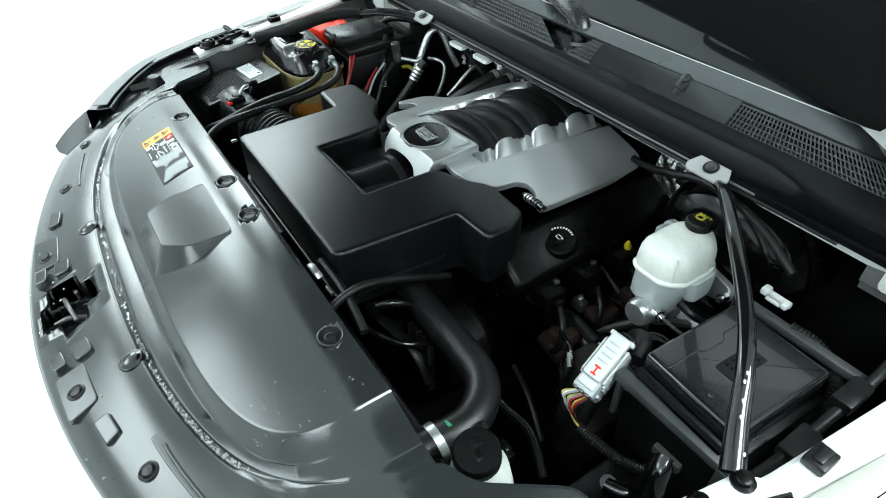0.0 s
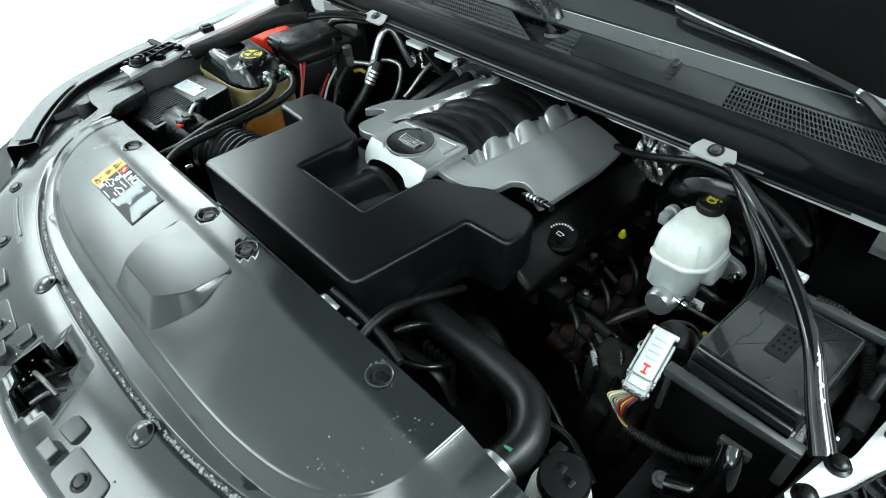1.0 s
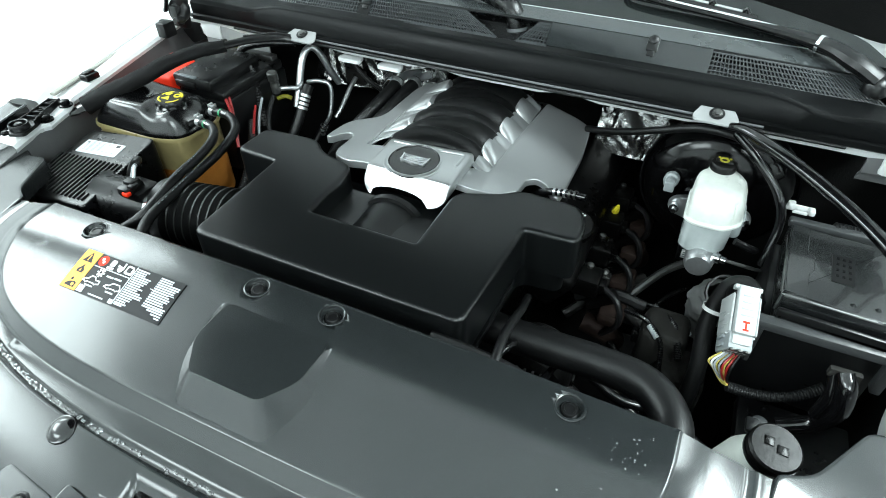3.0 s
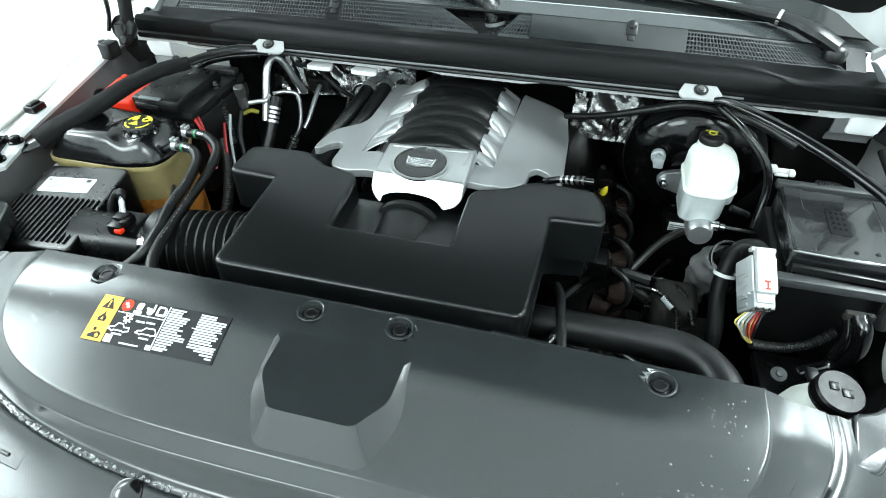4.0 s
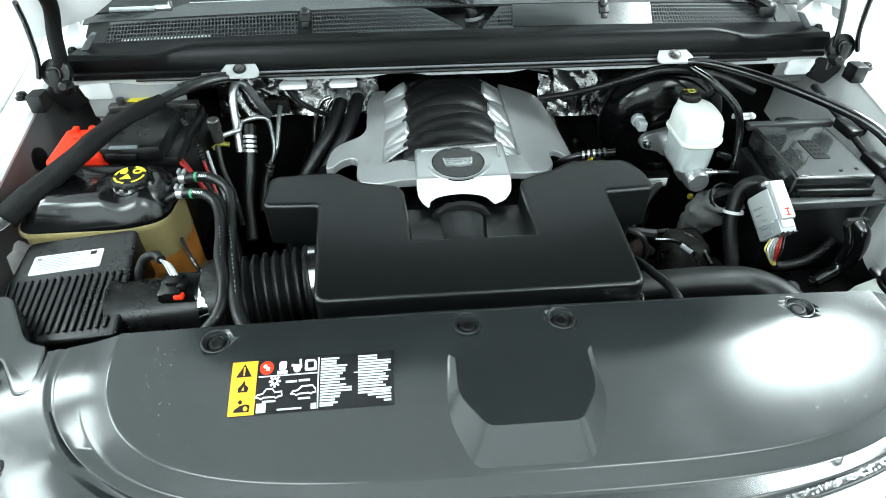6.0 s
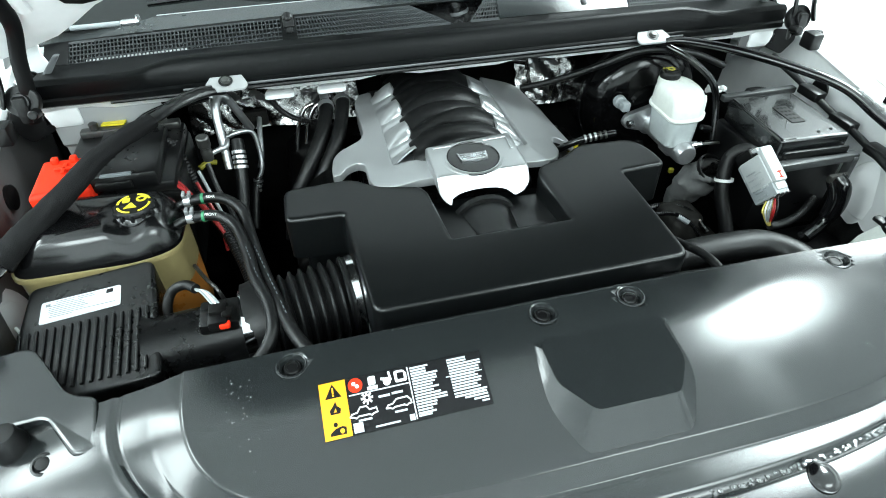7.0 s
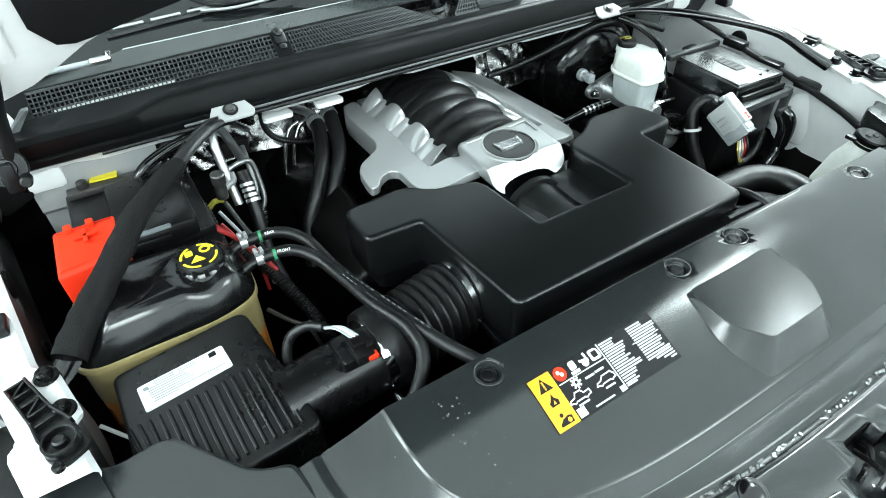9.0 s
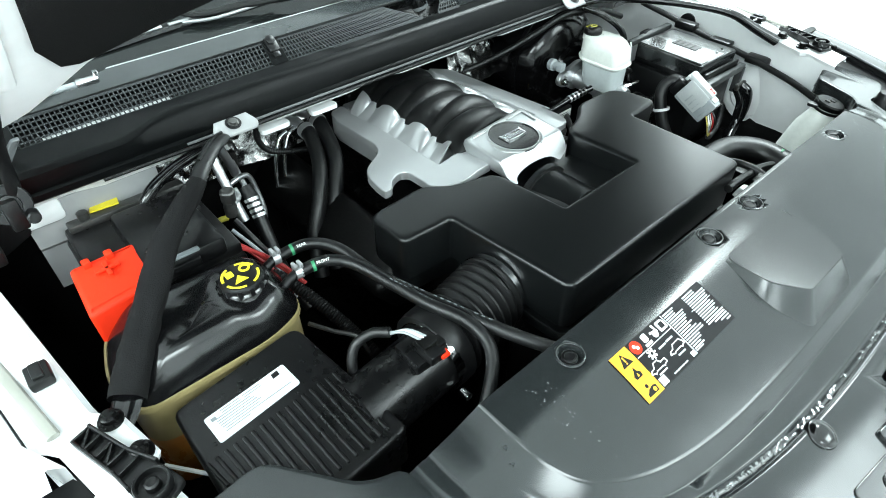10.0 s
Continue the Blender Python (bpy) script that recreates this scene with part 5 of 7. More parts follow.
part("hold_down", join(box(-0.69, -0.52, 0.625, 0.645, 1.105, 1.118, 0.003), lathe([(0.008, 0), (0.008, 0.012), (0.005, 0.014)], (-0.665, 0.635, 1.117), (0, 0, 1), 10)), DULL, batt, "steel hold-down bar")
part("yellow_tag", slab([(-0.655, 0.640), (-0.615, 0.636), (-0.612, 0.655), (-0.650, 0.660)], 1.119, 1.122, 0), YELLOW, batt, "yellow warning tag")
for k in range(2):
    part("red_cable", tube([(-0.545, 0.47 + 0.012 * k, 1.10), (-0.515, 0.455 + 0.01 * k, 1.09), (-0.480, 0.43, 1.06 - 0.008 * k), (-0.455, 0.40, 1.02)], 0.0032, 8, 5), WIRE_R, batt, "red battery cable")
part("black_cable", tube([(-0.56, 0.58, 1.12), (-0.535, 0.57, 1.11), (-0.515, 0.55, 1.07), (-0.505, 0.54, 0.99)], 0.008, 8, 5, 0.0008, 0.006), RUBBER, batt)

# ---- braces from cowl to fenders ----
brace = thing("brace_rod", (-0.58, 0.45, 1.11), "black brace rod in a cloth sleeve from cowl to fender", "brace rod", "brace rods")
part("rod", tube([(-0.432, 0.626, 1.168), (-0.46, 0.594, 1.182), (-0.50, 0.545, 1.188), (-0.545, 0.49, 1.183)], [0.012, 0.014, 0.013, 0.012], 12, 6, flat=0.55), BLACK, brace)
part("rod_strip", tube([(-0.445, 0.612, 1.184), (-0.468, 0.588, 1.1925), (-0.51, 0.540, 1.1955)], 0.0025, 6, 4), BLACK, brace)
spine = glide([(-0.530, 0.506, 1.184), (-0.572, 0.468, 1.180), (-0.618, 0.424, 1.163), (-0.668, 0.370, 1.136), (-0.704, 0.326, 1.118), (-0.730, 0.292, 1.104)], 9)
rows = []
for i, p in enumerate(spine):
    f = i / (len(spine) - 1)
    d = (spine[min(i + 1, len(spine) - 1)] - spine[max(i - 1, 0)]).normalized()
    side = d.cross(Vector((0, 0, 1))).normalized()
    up = side.cross(d)
    row = []
    for k in range(25):
        a = 2 * math.pi * k / 24
        c, e = math.cos(a), math.sin(a)
        r = (0.0125 + 0.0085 * f ** 0.7) * (1 + 0.16 * noise.noise((c * 1.2, e * 1.2, f * 5)) + 0.10 * noise.noise((c * 2.5, e * 2.5, f * 16)))
        row.append(p + side * (r * c) + up * (0.84 * r * e))
    rows.append(row)
bm = sheet(rows)
bmesh.ops.recalc_face_normals(bm, faces=bm.faces)
part("sleeve", bm, SLEEVE, brace, "loose black cloth sleeve with soft folds", 60)
part("rod_end", tube([(-0.724, 0.300, 1.106), (-0.738, 0.280, 1.100), (-0.748, 0.266, 1.098)], [0.017, 0.016, 0.013], 10, 3, flat=0.5), SHINY, brace)
brace2 = thing("brace_rod", (0.58, 0.45, 1.11), "glossy black brace rod from cowl to fender", "brace rod", "brace rods")
part("rod", tube([(0.434, 0.622, 1.168), (0.47, 0.585, 1.184), (0.54, 0.51, 1.186), (0.62, 0.425, 1.175), (0.672, 0.362, 1.160), (0.708, 0.312, 1.130), (0.738, 0.272, 1.107)], [0.008, 0.0095, 0.0100, 0.0100, 0.0105, 0.012, 0.014], 14, 6, flat=0.85), SHINY, brace2)
# thin white flecks near the lower end of the rod
fleck = random.Random(8)
for fx, fy, fz in ((0.683, 0.346, 1.1640), (0.690, 0.336, 1.1610), (0.701, 0.320, 1.1525), (0.712, 0.306, 1.1470), (0.735, 0.277, 1.1395)):
    fl = fleck.uniform(0.0016, 0.0048)
    part("paint_fleck", moved(box(-fleck.uniform(0.0007, 0.0013), fleck.uniform(0.0007, 0.0013), -fl, fl, -0.003, 0.0004, 0.0004), Matrix.Translation((fx + fleck.uniform(-0.003, 0.003), fy, fz)) @ pose(0, 0, 0, -24, 0, 38)), WHITE, brace2, "thin white fleck")
for s in (-1, 1):
    br = brace if s < 0 else brace2
    o = rounded([(s * 0.452, 0.602), (s * 0.388, 0.602), (s * 0.382, 0.612), (s * 0.394, 0.637), (s * 0.444, 0.637), (s * 0.457, 0.614)], 0.006, 3)
    plate = part("bracket_plate", slab(o, lambda x, y: 1.1840 + 0.42 * (y - 0.621), lambda x, y: 1.1872 + 0.42 * (y - 0.621), 0.001), PALE_SHADED, br, "pale painted bracket on the cowl lip")
    part("plate_hole", lathe([(0.0125, 0), (0.0125, 0.0008)], (s * 0.420, 0.6200, 1.1876), (0, -0.39, 0.92), 20), BLACK, plate)
    part("bracket_nut", lathe([(0.0085, 0), (0.0085, 0.0018), (0.006, 0.0024), (0.006, 0.005), (0.002, 0.0055)], (s * 0.420, 0.6198, 1.1881), (0, -0.39, 0.92), 14), DULL, plate)


# ---- engine ----
engine = thing("engine", (-0.03, 0.5, 0.5), "large V8 engine in a dark engine bay", "engine")
# near-black colours from here on include the shade deep in the bay
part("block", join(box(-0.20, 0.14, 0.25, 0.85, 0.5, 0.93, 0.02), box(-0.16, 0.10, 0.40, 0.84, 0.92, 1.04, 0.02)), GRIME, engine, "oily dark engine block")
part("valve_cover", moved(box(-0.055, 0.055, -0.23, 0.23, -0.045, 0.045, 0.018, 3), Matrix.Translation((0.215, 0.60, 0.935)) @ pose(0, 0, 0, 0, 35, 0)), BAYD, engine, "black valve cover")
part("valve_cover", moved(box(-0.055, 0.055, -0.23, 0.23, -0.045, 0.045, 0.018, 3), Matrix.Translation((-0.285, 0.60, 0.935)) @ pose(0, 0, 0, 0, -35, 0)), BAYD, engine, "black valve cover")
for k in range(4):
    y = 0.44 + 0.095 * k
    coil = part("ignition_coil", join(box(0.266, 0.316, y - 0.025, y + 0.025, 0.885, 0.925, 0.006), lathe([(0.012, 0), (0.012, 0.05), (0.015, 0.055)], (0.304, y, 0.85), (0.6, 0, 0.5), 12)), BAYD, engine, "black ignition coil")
    part("coil_plug", box(0.306, 0.326, y - 0.012, y + 0.012, 0.895, 0.912, 0.003), BAYD, coil)
    part("coil_bolt", lathe([(0.007, 0), (0.007, 0.006), (0.004, 0.008)], (0.290, y + 0.018, 0.924), (0, 0, 1), 8), DULL, coil)
    part("plug_lead", tube([(0.322, y, 0.90), (0.355, y - 0.02, 0.89), (0.365, y - 0.03, 0.85), (0.34, y - 0.02, 0.80)], 0.006, 8, 5), RUBBER, engine, "black spark plug lead")
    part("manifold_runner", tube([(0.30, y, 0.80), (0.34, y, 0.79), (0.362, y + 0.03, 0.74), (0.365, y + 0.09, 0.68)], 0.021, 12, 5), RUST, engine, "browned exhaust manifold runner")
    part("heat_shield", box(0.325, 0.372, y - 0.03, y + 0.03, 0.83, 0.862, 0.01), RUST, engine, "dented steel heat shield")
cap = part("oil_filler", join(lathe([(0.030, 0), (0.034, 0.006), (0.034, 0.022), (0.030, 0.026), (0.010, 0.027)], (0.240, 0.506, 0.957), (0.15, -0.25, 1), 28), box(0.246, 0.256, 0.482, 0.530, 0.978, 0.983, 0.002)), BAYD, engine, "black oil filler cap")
CM = Matrix.Translation((0.240, 0.506, 0.957)) @ Vector((0, 0, 1)).rotation_difference(Vector((0.15, -0.25, 1))).to_matrix().to_4x4()
for k in range(9):
    a = 1.2 + 0.23 * k
    part("cap_print", moved(box(-0.0016, 0.0016, 0.0225, 0.0262, 0.0265, 0.0275, 0), CM @ pose(0, 0, 0, 0, 0, math.degrees(a) - 90)), WHITE, cap)
part("cap_icon", moved(join(box(-0.008, 0.004, -0.004, -0.0025, 0.0268, 0.0276, 0), box(-0.008, 0.004, 0.003, 0.0045, 0.0268, 0.0276, 0), box(-0.0085, -0.007, -0.004, 0.0045, 0.0268, 0.0276, 0), box(0.003, 0.0045, -0.004, 0.0045, 0.0268, 0.0276, 0), box(0.004, 0.011, 0.001, 0.0025, 0.0268, 0.0276, 0)), CM), WHITE, cap, "small white oil can sign")
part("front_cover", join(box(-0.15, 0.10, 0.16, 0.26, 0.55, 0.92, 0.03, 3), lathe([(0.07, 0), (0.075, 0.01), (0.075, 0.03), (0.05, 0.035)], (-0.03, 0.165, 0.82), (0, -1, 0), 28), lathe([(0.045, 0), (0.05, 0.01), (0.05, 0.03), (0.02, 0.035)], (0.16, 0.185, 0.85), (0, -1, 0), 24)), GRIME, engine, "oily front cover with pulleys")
part("alternator", join(lathe([(0.055, -0.05), (0.065, -0.04), (0.068, 0), (0.065, 0.04), (0.05, 0.055)], (0.255, 0.245, 0.86), (0, 1, 0), 28), lathe([(0.03, 0), (0.032, 0.012), (0.02, 0.014)], (0.255, 0.185, 0.86), (0, -1, 0), 18)), GRIME, engine, "oily alternator, its colour darkened for the bay's shade")
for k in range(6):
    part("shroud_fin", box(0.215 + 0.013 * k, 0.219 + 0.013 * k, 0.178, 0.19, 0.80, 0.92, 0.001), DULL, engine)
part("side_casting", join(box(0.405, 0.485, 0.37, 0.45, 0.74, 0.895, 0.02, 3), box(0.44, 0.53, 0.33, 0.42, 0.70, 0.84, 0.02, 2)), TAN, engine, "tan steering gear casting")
part("drive_belt", tube([(-0.10, 0.150, 0.80), (0.05, 0.148, 0.90), (0.17, 0.152, 0.905), (0.26, 0.165, 0.90), (0.30, 0.17, 0.85)], 0.010, 8, 6, flat=0.3), RUBBER, engine)
stick = part("dipstick", tube([(0.285, 0.665, 0.84), (0.288, 0.655, 0.88), (0.292, 0.647, 0.915)], 0.0045, 8, 3), DULL, engine)
part("dipstick_grip", tube([(0.292, 0.647, 0.914), (0.295, 0.641, 0.930), (0.299, 0.634, 0.948)], [0.004, 0.0075, 0.0075, 0.003], 8, 4), YELLOW, stick, "yellow dipstick grip")
for k in range(14):
    x, y = 0.23 + 0.25 * random.random(), 0.22 + 0.4 * random.random()
    z = 0.72 + 0.14 * random.random()
    d = Vector((random.uniform(-1, 1), random.uniform(-1, 1), random.uniform(-0.3, 0.3))).normalized() * random.uniform(0.05, 0.11)
    p = Vector((x, y, z))
    part("small_pipe", tube([p - d, p + Vector((0, 0, 0.02)), p + d], random.choice((0.005, 0.008, 0.011)), 8, 5), random.choice((RUBBER, GRIME, DULL)), engine)
for k in range(10):
    x, y, z = 0.22 + 0.26 * random.random(), 0.2 + 0.42 * random.random(), 0.76 + 0.12 * random.random()
    part("fitting", join(box(x - 0.014, x + 0.014, y - 0.01, y + 0.01, z - 0.012, z + 0.012, 0.003), lathe([(0.007, 0), (0.007, 0.012), (0.004, 0.014)], (x, y, z + 0.011), (0.2, -0.3, 1), 10)), random.choice((GRIME, BLACK, DULL)), engine)

# ---- engine cover ----
ecov = thing("engine_cover", (-0.03, 0.55, 1.02), "silver engine cover with black ribbed centre and round emblem", "engine cover")
CX = -0.031


def left_z(x, y):
    return 1.093 - 0.16 * max(0.0, CX - x - 0.095) - 0.03 * (y - 0.4)


def right_z(x, y):
    return 1.092 - 0.36 * max(0.0, x - 0.10) - 3.4 * max(0.0, x - 0.15) ** 2 - 0.06 * (y - 0.45)


def draped(bm, height, xs=(), ys=()):
    """Cuts a flat plate along lines and lets it follow a height."""
    for at, no in [((x, 0, 0), (1, 0, 0)) for x in xs] + [((0, y, 0), (0, 1, 0)) for y in ys]:
        bmesh.ops.bisect_plane(bm, geom=bm.verts[:] + bm.edges[:] + bm.faces[:], dist=1e-6, plane_co=at, plane_no=no)
    for v in bm.verts:
        v.co.z += height(v.co.x, v.co.y)
    return bm


left = [(-0.098, 0.366), (-0.165, 0.364), (-0.197, 0.382), (-0.204, 0.402), (-0.204, 0.458), (-0.216, 0.470), (-0.236, 0.464), (-0.248, 0.447), (-0.262, 0.447), (-0.262, 0.470), (-0.256, 0.508), (-0.243, 0.527), (-0.200, 0.548), (-0.191, 0.572), (-0.192, 0.70), (-0.180, 0.737), (-0.153, 0.737), (-0.152, 0.70), (-0.158, 0.431), (-0.098, 0.431)]
right = [(0.052, 0.369), (0.098, 0.363), (0.128, 0.384), (0.148, 0.420), (0.150, 0.462), (0.162, 0.482), (0.181, 0.486), (0.194, 0.474), (0.207, 0.474), (0.209, 0.50), (0.206, 0.66), (0.194, 0.768), (0.096, 0.757), (0.094, 0.72), (0.089, 0.429), (0.052, 0.431)]
part("cover_wing", draped(slab(rounded(left, [0, 0.02, 0.008, 0.008, 0.007, 0.007, 0.009, 0.005, 0.006, 0.01, 0.010, 0.010, 0.014, 0.014, 0.018, 0.008, 0.008, 0.008, 0.006, 0], 4), -0.015, 0.0, 0.002, 3), left_z, (CX - 0.095,), (0.45, 0.55, 0.65)), SILVER, ecov, "silver side wing with arched cut-out and narrow rear arm", 30)
part("cover_wing", draped(slab(rounded(right, [0, 0.016, 0.016, 0.009, 0.007, 0.007, 0.007, 0.005, 0.006, 0.01, 0.018, 0.018, 0.006, 0.008, 0.006, 0], 4), -0.012, 0.0, 0.002, 3), right_z, (0.10, 0.15, 0.162, 0.174, 0.186, 0.196), (0.45, 0.55, 0.65)), SILVER, ecov, "broad silver side wing with arched cut-out", 30)
part("arm_wall", draped(slab([(-0.190, 0.575), (-0.186, 0.575), (-0.184, 0.715), (-0.160, 0.728), (-0.162, 0.733), (-0.181, 0.733), (-0.190, 0.70)], -0.045, -0.004, 0), left_z), SILVER, ecov)
# nose: a square plate round the emblem with a leaning front face that arches over the duct
prof = [(-0.101, 1.111), (0.056, 1.111), (0.0565, 1.088), (0.047, 1.078), (0.029, 1.073)]
prof += [(CX + 0.053 * math.cos(math.pi * k / 12), 1.0745 + 0.0145 * math.sin(math.pi * k / 12) ** 0.8) for k in range(1, 12)]
prof += [(-0.084, 1.0715), (-0.094, 1.077), (-0.1015, 1.088)]
pr = rounded(prof, [0.006, 0.006, 0.008, 0.008, 0.003] + [0.001] * 11 + [0.003, 0.008, 0.008], 3)
rows = []
for y, k, dz in ((0.0, 0.962, -0.0016), (0.0006, 0.978, -0.0009), (0.0022, 0.990, -0.0004), (0.0055, 1.0, 0.0), (0.37, 1.005, 0.001), (0.428, 1.0, 0.0045), (0.434, 0.995, 0.0035), (0.437, 0.985, 0.0)):
    lean = y < 0.1
    rows.append([(CX + (x - CX) * k, (y + 0.310 + 0.031 * (z - 1.066) / 0.045 if lean else y + 0.09 * (x - CX) * (y > 0.36)), z + dz) for x, z in pr + pr[:1]])
bm = sheet(rows)
for e0 in (0, len(rows) - 1):
    loop = [bm.verts.new(p) for p in rows[e0][:-1]]
    fill(bm, loop)
bmesh.ops.remove_doubles(bm, verts=bm.verts, dist=0.0001)
bmesh.ops.recalc_face_normals(bm, faces=bm.faces)
part("cover_nose", bm, SILVER, ecov, "silver nose with a square plate, arching over the duct", 40)


def plate_z(y):
    return 1.1112 + (0.0045 * (y - 0.345) / 0.083)


# thin raised ridges at the corners of the plate and a shallow lip round the emblem
for pts in ([(-0.089, 0.4195), (-0.070, 0.4205), (-0.052, 0.4215)], [(0.002, 0.4248), (0.022, 0.4265), (0.042, 0.4282), (0.0445, 0.4262), (0.0442, 0.410), (0.0435, 0.392)]):
    part("nose_ridge", tube([(x, y, plate_z(y) + 0.0006) for x, y in pts], 0.0022, 8, 3, flat=0.55), SILVER, ecov)
for a0, a1 in ((3.25, 4.3), (5.15, 6.1)):
    part("nose_ridge", tube([(CX + 0.002 + 0.0515 * math.cos(a0 + (a1 - a0) * k / 7), 0.379 + 0.050 * math.sin(a0 + (a1 - a0) * k / 7), plate_z(0.379) - 0.0006) for k in range(8)], 0.0020, 8, 2, flat=0.5), SILVER, ecov)
EZ = 1.1130
emb = part("emblem_disc", lathe([(0.0455, -0.003), (0.0455, 0.003), (0.0438, 0.0042), (0.0432, 0.003), (0.0425, 0.0022), (0.002, 0.0026)], (CX + 0.002, 0.379, EZ), (0, -0.05, 1), 40), SHINY, ecov, "round glossy black emblem disc")
part("emblem_rim", lathe([(0.0440, 0), (0.0466, 0), (0.0466, 0.0035), (0.0440, 0.0035), (0.0440, 0)], (CX + 0.002, 0.379, EZ), (0, -0.05, 1), 48, caps=False), SILVER, emb)
# plain banded badge shape: an outer rim with bars and dark gaps
crest = []
EX = CX + 0.002
for i in range(4):
    w = 0.0250 - 0.0012 * i
    y = 0.3885 - 0.0056 * i
    sag = 0.0 if i < 3 else 0.0025
    crest.append(slab(rounded([(EX - w, y), (EX + w, y + 0.0005), (EX + w * 0.97, y - 0.0027), (EX, y - 0.0030 - sag), (EX - w * 0.97, y - 0.0030)], 0.0006, 2), EZ + 0.002, EZ + 0.0052, 0.0008))
for q in (-1, 1):
    crest.append(slab(rounded([(EX + q * 0.0265, 0.3915), (EX + q * 0.0225, 0.3905), (EX + q * 0.0195, 0.369), (EX + q * 0.0225, 0.3685)][::-q], 0.0008, 2), EZ + 0.002, EZ + 0.0055, 0.0008))
part("emblem_crest", join(*crest), CHROME, emb, "plain silver banded badge shape")
part("emblem_crest_tint", join(slab([(EX - 0.020, 0.3855), (EX + 0.021, 0.3858), (EX + 0.020, 0.3832), (EX - 0.020, 0.3830)], EZ + 0.0022, EZ + 0.0036, 0), slab([(EX - 0.019, 0.3745), (EX + 0.019, 0.3745), (EX + 0.018, 0.3722), (EX - 0.018, 0.3722)], EZ + 0.0022, EZ + 0.0036, 0)), RUST, emb, "dull reddish enamel")

# black runners: each is broad at one side and slips under its neighbour at the other
def runner(y0, y1, w0, w1, h0, h1, fall):
    rows = []
    for i in range(25):
        f = i / 24
        e = f * f * (3 - 2 * f)
        x = CX + 0.086 * (2 * f - 1) + 0.004 * (f - 0.5)
        y, w, h = y0 + (y1 - y0) * e, w0 + (w1 - w0) * e, h0 + (h1 - h0) * e
        arch = 1.074 + 0.030 * (1 - abs(2 * f - 1) ** 2.4) - fall
        rows.append([(x, y - w * math.cos(math.pi * j / 14), arch + h * math.sin(math.pi * j / 14) ** 0.9 - (0.02 if j in (0, 14) else 0)) for j in range(15)])
    bm = sheet(rows, 0.002)
    bmesh.ops.recalc_face_normals(bm, faces=bm.faces)
    return bm


for k in range(4):
    for y0, y1, w0, w1, h0, h1 in ((0.460, 0.482, 0.037, 0.023, 0.022, 0.014), (0.508, 0.530, 0.023, 0.037, 0.014, 0.022)):
        part("runner", runner(y0 + 0.0925 * k, y1 + 0.0925 * k, w0, w1, h0, h1, 0.002 * k), RUNNER, ecov, "black arched intake runner", 60)
part("cover_floor", box(CX - 0.112, CX + 0.115, 0.436, 0.752, 1.04, 1.072, 0.004), SILVER, ecov)


def scallop(p):
    p = p % 1.0
    return math.sin(math.pi * (p / 0.7) ** 0.75) ** 0.8 if p < 0.7 else 0.3 * math.sin(math.pi * (p - 0.7) / 0.3)


# silver scalloped sockets at both sides of the runners
for s, inner, outer, y0, turn, first, last in ((-1, -0.108, -0.1565, 0.506, 0.018, -0.60, 2.28), (1, 0.048, 0.092, 0.486, 0.024, -0.50, 2.85)):
    edges = [first] + [e for e in range(math.ceil(first), math.ceil(last))] + [last]
    for p0, p1 in zip(edges, edges[1:]):
        rows = []
        n = max(6, int(26 * (p1 - p0)))
        for i in range(n + 1):
            p = p0 + (p1 - p0) * min(max(i / n, 0.001), 0.999)
            row = []
            for j in range(9):
                u = j / 8
                x = inner + (outer - inner) * u
                y = y0 + 0.0925 * p - turn * u
                row.append((x, y, 1.0905 - 0.0115 * u - 0.008 * (y - 0.45) + 0.0155 * (1 - u ** 2.2) * scallop(p) - (0.012 if j == 0 else 0)))
            rows.append(row)
        bm = sheet(rows, 0.003)
        bmesh.ops.recalc_face_normals(bm, faces=bm.faces)
        part("runner_socket", bm, SILVER, ecov, "silver scalloped socket", 65)
part("pcv_pipe", tube([(0.165, 0.478, 1.035), (0.182, 0.455, 1.062), (0.206, 0.441, 1.079), (0.232, 0.436, 1.085), (0.262, 0.430, 1.090)], 0.0065, 10, 5), SHINY, ecov, "black vent pipe under the wing")
for k in range(5):
    part("pipe_band", ring((0.208 + 0.009 * k, 0.4410 - 0.0018 * k, 1.0795 + 0.0021 * k), (1, -0.2, 0.23), 0.0068, 0.004, 0.0009, 16), ALU if k < 3 else DULL, ecov)

# ---- brake servo and master cylinder ----
servo = thing("brake_servo", (0.46, 0.70, 0.88), "glossy black round brake servo on the firewall", "brake servo")
part("servo_shell", lathe([(0.137, 0.16), (0.140, 0.10), (0.140, 0.075), (0.134, 0.066), (0.131, 0.050), (0.118, 0.030), (0.095, 0.018), (0.060, 0.010), (0.055, 0.0)], (0.462, 0.625, 1.010), (0, 1, 0), 48), SERVO, servo, "pressed steel shell")
part("servo_rim", ring((0.462, 0.70, 1.010), (0, 1, 0), 0.139, 0.012, 0.004, 48), SHINY, servo)
part("servo_valve", join(lathe([(0.014, 0), (0.014, 0.012), (0.010, 0.014), (0.010, 0.028)], (0.382, 0.634, 1.040), (-0.1, -1, 0.1), 14), box(0.372, 0.390, 0.594, 0.612, 1.032, 1.052, 0.003)), LOCK, servo, "pale check valve plug")
mc = thing("brake_master_cylinder", (0.46, 0.53, 0.98), "white brake fluid reservoir on an aluminium cylinder", "brake master cylinder")
part("cylinder", lathe([(0.030, 0.17), (0.030, 0.15), (0.0235, 0.145), (0.0235, 0.012), (0.0215, 0.004), (0.0195, 0.0), (0.004, -0.001)], (0.461, 0.462, 0.988), (0, 1, 0), 28), ALU, mc, "cast aluminium cylinder")
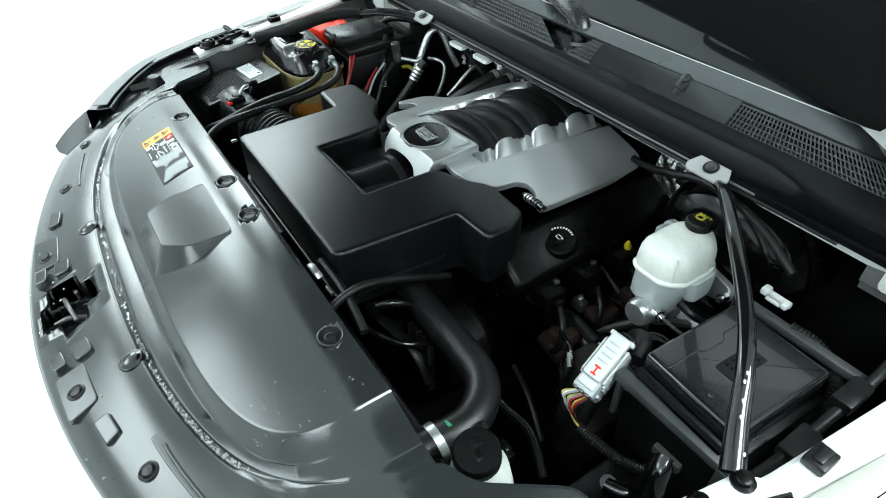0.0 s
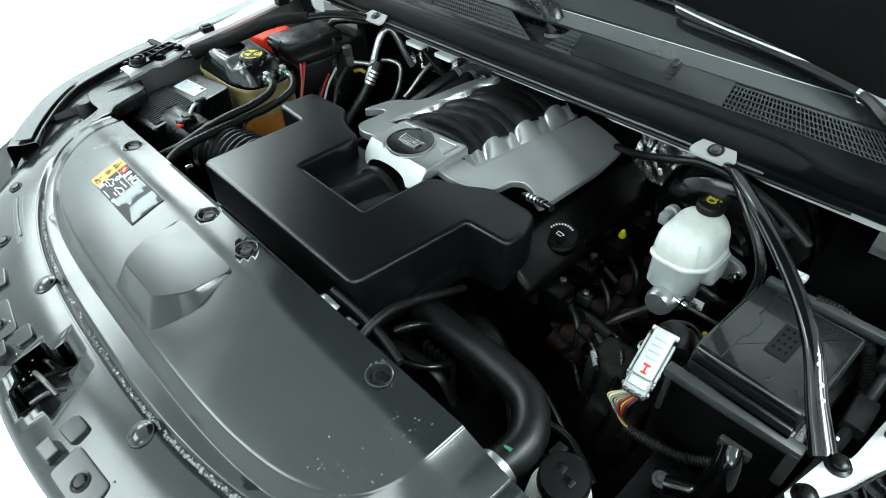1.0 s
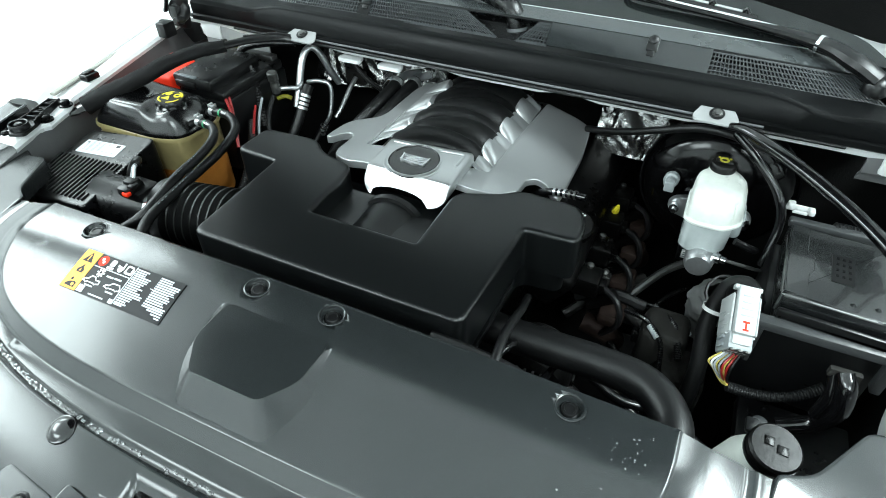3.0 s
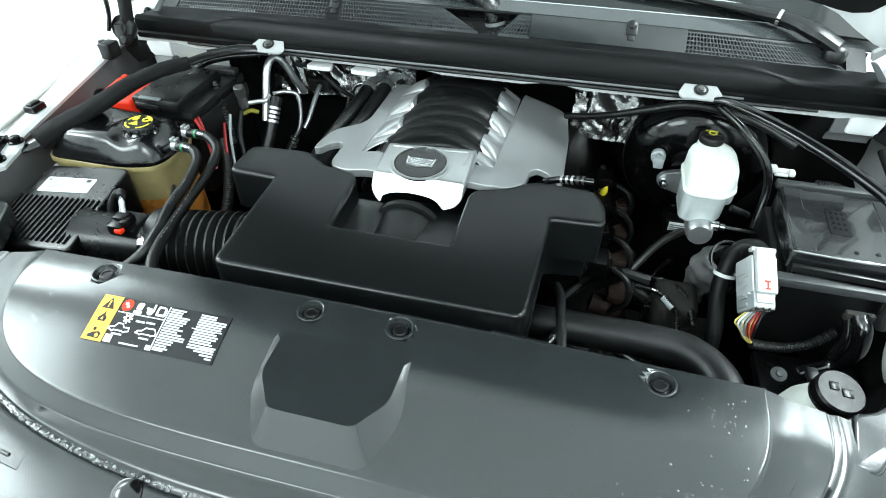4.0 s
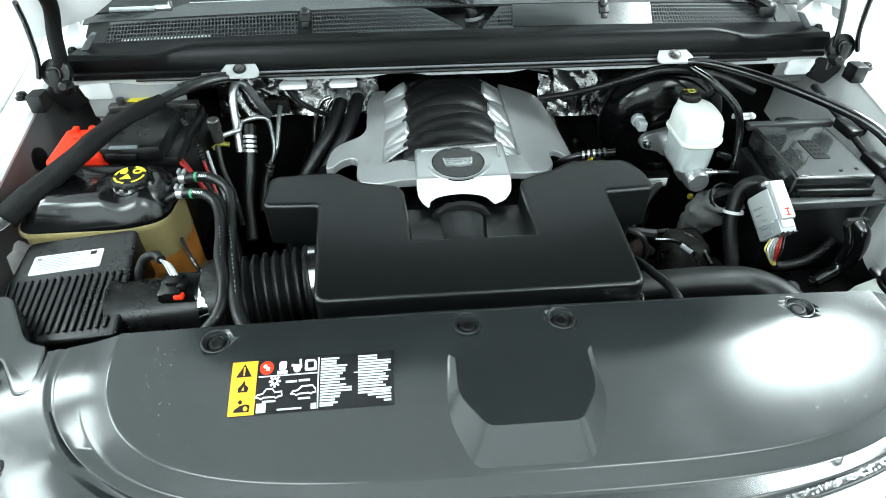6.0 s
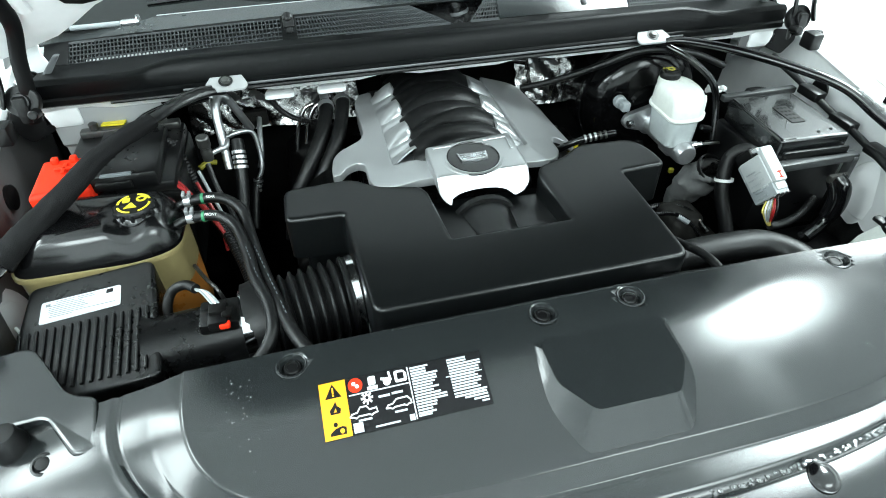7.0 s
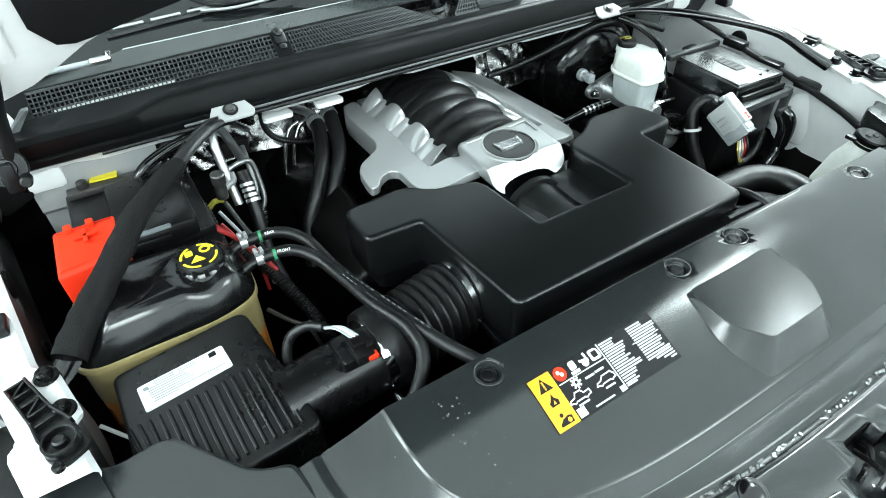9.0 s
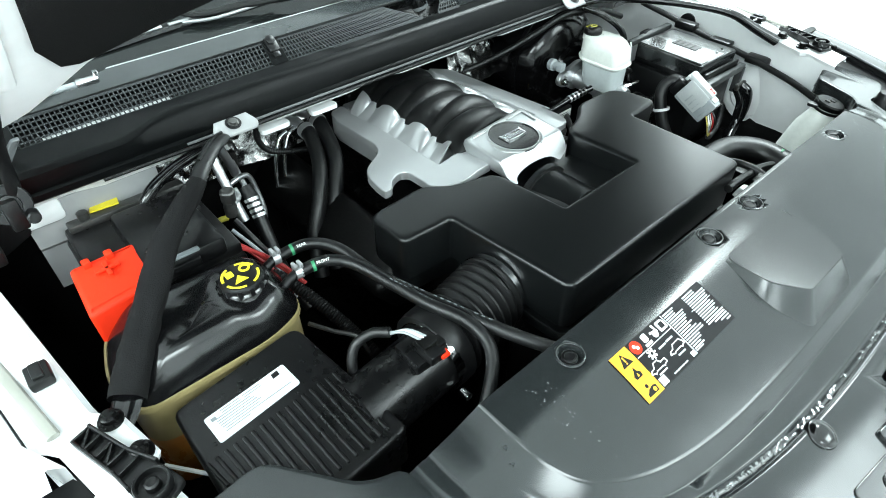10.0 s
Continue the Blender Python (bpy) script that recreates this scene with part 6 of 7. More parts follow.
part("flange", join(slab(rounded([(0.385, 0.0), (0.395, 0.016), (0.46, 0.034), (0.525, 0.016), (0.535, 0.0), (0.525, -0.016), (0.46, -0.034), (0.395, -0.016)], 0.01), 0, 0.012, 0.002)), ALU, mc)
mc.children[-1].data.transform(Matrix.Translation((0, 0.618, 1.0)) @ pose(0, 0, 0, 90))
for nx in (0.400, 0.522):
    part("flange_nut", lathe([(0.009, 0), (0.009, 0.009), (0.005, 0.010), (0.005, 0.018)], (nx, 0.604, 1.0), (0, -1, 0), 8), CHROME, mc)
part("port_plug", lathe([(0.009, 0), (0.009, 0.012), (0.006, 0.014), (0.006, 0.022)], (0.480, 0.485, 0.998), (1, -0.2, 0.1), 10), CHROME, mc)
part("brake_pipe", tube([(0.500, 0.482, 1.0), (0.53, 0.48, 1.0), (0.56, 0.50, 0.985), (0.58, 0.56, 0.95)], 0.003, 8, 5), DULL, mc)


def loft(layers):
    """A closed body over outlines of equal count, each with its height."""
    bm = bmesh.new()
    rs = [[bm.verts.new((x, y, z)) for x, y in o] for o, z in layers]
    n = len(rs[0])
    for a, b in zip(rs, rs[1:]):
        for i in range(n):
            bm.faces.new((a[i], a[(i + 1) % n], b[(i + 1) % n], b[i]))
    fill(bm, rs[-1])
    fill(bm, rs[0][::-1])
    bmesh.ops.recalc_face_normals(bm, faces=bm.faces)
    return bm


def oct_(cx, cy, w, d, cut, r=0.012):
    w, d = w * 0.405, d / 2
    return rounded([(cx - w, cy - d + cut * 0.4), (cx - w + cut * 0.6, cy - d), (cx + w - cut * 1.0, cy - d), (cx + w, cy - d + cut), (cx + w, cy + d - cut), (cx + w - cut, cy + d), (cx - w + cut, cy + d), (cx - w, cy + d - cut)], r, 3)


RXC, RYC = 0.461, 0.538
part("reservoir_bottom", loft([(oct_(RXC - 0.003, RYC - 0.008, 0.084, 0.088, 0.02), 0.998), (oct_(RXC - 0.003, RYC - 0.006, 0.092, 0.100, 0.021), 1.004), (oct_(RXC - 0.002, RYC - 0.002, 0.096, 0.108, 0.022), 1.050), (oct_(RXC - 0.001, RYC, 0.097, 0.113, 0.022), 1.060)]), MILK_LOW, mc, "clearer lower half")
part("reservoir_lobe", loft([(oct_(RXC + 0.040, RYC + 0.012, 0.026, 0.050, 0.007, 0.005), 1.018), (oct_(RXC + 0.038, RYC + 0.012, 0.032, 0.058, 0.008, 0.006), 1.024), (oct_(RXC + 0.036, RYC + 0.010, 0.034, 0.066, 0.008, 0.006), 1.058)]), MILK_LOW, mc, "small side chamber")
part("reservoir_flange", loft([(oct_(RXC, RYC, 0.107, 0.122, 0.025), 1.0575), (oct_(RXC, RYC, 0.112, 0.127, 0.026), 1.060), (oct_(RXC, RYC, 0.112, 0.127, 0.026), 1.0635), (oct_(RXC, RYC, 0.107, 0.122, 0.025), 1.066)]), MILK, mc, "welded rim")
part("reservoir_top", loft([(oct_(RXC, RYC, 0.105, 0.121, 0.026, 0.014), 1.065), (oct_(RXC, RYC, 0.106, 0.122, 0.026, 0.015), 1.074), (oct_(RXC - 0.001, RYC + 0.001, 0.102, 0.118, 0.026, 0.015), 1.095), (oct_(RXC - 0.002, RYC + 0.003, 0.095, 0.110, 0.026, 0.015), 1.105), (oct_(RXC - 0.002, RYC + 0.005, 0.083, 0.097, 0.024, 0.014), 1.1105), (oct_(RXC - 0.003, RYC + 0.008, 0.060, 0.074, 0.018, 0.012), 1.1130)]), MILK, mc, "white upper half with round shoulders", 60)
for dx in (-0.030, 0.0, 0.028):
    part("reservoir_rib", tube([(RXC + dx, RYC - 0.0545 + 0.006 * abs(dx) / 0.03, 1.066), (RXC + dx * 0.98, RYC - 0.053 + 0.006 * abs(dx) / 0.03, 1.094), (RXC + dx * 0.9, RYC - 0.045, 1.107)], 0.0018, 6, 3), MILK, mc)
part("cylinder_boss", join(lathe([(0.021, 0), (0.021, 0.02), (0.017, 0.028)], (RXC, 0.500, 0.985), (0, 0.1, 1), 20), lathe([(0.021, 0), (0.021, 0.02), (0.017, 0.028)], (RXC, 0.572, 0.985), (0, 0, 1), 20), box(RXC - 0.016, RXC + 0.030, 0.505, 0.548, 0.962, 0.992, 0.006)), ALU, mc, "cast feed bosses")
part("reservoir_neck", lathe([(0.022, 0), (0.021, 0.012)], (0.454, 0.578, 1.101), (0, 0, 1), 20), MILK, mc)
rc = part("reservoir_cap", join(lathe([(0.020, 0), (0.0215, 0.003), (0.0215, 0.010), (0.019, 0.0135), (0.008, 0.0145)], (0.454, 0.578, 1.112), (0, 0, 1), 24), box(0.440, 0.468, 0.572, 0.584, 1.124, 1.1295, 0.002)), CAPB, mc, "black screw cap with yellow ring sign")
part("cap_sign", join(lathe([(0.0045, 0), (0.0078, 0), (0.0078, 0.001), (0.0045, 0.001), (0.0045, 0)], (0.453, 0.577, 1.1297), (0, 0, 1), 20, caps=False), *[box(0.443 + 0.006 * k, 0.4465 + 0.006 * k, 0.588, 0.592, 1.1262, 1.1272, 0) for k in range(4)]), SIGN, rc)
part("sensor_lead", tube([(0.505, 0.50, 1.03), (0.53, 0.505, 1.02), (0.545, 0.53, 1.0)], 0.006, 8, 4), BLACK, mc)

# ---- fuse box ----
fuse = thing("fuse_box", (0.64, 0.42, 0.85), "black fuse box under a flat clip-on lid", "fuse box")


def turned(bm):
    return moved(bm, Matrix.Translation((0.640, 0.428, 0)) @ pose(0, 0, 0, 0, 0, -3) @ Matrix.Translation((-0.642, -0.425, 0)))


part("fuse_base", turned(join(box(0.560, 0.728, 0.338, 0.525, 0.86, 1.0270, 0.008), box(0.572, 0.716, 0.32, 0.52, 1.0220, 1.0420, 0.004))), BLACK, fuse)
lid = part("fuse_lid", turned(slab(rounded([(0.570, 0.340), (0.716, 0.340), (0.716, 0.520), (0.570, 0.520)], 0.008, 3), 1.0400, lambda x, y: 1.0740, 0.005, 3)), LID, fuse, "flat satin lid", 30)
part("lid_step", turned(slab(rounded([(0.574, 0.345), (0.604, 0.345), (0.604, 0.40), (0.610, 0.41), (0.610, 0.445), (0.600, 0.455), (0.600, 0.516), (0.574, 0.516)], 0.003, 2), 1.0720, 1.0755, 0.0012)), LID, lid)
tagp = part("lid_mark", turned(slab(rounded([(0.632, 0.40), (0.662, 0.40), (0.662, 0.465), (0.632, 0.465)], 0.002, 2), 1.0735, 1.0752, 0)), BLACK, lid, "dark rectangular print field")
part("mark_print", turned(join(*[box(0.637 + 0.008 * i, 0.641 + 0.008 * i, 0.412 + 0.014 * j, 0.417 + 0.014 * j, 1.0750, 1.0758, 0) for i in range(3) for j in range(4)])), COWL, tagp)
for bxy in ((0.69, 0.365, 1.0740), (0.66, 0.36, 1.0740)):
    part("lid_bump", turned(lathe([(0.004, 0), (0.002, 0.002)], bxy, seg=10)), BOX, lid)
part("cross_bar", join(box(0.548, 0.726, 0.314, 0.333, 1.026, 1.042, 0.003), box(0.552, 0.560, 0.318, 0.328, 0.9520, 1.030, 0.002), box(0.712, 0.726, 0.312, 0.330, 0.97, 1.036, 0.003)), TAG_GREY, fuse, "grey front bar")
part("cross_bar", box(0.575, 0.752, 0.540, 0.556, 1.0560, 1.0700, 0.003), TAG_GREY, fuse, "grey rear bar")
part("bar_tag", box(0.60, 0.632, 0.3335, 0.3365, 1.012, 1.020, 0.0005), WHITE, fuse, "white label on the bar")
part("lid_edge", turned(box(0.574, 0.712, 0.326, 0.334, 1.0420, 1.0560, 0.003)), BLACK, fuse)
part("white_clip", join(box(0.572, 0.616, 0.600, 0.607, 1.050, 1.062, 0.003), box(0.572, 0.584, 0.588, 0.604, 1.058, 1.070, 0.003), box(0.606, 0.616, 0.588, 0.604, 1.054, 1.064, 0.003), box(0.582, 0.606, 0.590, 0.596, 1.052, 1.057, 0.002)), WHITE, fuse, "white plastic cable clip")
part("front_cable", join(tube([(0.665, 0.29, 1.015), (0.672, 0.272, 1.0), (0.676, 0.268, 0.96), (0.66, 0.27, 0.92), (0.62, 0.26, 0.90)], 0.013, 12, 6), tube([(0.655, 0.292, 1.01), (0.66, 0.275, 0.98), (0.655, 0.27, 0.94)], 0.009, 10, 5)), SHINY, fuse, "thick black battery cable")
part("copper_lug", box(0.645, 0.685, 0.284, 0.294, 1.006, 1.022, 0.003), TAN, fuse, "brown terminal")

# ---- control unit plug ----
ecu = thing("control_plug", (0.535, 0.31, 0.96), "large white and grey locking cable plug with coloured wires", "cable plug")
PM = Matrix.Translation((0.528, 0.312, 1.028)) @ pose(0, 0, 0, 32, 4, 9) @ Matrix.Scale(0.8, 4, (1, 0, 0))
part("plug_body", moved(box(-0.021, 0.021, -0.042, 0.040, -0.044, 0.012, 0.005), PM), LOCK, ecu, "grey plug body")
part("plug_lever", moved(join(box(-0.0185, 0.0185, -0.020, 0.052, 0.008, 0.022, 0.005, 2), box(-0.0165, 0.0165, -0.034, -0.018, 0.006, 0.015, 0.003, 2), box(-0.0245, -0.0195, -0.018, 0.040, -0.036, 0.015, 0.003), box(0.0195, 0.0245, -0.018, 0.040, -0.034, 0.015, 0.003), box(-0.0235, 0.0235, 0.046, 0.053, 0.004, 0.016, 0.002)), PM), LEVER, ecu, "white locking lever")
for i in range(3):
    for j in range(3):
        part("plug_cell", moved(box(-0.017 + 0.0125 * i, -0.008 + 0.0125 * i, -0.0435, -0.040, -0.024 + 0.014 * j, -0.014 + 0.014 * j, 0.001), PM), DULL, ecu)
for k in range(5):
    part("plug_comb", moved(box(-0.0245, 0.0245, -0.036 + 0.012 * k, -0.031 + 0.012 * k, -0.031, -0.006, 0.001), PM), LOCK, ecu)
part("red_tab", moved(join(box(-0.006, 0.006, -0.004, -0.001, 0.0205, 0.0228, 0.0004), box(-0.0015, 0.0015, -0.013, -0.004, 0.0205, 0.0228, 0.0004), box(-0.005, 0.005, -0.015, -0.0125, 0.0205, 0.0228, 0.0004)), PM), RED, ecu, "red lock sign")
for k in range(4):
    part("lever_slot", moved(box(-0.011, 0.011, 0.006 + 0.0095 * k, 0.0085 + 0.0095 * k, 0.0212, 0.0224, 0.0004), PM), LOCK, ecu)
for k in range(3):
    part("lever_rib", moved(box(-0.0255, 0.0255, -0.020 + 0.014 * k, -0.0165 + 0.014 * k, -0.012, 0.004, 0.0008), PM), LEVER, ecu)
part("plug_shroud", moved(box(-0.017, 0.017, 0.038, 0.062, -0.045, -0.004, 0.007), PM), BLACK, ecu)
for k in range(9):
    a = PM @ Vector((-0.016 + 0.0035 * k, -0.043, -0.020 + 0.004 * (k % 3)))
    b = Vector((0.512 + 0.0028 * k, 0.272 - 0.002 * (k % 3), 0.966 - 0.001 * k))
    c = Vector((0.533 + 0.001 * k, 0.274 + 0.0015 * (k % 3), 0.938))
    part("wire", tube([a, a.lerp(b, 0.4) + Vector((-0.012 + 0.001 * k, -0.008, 0)), b, c, (0.552, 0.278, 0.932)], 0.0016, 6, 6), (WIRE_Y, WHITE, LOCK, WIRE_Y, LOCK, WIRE_R, WIRE_Y, WIRE_R, RUBBER)[k], ecu)
part("loom", tube([(0.540, 0.275, 0.933), (0.57, 0.282, 0.926), (0.604, 0.290, 0.925), (0.635, 0.30, 0.933), (0.665, 0.315, 0.952)], 0.0075, 12, 6, 0.0008, 0.004), RUBBER, ecu, "corrugated black loom")
part("main_loom", tube([(0.545, 0.36, 1.03), (0.53, 0.39, 1.035), (0.508, 0.40, 1.01), (0.497, 0.375, 0.95), (0.505, 0.335, 0.88), (0.50, 0.30, 0.80)], 0.014, 12, 6), RUBBER, ecu, "thick taped black loom")
part("tie", ring((0.500, 0.385, 0.975), (0.1, 0.4, 1), 0.0172, 0.006, 0.0012, 20), WHITE, ecu, "white cable tie")

# ---- radiator hose ----
rh = thing("radiator_hose", (0.35, 0.18, 0.90), "thick black upper radiator hose bending to the front", "hose")
part("hose", tube([(0.12, 0.215, 0.965), (0.20, 0.202, 0.972), (0.28, 0.196, 0.978), (0.36, 0.192, 0.984), (0.43, 0.180, 0.987), (0.470, 0.135, 0.985), (0.470, 0.07, 0.978), (0.46, 0.0, 0.97)], 0.0265, 20, 7), RUBBER, rh, "", 60)
part("hose_band", ring((0.470, 0.075, 0.979), (0, -1, -0.1), 0.027, 0.012, 0.0018, 28), ALU, rh)
part("hose_mark", slab([(0.464, 0.092), (0.475, 0.092), (0.475, 0.098), (0.464, 0.095)], 1.0065, 1.0080, 0), GREEN, rh, "small green paint mark")

# ---- washer filler ----
WX, WY, WZ = 0.560, 0.074, 1.080
WAX = (0.10, -0.18, 1)
wash = thing("washer_filler", (WX, WY, 0.95), "white washer bottle neck with a black flip cap", "washer filler")
part("neck", lathe([(0.040, -0.11), (0.036, -0.05), (0.026, -0.018), (0.0255, 0.0)], (WX, WY, WZ), WAX, 28), MILK, wash)
part("neck_ring", ring((WX, WY, WZ - 0.004), WAX, 0.025, 0.005, 0.0035, 28), BLACK, wash)
wcap = part("flip_cap", lathe([(0.0255, -0.001), (0.028, 0.001), (0.028, 0.0085), (0.0255, 0.0115), (0.006, 0.0122)], (WX, WY, WZ), WAX, 30), BAYD, wash, "black cap")
part("cap_tab", box(WX - 0.030, WX - 0.016, WY + 0.010, WY + 0.030, WZ + 0.001, WZ + 0.009, 0.003), BLACK, wcap)
for gx, gy, gw in ((-0.008, 0.004, 0.005), (0.006, -0.002, 0.006)):
    part("cap_sign", moved(box(gx - gw, gx + gw, gy - 0.005, gy + 0.005, 0.012, 0.0135, 0.0005), Matrix.Translation((WX, WY, WZ)) @ Vector((0, 0, 1)).rotation_difference(Vector(WAX)).to_matrix().to_4x4()), GRIME, wcap)

# ---- refrigerant pipes and heater hoses ----
ac = thing("refrigerant_pipes", (-0.44, 0.64, 1.0), "bent aluminium air conditioning pipes with fittings", "pipe")
part("pipe", tube([(-0.452, 0.60, 1.02), (-0.455, 0.628, 1.07), (-0.456, 0.655, 1.118), (-0.448, 0.675, 1.134), (-0.434, 0.686, 1.122), (-0.418, 0.70, 1.075), (-0.408, 0.715, 1.04)], 0.0080, 14, 6), ALU, ac, "thick aluminium pipe loop")
part("thin_pipe", tube([(-0.452, 0.652, 1.060), (-0.425, 0.66, 1.064), (-0.402, 0.668, 1.055), (-0.396, 0.66, 1.02), (-0.398, 0.645, 0.985), (-0.412, 0.635, 0.96)], 0.0048, 12, 6), ALU, ac)
part("thin_pipe", tube([(-0.392, 0.765, 1.035), (-0.394, 0.74, 1.02), (-0.398, 0.70, 0.985), (-0.405, 0.68, 0.965)], 0.0055, 12, 5), ALU, ac)
part("fitting_block", join(box(-0.43, -0.375, 0.775, 0.792, 1.01, 1.045, 0.004), lathe([(0.008, 0), (0.008, 0.008), (0.004, 0.009)], (-0.402, 0.776, 1.03), (0, -1, 0), 12)), TAN, ac, "brown connector plate")
part("port_stub", join(tube([(-0.458, 0.60, 1.066), (-0.468, 0.588, 1.068), (-0.476, 0.576, 1.070)], 0.005, 10, 3), tube([(-0.446, 0.625, 1.07), (-0.448, 0.61, 1.064), (-0.458, 0.60, 1.066)], 0.005, 10, 3)), ALU, ac)
part("port_cap", lathe([(0.010, -0.022), (0.0105, -0.004), (0.0095, -0.002), (0.0095, 0.006), (0.0115, 0.008), (0.0115, 0.026), (0.009, 0.028)], (-0.478, 0.570, 1.086), (0.02, -0.12, 1), 16), DULL, ac, "grey service port cap")
low = part("suction_hose", tube([(-0.428, 0.625, 1.066), (-0.428, 0.603, 1.045), (-0.432, 0.57, 1.0), (-0.438, 0.52, 0.95), (-0.43, 0.46, 0.90)], 0.0115, 14, 6), RUBBER, ac, "black rubber suction hose")
for k in range(4):
    t = 0.009 * k
    part("crimp", ring((-0.4285, 0.607 - 0.006 * k, 1.05 - 0.0075 * k), (0.05, 0.6, 0.8), 0.0118, 0.0055, 0.0014, 20), ALU, low)
for k in range(3):
    part("crimp", ring((-0.410 - 0.003 * k, 0.637 - 0.004 * k, 0.962 - 0.008 * k), (0.3, 0.3, 0.9), 0.0085, 0.005, 0.0014, 16), ALU, low)
part("lower_hose", tube([(-0.409, 0.638, 0.965), (-0.42, 0.62, 0.94), (-0.43, 0.57, 0.89)], 0.0085, 10, 4), RUBBER, ac)
for i, (hx, hz) in enumerate(((-0.250, 1.068), (-0.214, 1.070))):
    hh = thing("heater_hose", (hx, 0.6, 0.95), "black cloth-covered heater hose with metal end band", "hose", "heater hoses")
    part("hose", tube([(hx, 0.728 + 0.015 * i, hz), (hx - 0.002, 0.700 + 0.015 * i, hz - 0.006), (hx - 0.022, 0.645, 1.035), (hx - 0.058, 0.60, 0.99), (hx - 0.092, 0.575, 0.94), (hx - 0.11, 0.54, 0.87)], 0.0145, 14, 6, 0.00025, 0.0035), RUBBER, hh)
    part("end_band", ring((hx, 0.718 + 0.015 * i, hz - 0.002), (0, 1, 0.2), 0.015, 0.012, 0.0016, 20), ALU, hh)
    part("pipe_end", tube([(hx, 0.725 + 0.015 * i, hz), (hx, 0.76, hz + 0.002), (hx - 0.002, 0.86, hz - 0.03)], 0.0095, 10, 4), ALU, hh)
for k in range(2):
    ln = thing("fuel_line", (-0.29, 0.75, 0.95), "thin bright metal line along the firewall", "pipe", "metal lines")
    x = -0.300 - 0.02 * k
    part("line", tube([(x + 0.045, 0.752, 1.06), (x + 0.025, 0.75, 1.05), (x + 0.005, 0.742, 1.01), (x - 0.006, 0.735, 0.95), (x - 0.01, 0.72, 0.86)], 0.0045, 10, 6), CHROME, ln)
cab = thing("vacuum_hose", (-0.35, 0.75, 1.05), "thin black ribbed hose hanging from the cowl shelf", "hose")
part("hose", tube([(-0.358, 0.69, 1.13), (-0.350, 0.715, 1.085), (-0.325, 0.735, 1.045), (-0.28, 0.735, 1.025), (-0.23, 0.72, 1.02)], 0.0055, 10, 6, 0.0006, 0.004), RUBBER, cab)

# ---- foil on the firewall ----
for x0, x1, z0, y1, lean, lab in ((-0.54, -0.17, 0.99, 0.855, 0.35, "crinkled silver foil heat shield on the firewall"), (0.200, 0.435, 0.97, 0.86, 0.45, "crumpled silver foil beside the brake servo")):
    rows = []
    for i in range(70):
        x = x0 + (x1 - x0) * i / 69
        row = []
        for j in range(36):
            z = z0 + (1.128 - z0) * j / 35
            w = 0.016 * noise.noise((x * 12, z * 9, 1)) + 0.016 * abs(noise.noise((x * 26 + z * 14, z * 18, 2))) + 0.004 * abs(noise.noise((x * 70, z * 50, 4)))
            row.append((x + w * 0.4, y1 - lean * (1.128 - z) - w, z))
        rows.append(row)
    bm = sheet(rows, 0.0015)
    bmesh.ops.recalc_face_normals(bm, faces=bm.faces)
    tagged(part("heat_foil", bm, FOIL, None, "", 22), lab, "heat shield", "foil shields")
tagplate = part("servo_tag_block", box(0.432, 0.494, 0.632, 0.70, 0.855, 0.892, 0.004), BLACK, servo)
stag = part("servo_tag", box(0.440, 0.487, 0.6295, 0.633, 0.866, 0.886, 0.0005), WHITE, tagplate, "white sticker with grey bars")
for k in range(3):
    part("tag_bar", box(0.443, 0.484 - 0.006 * k, 0.6290, 0.6297, 0.869 + 0.005 * k, 0.8715 + 0.005 * k, 0), GREYPRINT, stag)

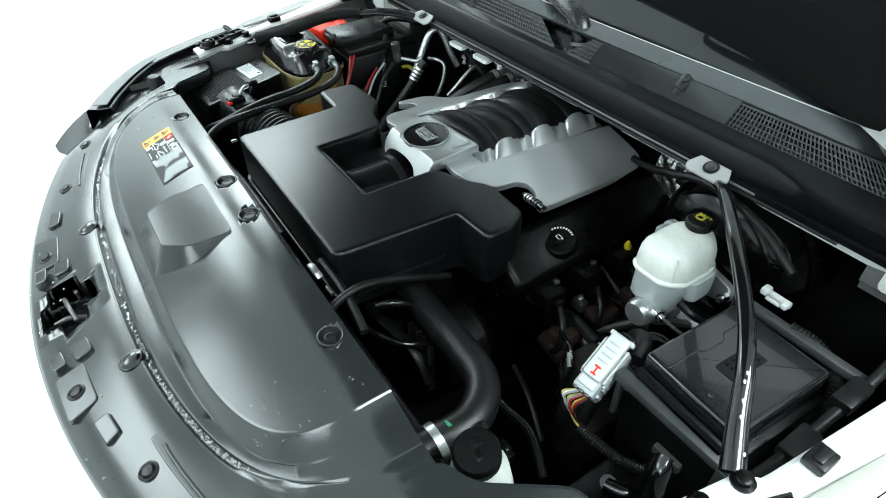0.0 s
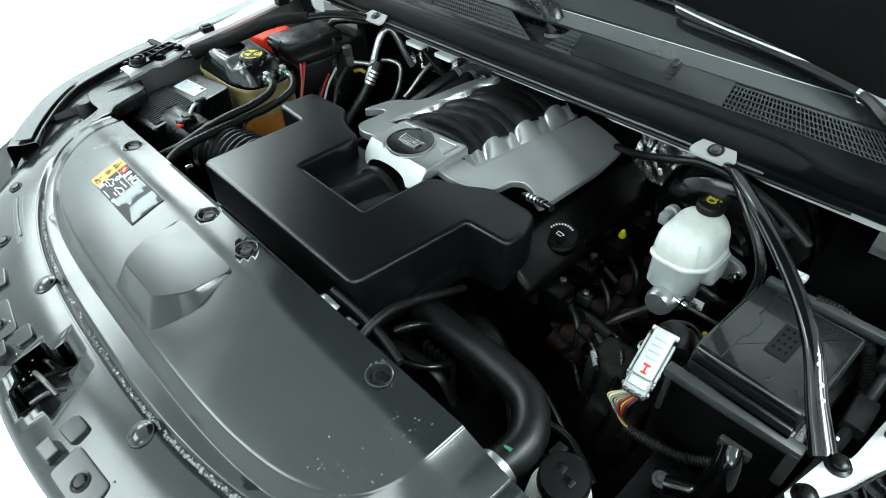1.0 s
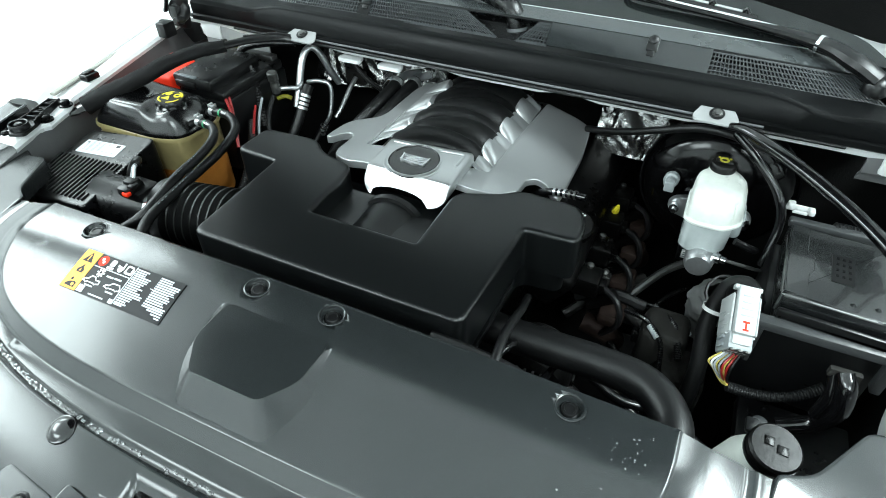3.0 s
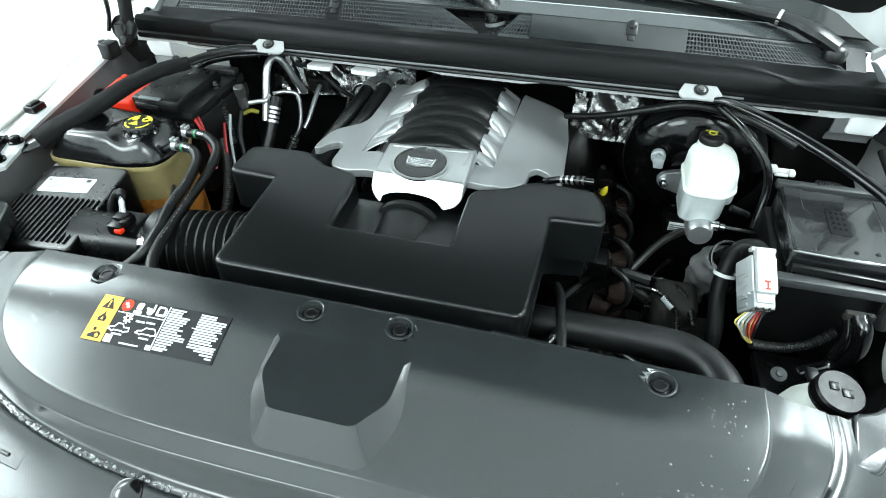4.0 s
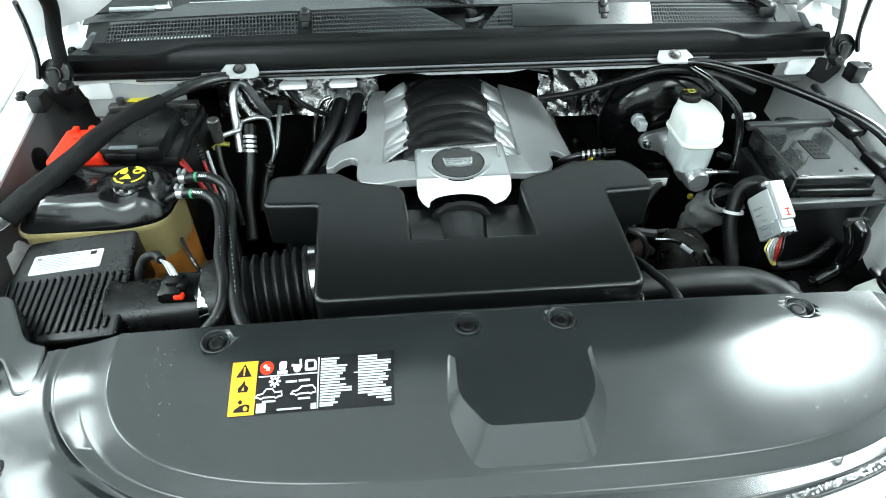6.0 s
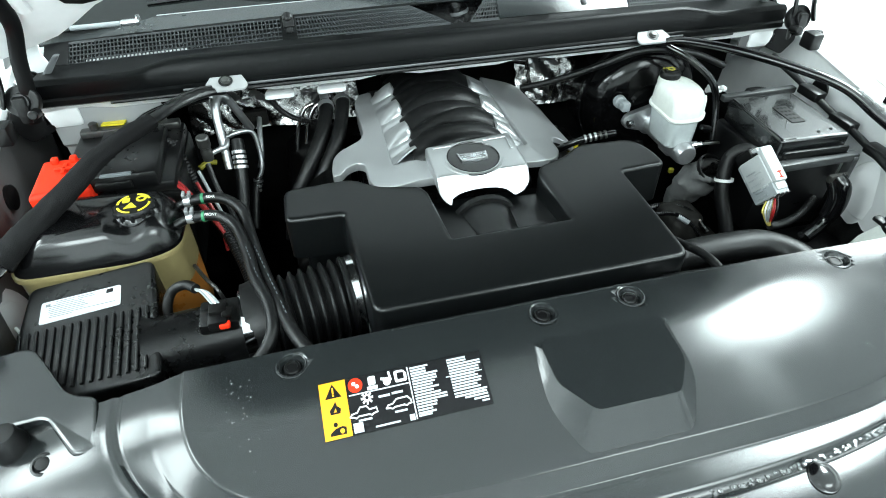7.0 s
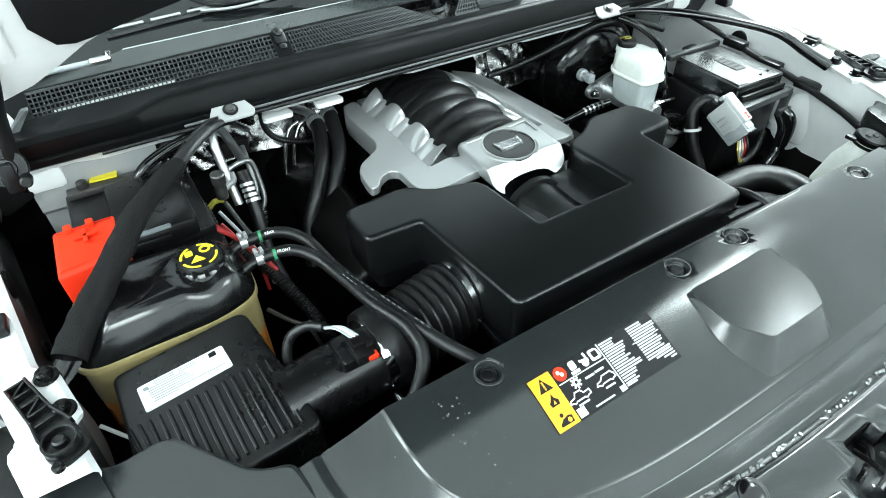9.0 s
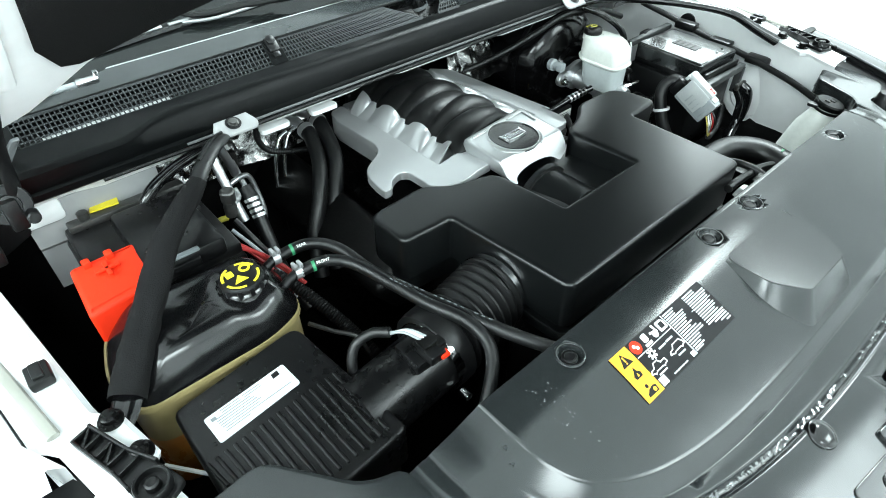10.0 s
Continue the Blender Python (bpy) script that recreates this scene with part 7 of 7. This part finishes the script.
# ---- looms along the firewall and bay ----
for pts, r, wv, lab in (
        ([(0.19, 0.74, 1.045), (0.235, 0.715, 1.062), (0.29, 0.68, 1.092), (0.34, 0.655, 1.120), (0.42, 0.635, 1.150), (0.52, 0.62, 1.140), (0.60, 0.60, 1.11)], 0.007, 0.0004, "black corrugated cable loom below the cowl"),
        ([(-0.46, 0.64, 1.155), (-0.53, 0.62, 1.150), (-0.58, 0.60, 1.135), (-0.60, 0.60, 1.09), (-0.59, 0.61, 1.02)], 0.009, 0.0, "black pipe hanging from the cowl lip"),
        ([(0.46, 0.62, 1.16), (0.50, 0.585, 1.14), (0.545, 0.56, 1.10), (0.565, 0.55, 1.05), (0.56, 0.52, 0.98)], 0.0075, 0.0, "corrugated black loom beside the brake servo"),
        ([(0.64, 0.555, 1.065), (0.68, 0.56, 1.06), (0.72, 0.545, 1.045), (0.742, 0.50, 1.02), (0.75, 0.44, 1.0)], 0.009, 0.0010, "corrugated loom beside the fuse box"),
        ([(0.752, 0.64, 1.10), (0.755, 0.54, 1.082), (0.752, 0.45, 1.066), (0.748, 0.36, 1.055), (0.738, 0.28, 1.045), (0.722, 0.20, 1.035), (0.70, 0.12, 1.02)], 0.007, 0.0004, "black cable along the fender"),
        ([(0.22, 0.12, 1.0), (0.235, 0.155, 1.0), (0.24, 0.22, 0.95), (0.25, 0.30, 0.88)], 0.007, 0.0, "black cable beside the intake box"),
        ([(0.10, 0.13, 0.95), (0.20, 0.10, 0.955), (0.28, 0.13, 0.96), (0.30, 0.2, 0.94)], 0.006, 0.0, "thin black cable in front of the engine"),
        ([(0.33, 0.26, 0.88), (0.40, 0.24, 0.86), (0.47, 0.25, 0.85), (0.54, 0.22, 0.84)], 0.008, 0.0, "corrugated loom low in the bay"),
        ([(-0.50, 0.50, 1.02), (-0.46, 0.44, 0.99), (-0.43, 0.36, 0.95), (-0.42, 0.28, 0.93)], 0.010, 0.0009, "corrugated loom beside the battery"),
        ([(-0.10, 0.86, 1.09), (0.0, 0.84, 1.10), (0.10, 0.82, 1.10), (0.22, 0.80, 1.08)], 0.009, 0.0, "black hose behind the engine")):
    lm = thing("cable_loom", pts[0], lab, "cable loom", "cable looms")
    part("loom", tube(pts, r, 10, 8, wv, 0.005), RUBBER if wv else SHINY, lm)

# ---- coloured bits beside the battery ----
clutter = thing("wiring_clutter", (-0.46, 0.56, 1.0), "tangle of yellow and red taped wiring beside the battery", "wiring")
part("yellow_tape", tube([(-0.505, 0.60, 1.03), (-0.49, 0.61, 1.035), (-0.475, 0.615, 1.03)], 0.005, 8, 3), SIGN, clutter)
part("red_wire", tube([(-0.50, 0.52, 1.05), (-0.485, 0.49, 1.03), (-0.470, 0.46, 1.0), (-0.468, 0.44, 0.95)], 0.003, 8, 5), WIRE_R, clutter)
part("grey_wire", tube([(-0.495, 0.54, 1.06), (-0.478, 0.50, 1.035), (-0.462, 0.47, 1.0), (-0.455, 0.45, 0.95)], 0.003, 8, 5), LOCK, clutter)
part("black_wire", tube([(-0.48, 0.56, 1.06), (-0.468, 0.52, 1.03), (-0.45, 0.49, 0.99), (-0.44, 0.46, 0.94)], 0.005, 8, 5), RUBBER, clutter)

# dusty boot over the steering shaft
boot = thing("steering_boot", (0.50, 0.50, 0.80), "dusty grey crumpled boot over the steering shaft", "boot")
spine = glide([(0.522, 0.440, 0.962), (0.514, 0.462, 0.935), (0.506, 0.482, 0.89), (0.502, 0.502, 0.84), (0.505, 0.525, 0.78)], 8)
rows = []
for i, p in enumerate(spine):
    f = i / (len(spine) - 1)
    row = []
    for k in range(37):
        a = 2 * math.pi * k / 36
        r = 0.020 + 0.022 * math.sin(math.pi * min(1, 0.2 + f * 0.9)) + 0.009 * noise.noise((math.cos(a) * 1.6, math.sin(a) * 1.6, f * 7)) + 0.004 * abs(noise.noise((math.cos(a) * 5, math.sin(a) * 5, f * 16)))
        row.append((p.x + r * math.cos(a), p.y + r * 0.8 * math.sin(a), p.z + 0.2 * r * math.sin(a)))
    rows.append(row)
part("boot_skin", sheet(rows), BOOT, boot, "crumpled rubber skin")
part("boot_band", ring(tuple(spine[2]), (-0.2, 0.5, -0.8), 0.034, 0.008, 0.003, 24), RUBBER, boot)
part("shaft", tube([(0.53, 0.415, 0.985), (0.522, 0.44, 0.962), (0.514, 0.462, 0.935)], 0.011, 12, 4), GRIME, boot, "steel shaft")
for pts, r in (([(0.40, 0.47, 0.86), (0.43, 0.44, 0.885), (0.46, 0.40, 0.89), (0.475, 0.35, 0.87)], 0.006), ([(0.37, 0.40, 0.90), (0.41, 0.385, 0.905), (0.44, 0.36, 0.89), (0.45, 0.32, 0.86)], 0.0045), ([(0.545, 0.52, 0.93), (0.55, 0.49, 0.945), (0.548, 0.45, 0.94), (0.535, 0.42, 0.90)], 0.005)):
    wl = thing("bay_wire", pts[0], "thin black wire loop deep beside the engine", "wire", "bay wires")
    part("wire", tube(pts, r, 8, 6, 0.0005, 0.004), SHINY, wl)
    part("wire_tape", tube([Vector(pts[1]).lerp(Vector(pts[2]), q) for q in (0.2, 0.5, 0.8)], r + 0.0012, 8, 3), LOCK if r == 0.0045 else RUBBER, wl)

bay = thing("bay_fittings", (0.58, 0.28, 0.85), "loose small fittings low in the dark bay", "fittings")
part("grey_grommet", lathe([(0.0125, 0), (0.0125, 0.004), (0.006, 0.005), (0.005, 0.009), (0.002, 0.009)], (0.607, 0.285, 0.862), (0, -0.4, 1), 18), TRIMG, bay, "pale grey grommet")
part("pale_clip", tube([(0.455, 0.470, 0.812), (0.468, 0.476, 0.822), (0.480, 0.470, 0.806), (0.494, 0.478, 0.818)], 0.004, 6, 3), LOCK, bay)
part("amber_tag", box(0.516, 0.528, 0.570, 0.580, 0.866, 0.878, 0.003), SIGN, bay, "amber plastic tag")
part("bay_tray", box(0.575, 0.735, 0.16, 0.335, 0.835, 0.86, 0.006), BLACK, bay, "black tray")

for yy, zz in ((0.50, 1.075), (0.40, 1.058), (0.30, 1.046)):
    part("strip_clip", box(0.738, 0.764, yy - 0.028, yy + 0.028, zz - 0.008, zz + 0.012, 0.004), BLACK, bay, "black harness clip")

front_bits = thing("hose_fittings", (0.2, 0.06, 1.07), "silver hose clips and fittings in front of the intake box", "fittings")
part("clip", tube([(0.150, 0.050, 1.074), (0.160, 0.048, 1.082), (0.176, 0.048, 1.082), (0.186, 0.051, 1.074)], 0.006, 8, 5, flat=0.5), SILVER, front_bits)
part("clip", tube([(0.212, 0.050, 1.075), (0.222, 0.048, 1.081), (0.234, 0.050, 1.078)], 0.004, 8, 4), DULL, front_bits)
part("fitting_pipe", tube([(0.155, 0.066, 1.078), (0.20, 0.068, 1.074), (0.26, 0.066, 1.07), (0.31, 0.06, 1.06)], 0.007, 8, 5), RUBBER, front_bits)
part("cross_cable", tube([(0.228, 0.26, 1.00), (0.236, 0.20, 1.035), (0.238, 0.14, 1.062), (0.242, 0.09, 1.078), (0.247, 0.045, 1.070), (0.25, 0.02, 1.04)], 0.0065, 10, 6), RUBBER, front_bits, "black cable")

# ---- headlight adjusters and lamps at the corners ----
for s in (-1, 1):
    hl = thing("headlight", (s * 0.80, 0.0, 0.85), "headlight unit with black rim at the front corner", "headlight", "headlights")
    outer = glide([(0.655, -0.158, 1.060), (0.71, -0.122, 1.065), (0.79, -0.062, 1.068), (0.855, 0.005, 1.070), (0.895, 0.092, 1.074), (0.912, 0.172, 1.082), (0.916, 0.25, 1.092)], 6)
    rows, lens, well = [], [], []
    for i, p in enumerate(outer):
        d = (outer[min(i + 1, len(outer) - 1)] - outer[max(i - 1, 0)]).normalized()
        n2 = Vector((-d.y, d.x, 0)).normalized()
        q = p + n2 * 0.058 + Vector((0, 0, 0.006))
        rows.append([(s * v.x, v.y, v.z) for v in (p - n2 * 0.006 + Vector((0, 0, -0.05)), p - n2 * 0.002 + Vector((0, 0, -0.004)), p, p + n2 * 0.006 + Vector((0, 0, 0.003)), p + n2 * 0.03 + Vector((0, 0, 0.002)), q, q + n2 * 0.003 - Vector((0, 0, 0.02)))])
        lens.append([(s * v.x, v.y, v.z) for v in (p - n2 * 0.007 + Vector((0, 0, -0.03)), p - n2 * 0.02 + Vector((0, 0, -0.06)), p - n2 * 0.03 + Vector((0, 0, -0.14)), p - n2 * 0.03 + Vector((0, 0, -0.28)))])
        well.append([(s * v.x, v.y, v.z) for v in (q + n2 * 0.002 - Vector((0, 0, 0.014)), q + n2 * 0.10 - Vector((0, 0, 0.02)))])
    part("rim", sheet(rows if s > 0 else rows[::-1]), SHINY, hl, "glossy black upper rim")
    part("lens", sheet(lens[::-1] if s > 0 else lens), LENS, hl, "clear lens")
    part("housing", sheet(well if s > 0 else well[::-1]), BLACK, hl, "black housing top")
    part("lens_strip", sheet([[(r[3][0] * 0.6 + r[4][0] * 0.4, r[3][1] * 0.6 + r[4][1] * 0.4, r[4][2] + 0.004), (r[4][0] * 0.4 + r[5][0] * 0.6, r[4][1] * 0.4 + r[5][1] * 0.6, r[4][2] + 0.006)] for r in (rows[1:20] if s > 0 else rows[19:0:-1])], 0.002), TRIMG, hl, "dull pale reflector strip")
    part("rim_edge", tube([(r[5][0], r[5][1], r[5][2] + 0.001) for r in rows], 0.0022, 6, 2), TRIMG, hl, "thin grey edge")
    bz = zf(0.2) + 0.007
    B0 = Vector((0.778, 0.262, bz)) if s < 0 else Vector((0.795, 0.282, bz))
    B1 = Vector((0.735, 0.138, bz)) if s < 0 else Vector((0.750, 0.150, bz))
    yaw = math.degrees(math.atan2(B1.y - B0.y, B1.x - B0.x))
    BM = Matrix.Scale(s, 4, (1, 0, 0)) @ Matrix.Translation(B0) @ pose(0, 0, 0, 0, 0, yaw)
    adj = thing("headlight_bracket", (s * B0.x, B0.y, bz), "black plastic ribbed headlight bracket on the fender lip", "headlight bracket", "headlight brackets")

    def ready(bm):
        moved(bm, BM)
        bmesh.ops.recalc_face_normals(bm, faces=bm.faces)
        return bm

    part("bracket_base", ready(slab(rounded([(-0.006, -0.012), (0.05, -0.013), (0.085, -0.02), (0.122, -0.02), (0.126, 0.010), (0.108, 0.019), (0.06, 0.011), (-0.004, 0.010)], 0.006, 3), -0.004, 0.002, 0.001)), BLACK, adj)
    for a, b in (((-0.006, -0.011), (0.05, -0.0125)), ((0.05, -0.0125), (0.085, -0.019)), ((-0.004, 0.009), (0.06, 0.0105)), ((0.06, 0.0105), (0.085, 0.014))):
        d = (Vector(b) - Vector(a)).normalized() * 0.0016
        n2 = Vector((-d.y, d.x))
        part("rail", ready(slab([tuple(Vector(a) - n2), tuple(Vector(b) - n2), tuple(Vector(b) + n2), tuple(Vector(a) + n2)], 0.0, 0.010, 0.001, 1)), BLACK, adj)
    for k in range(5):
        x = -0.004 + 0.0175 * k
        part("cross_rib", ready(box(x - 0.0013, x + 0.0013, -0.0115 - 0.03 * x, 0.0095 + 0.02 * x, 0, 0.0085, 0.0006, 1)), BLACK, adj)
        if k % 2 == 0 and k < 4:
            d = Vector((0.0175, 0.019)).normalized() * 0.0012
            n2 = Vector((-d.y, d.x))
            part("diagonal_rib", ready(slab([tuple(Vector((x, -0.0105)) - n2), tuple(Vector((x + 0.0165, 0.0095)) - n2), tuple(Vector((x + 0.0165, 0.0095)) + n2), tuple(Vector((x, -0.0105)) + n2)], 0.0, 0.0075, 0)), BLACK, adj)
    part("adjuster_wheel", ready(lathe([(0.0175, 0), (0.0175, 0.010), (0.0165, 0.0115), (0.0145, 0.011), (0.014, 0.004), (0.0075, 0.0035), (0.007, 0.010), (0.005, 0.0115), (0.002, 0.011)], (0.102, 0.0, 0.001), (0, 0, 1), 24)), BLACK, adj)
    part("bracket_screw", ready(lathe([(0.006, 0), (0.006, 0.005), (0.004, 0.007)], (0.124, 0.014, 0.0), (0, 0, 1), 12)), GRIME, adj)

# ---- water beads on the cover ----
beads = bmesh.new()


def bead(x, y, r, drop):
    n = 6
    z = base_z(x, y) - drop
    rim = [beads.verts.new((x + r * random.uniform(0.7, 1.2) * math.cos(2 * math.pi * i / n), y + r * random.uniform(0.7, 1.2) * math.sin(2 * math.pi * i / n), z - 0.0002)) for i in range(n)]
    mid = [beads.verts.new((x + (v.co.x - x) * 0.6, y + (v.co.y - y) * 0.6, z + r * 0.32)) for v in rim]
    for i in range(n):
        beads.faces.new((rim[i], rim[(i + 1) % n], mid[(i + 1) % n], mid[i]))
    beads.faces.new(mid)


groove = lip_curve(0.5415, 0.236, RE, 2.5, 400)
for x, y in groove[40:370]:
    if -0.42 < x < 0.45 and random.random() < 0.8:
        for _ in range(2):
            bead(x + random.gauss(0, 0.004), y + random.gauss(0, 0.0022), random.uniform(0.0012, 0.0032), 0.0165)
for cx, cy, n, sx, sy in ((-0.402, -0.045, 22, 0.012, 0.020), (-0.398, -0.02, 8, 0.008, 0.008), (0.425, -0.055, 40, 0.012, 0.04), (-0.05, -0.31, 40, 0.25, 0.02), (0.375, -0.105, 24, 0.03, 0.012), (0.40, -0.02, 14, 0.025, 0.012), (-0.40, -0.09, 5, 0.015, 0.015)):
    for _ in range(n):
        x, y = random.gauss(cx, sx), random.gauss(cy, sy)
        if abs(x) < 0.44 and -0.13 < y < 0.02:
            bead(x, y, random.uniform(0.0005, 0.0014), 0.0)
        elif abs(x) < 0.5 and y < -0.27:
            bead(x, y, random.uniform(0.0008, 0.002), 0.0115)
bmesh.ops.recalc_face_normals(beads, faces=beads.faces)
tagged(part("water_beads", beads, DROP, None), "small clear water drops lying on the cover", "water drops", kind="stuff")

# wet film along the groove
for a0, a1, w in ((62, 128, 0.006), (150, 172, 0.004), (250, 300, 0.005), (318, 350, 0.007)):
    rows = []
    for k in range(a0, a1):
        x, y = groove[k]
        t = math.sin(math.pi * (k - a0) / (a1 - 1 - a0))
        wd = w * t ** 0.5 * (0.75 + 0.5 * noise.noise((x * 60, 0, 3)))
        dx, dy = groove[k + 1][0] - groove[k - 1][0], groove[k + 1][1] - groove[k - 1][1]
        q = math.hypot(dx, dy)
        nx, ny = -dy / q, dx / q
        rows.append([(x + nx * f * wd + nx * 0.003, y + ny * f * wd + ny * 0.003, base_z(x, y) - 0.0166 + 0.0006 * (1 - f * f)) for f in (-1.0, -0.5, 0.0, 0.5, 1.0)])
    bm = sheet(rows)
    bmesh.ops.recalc_face_normals(bm, faces=bm.faces)
    tagged(part("water_film", bm, WET, None), "thin wet streak in the groove of the cover", "water", "wet streaks", kind="stuff")

# ---- floor tiles ----
TS = 0.6
tile_mesh = mesh_of("tile", box(-TS / 2 + 0.0015, TS / 2 - 0.0015, -TS / 2 + 0.0015, TS / 2 - 0.0015, -0.006, 0.0, 0.0008, 1), TILE)
for i in range(17):
    for j in range(17):
        put("tile", tile_mesh, floor, Matrix.Translation((-RX + TS * (i + 0.5), RY0 + TS * (j + 0.5), 0)))
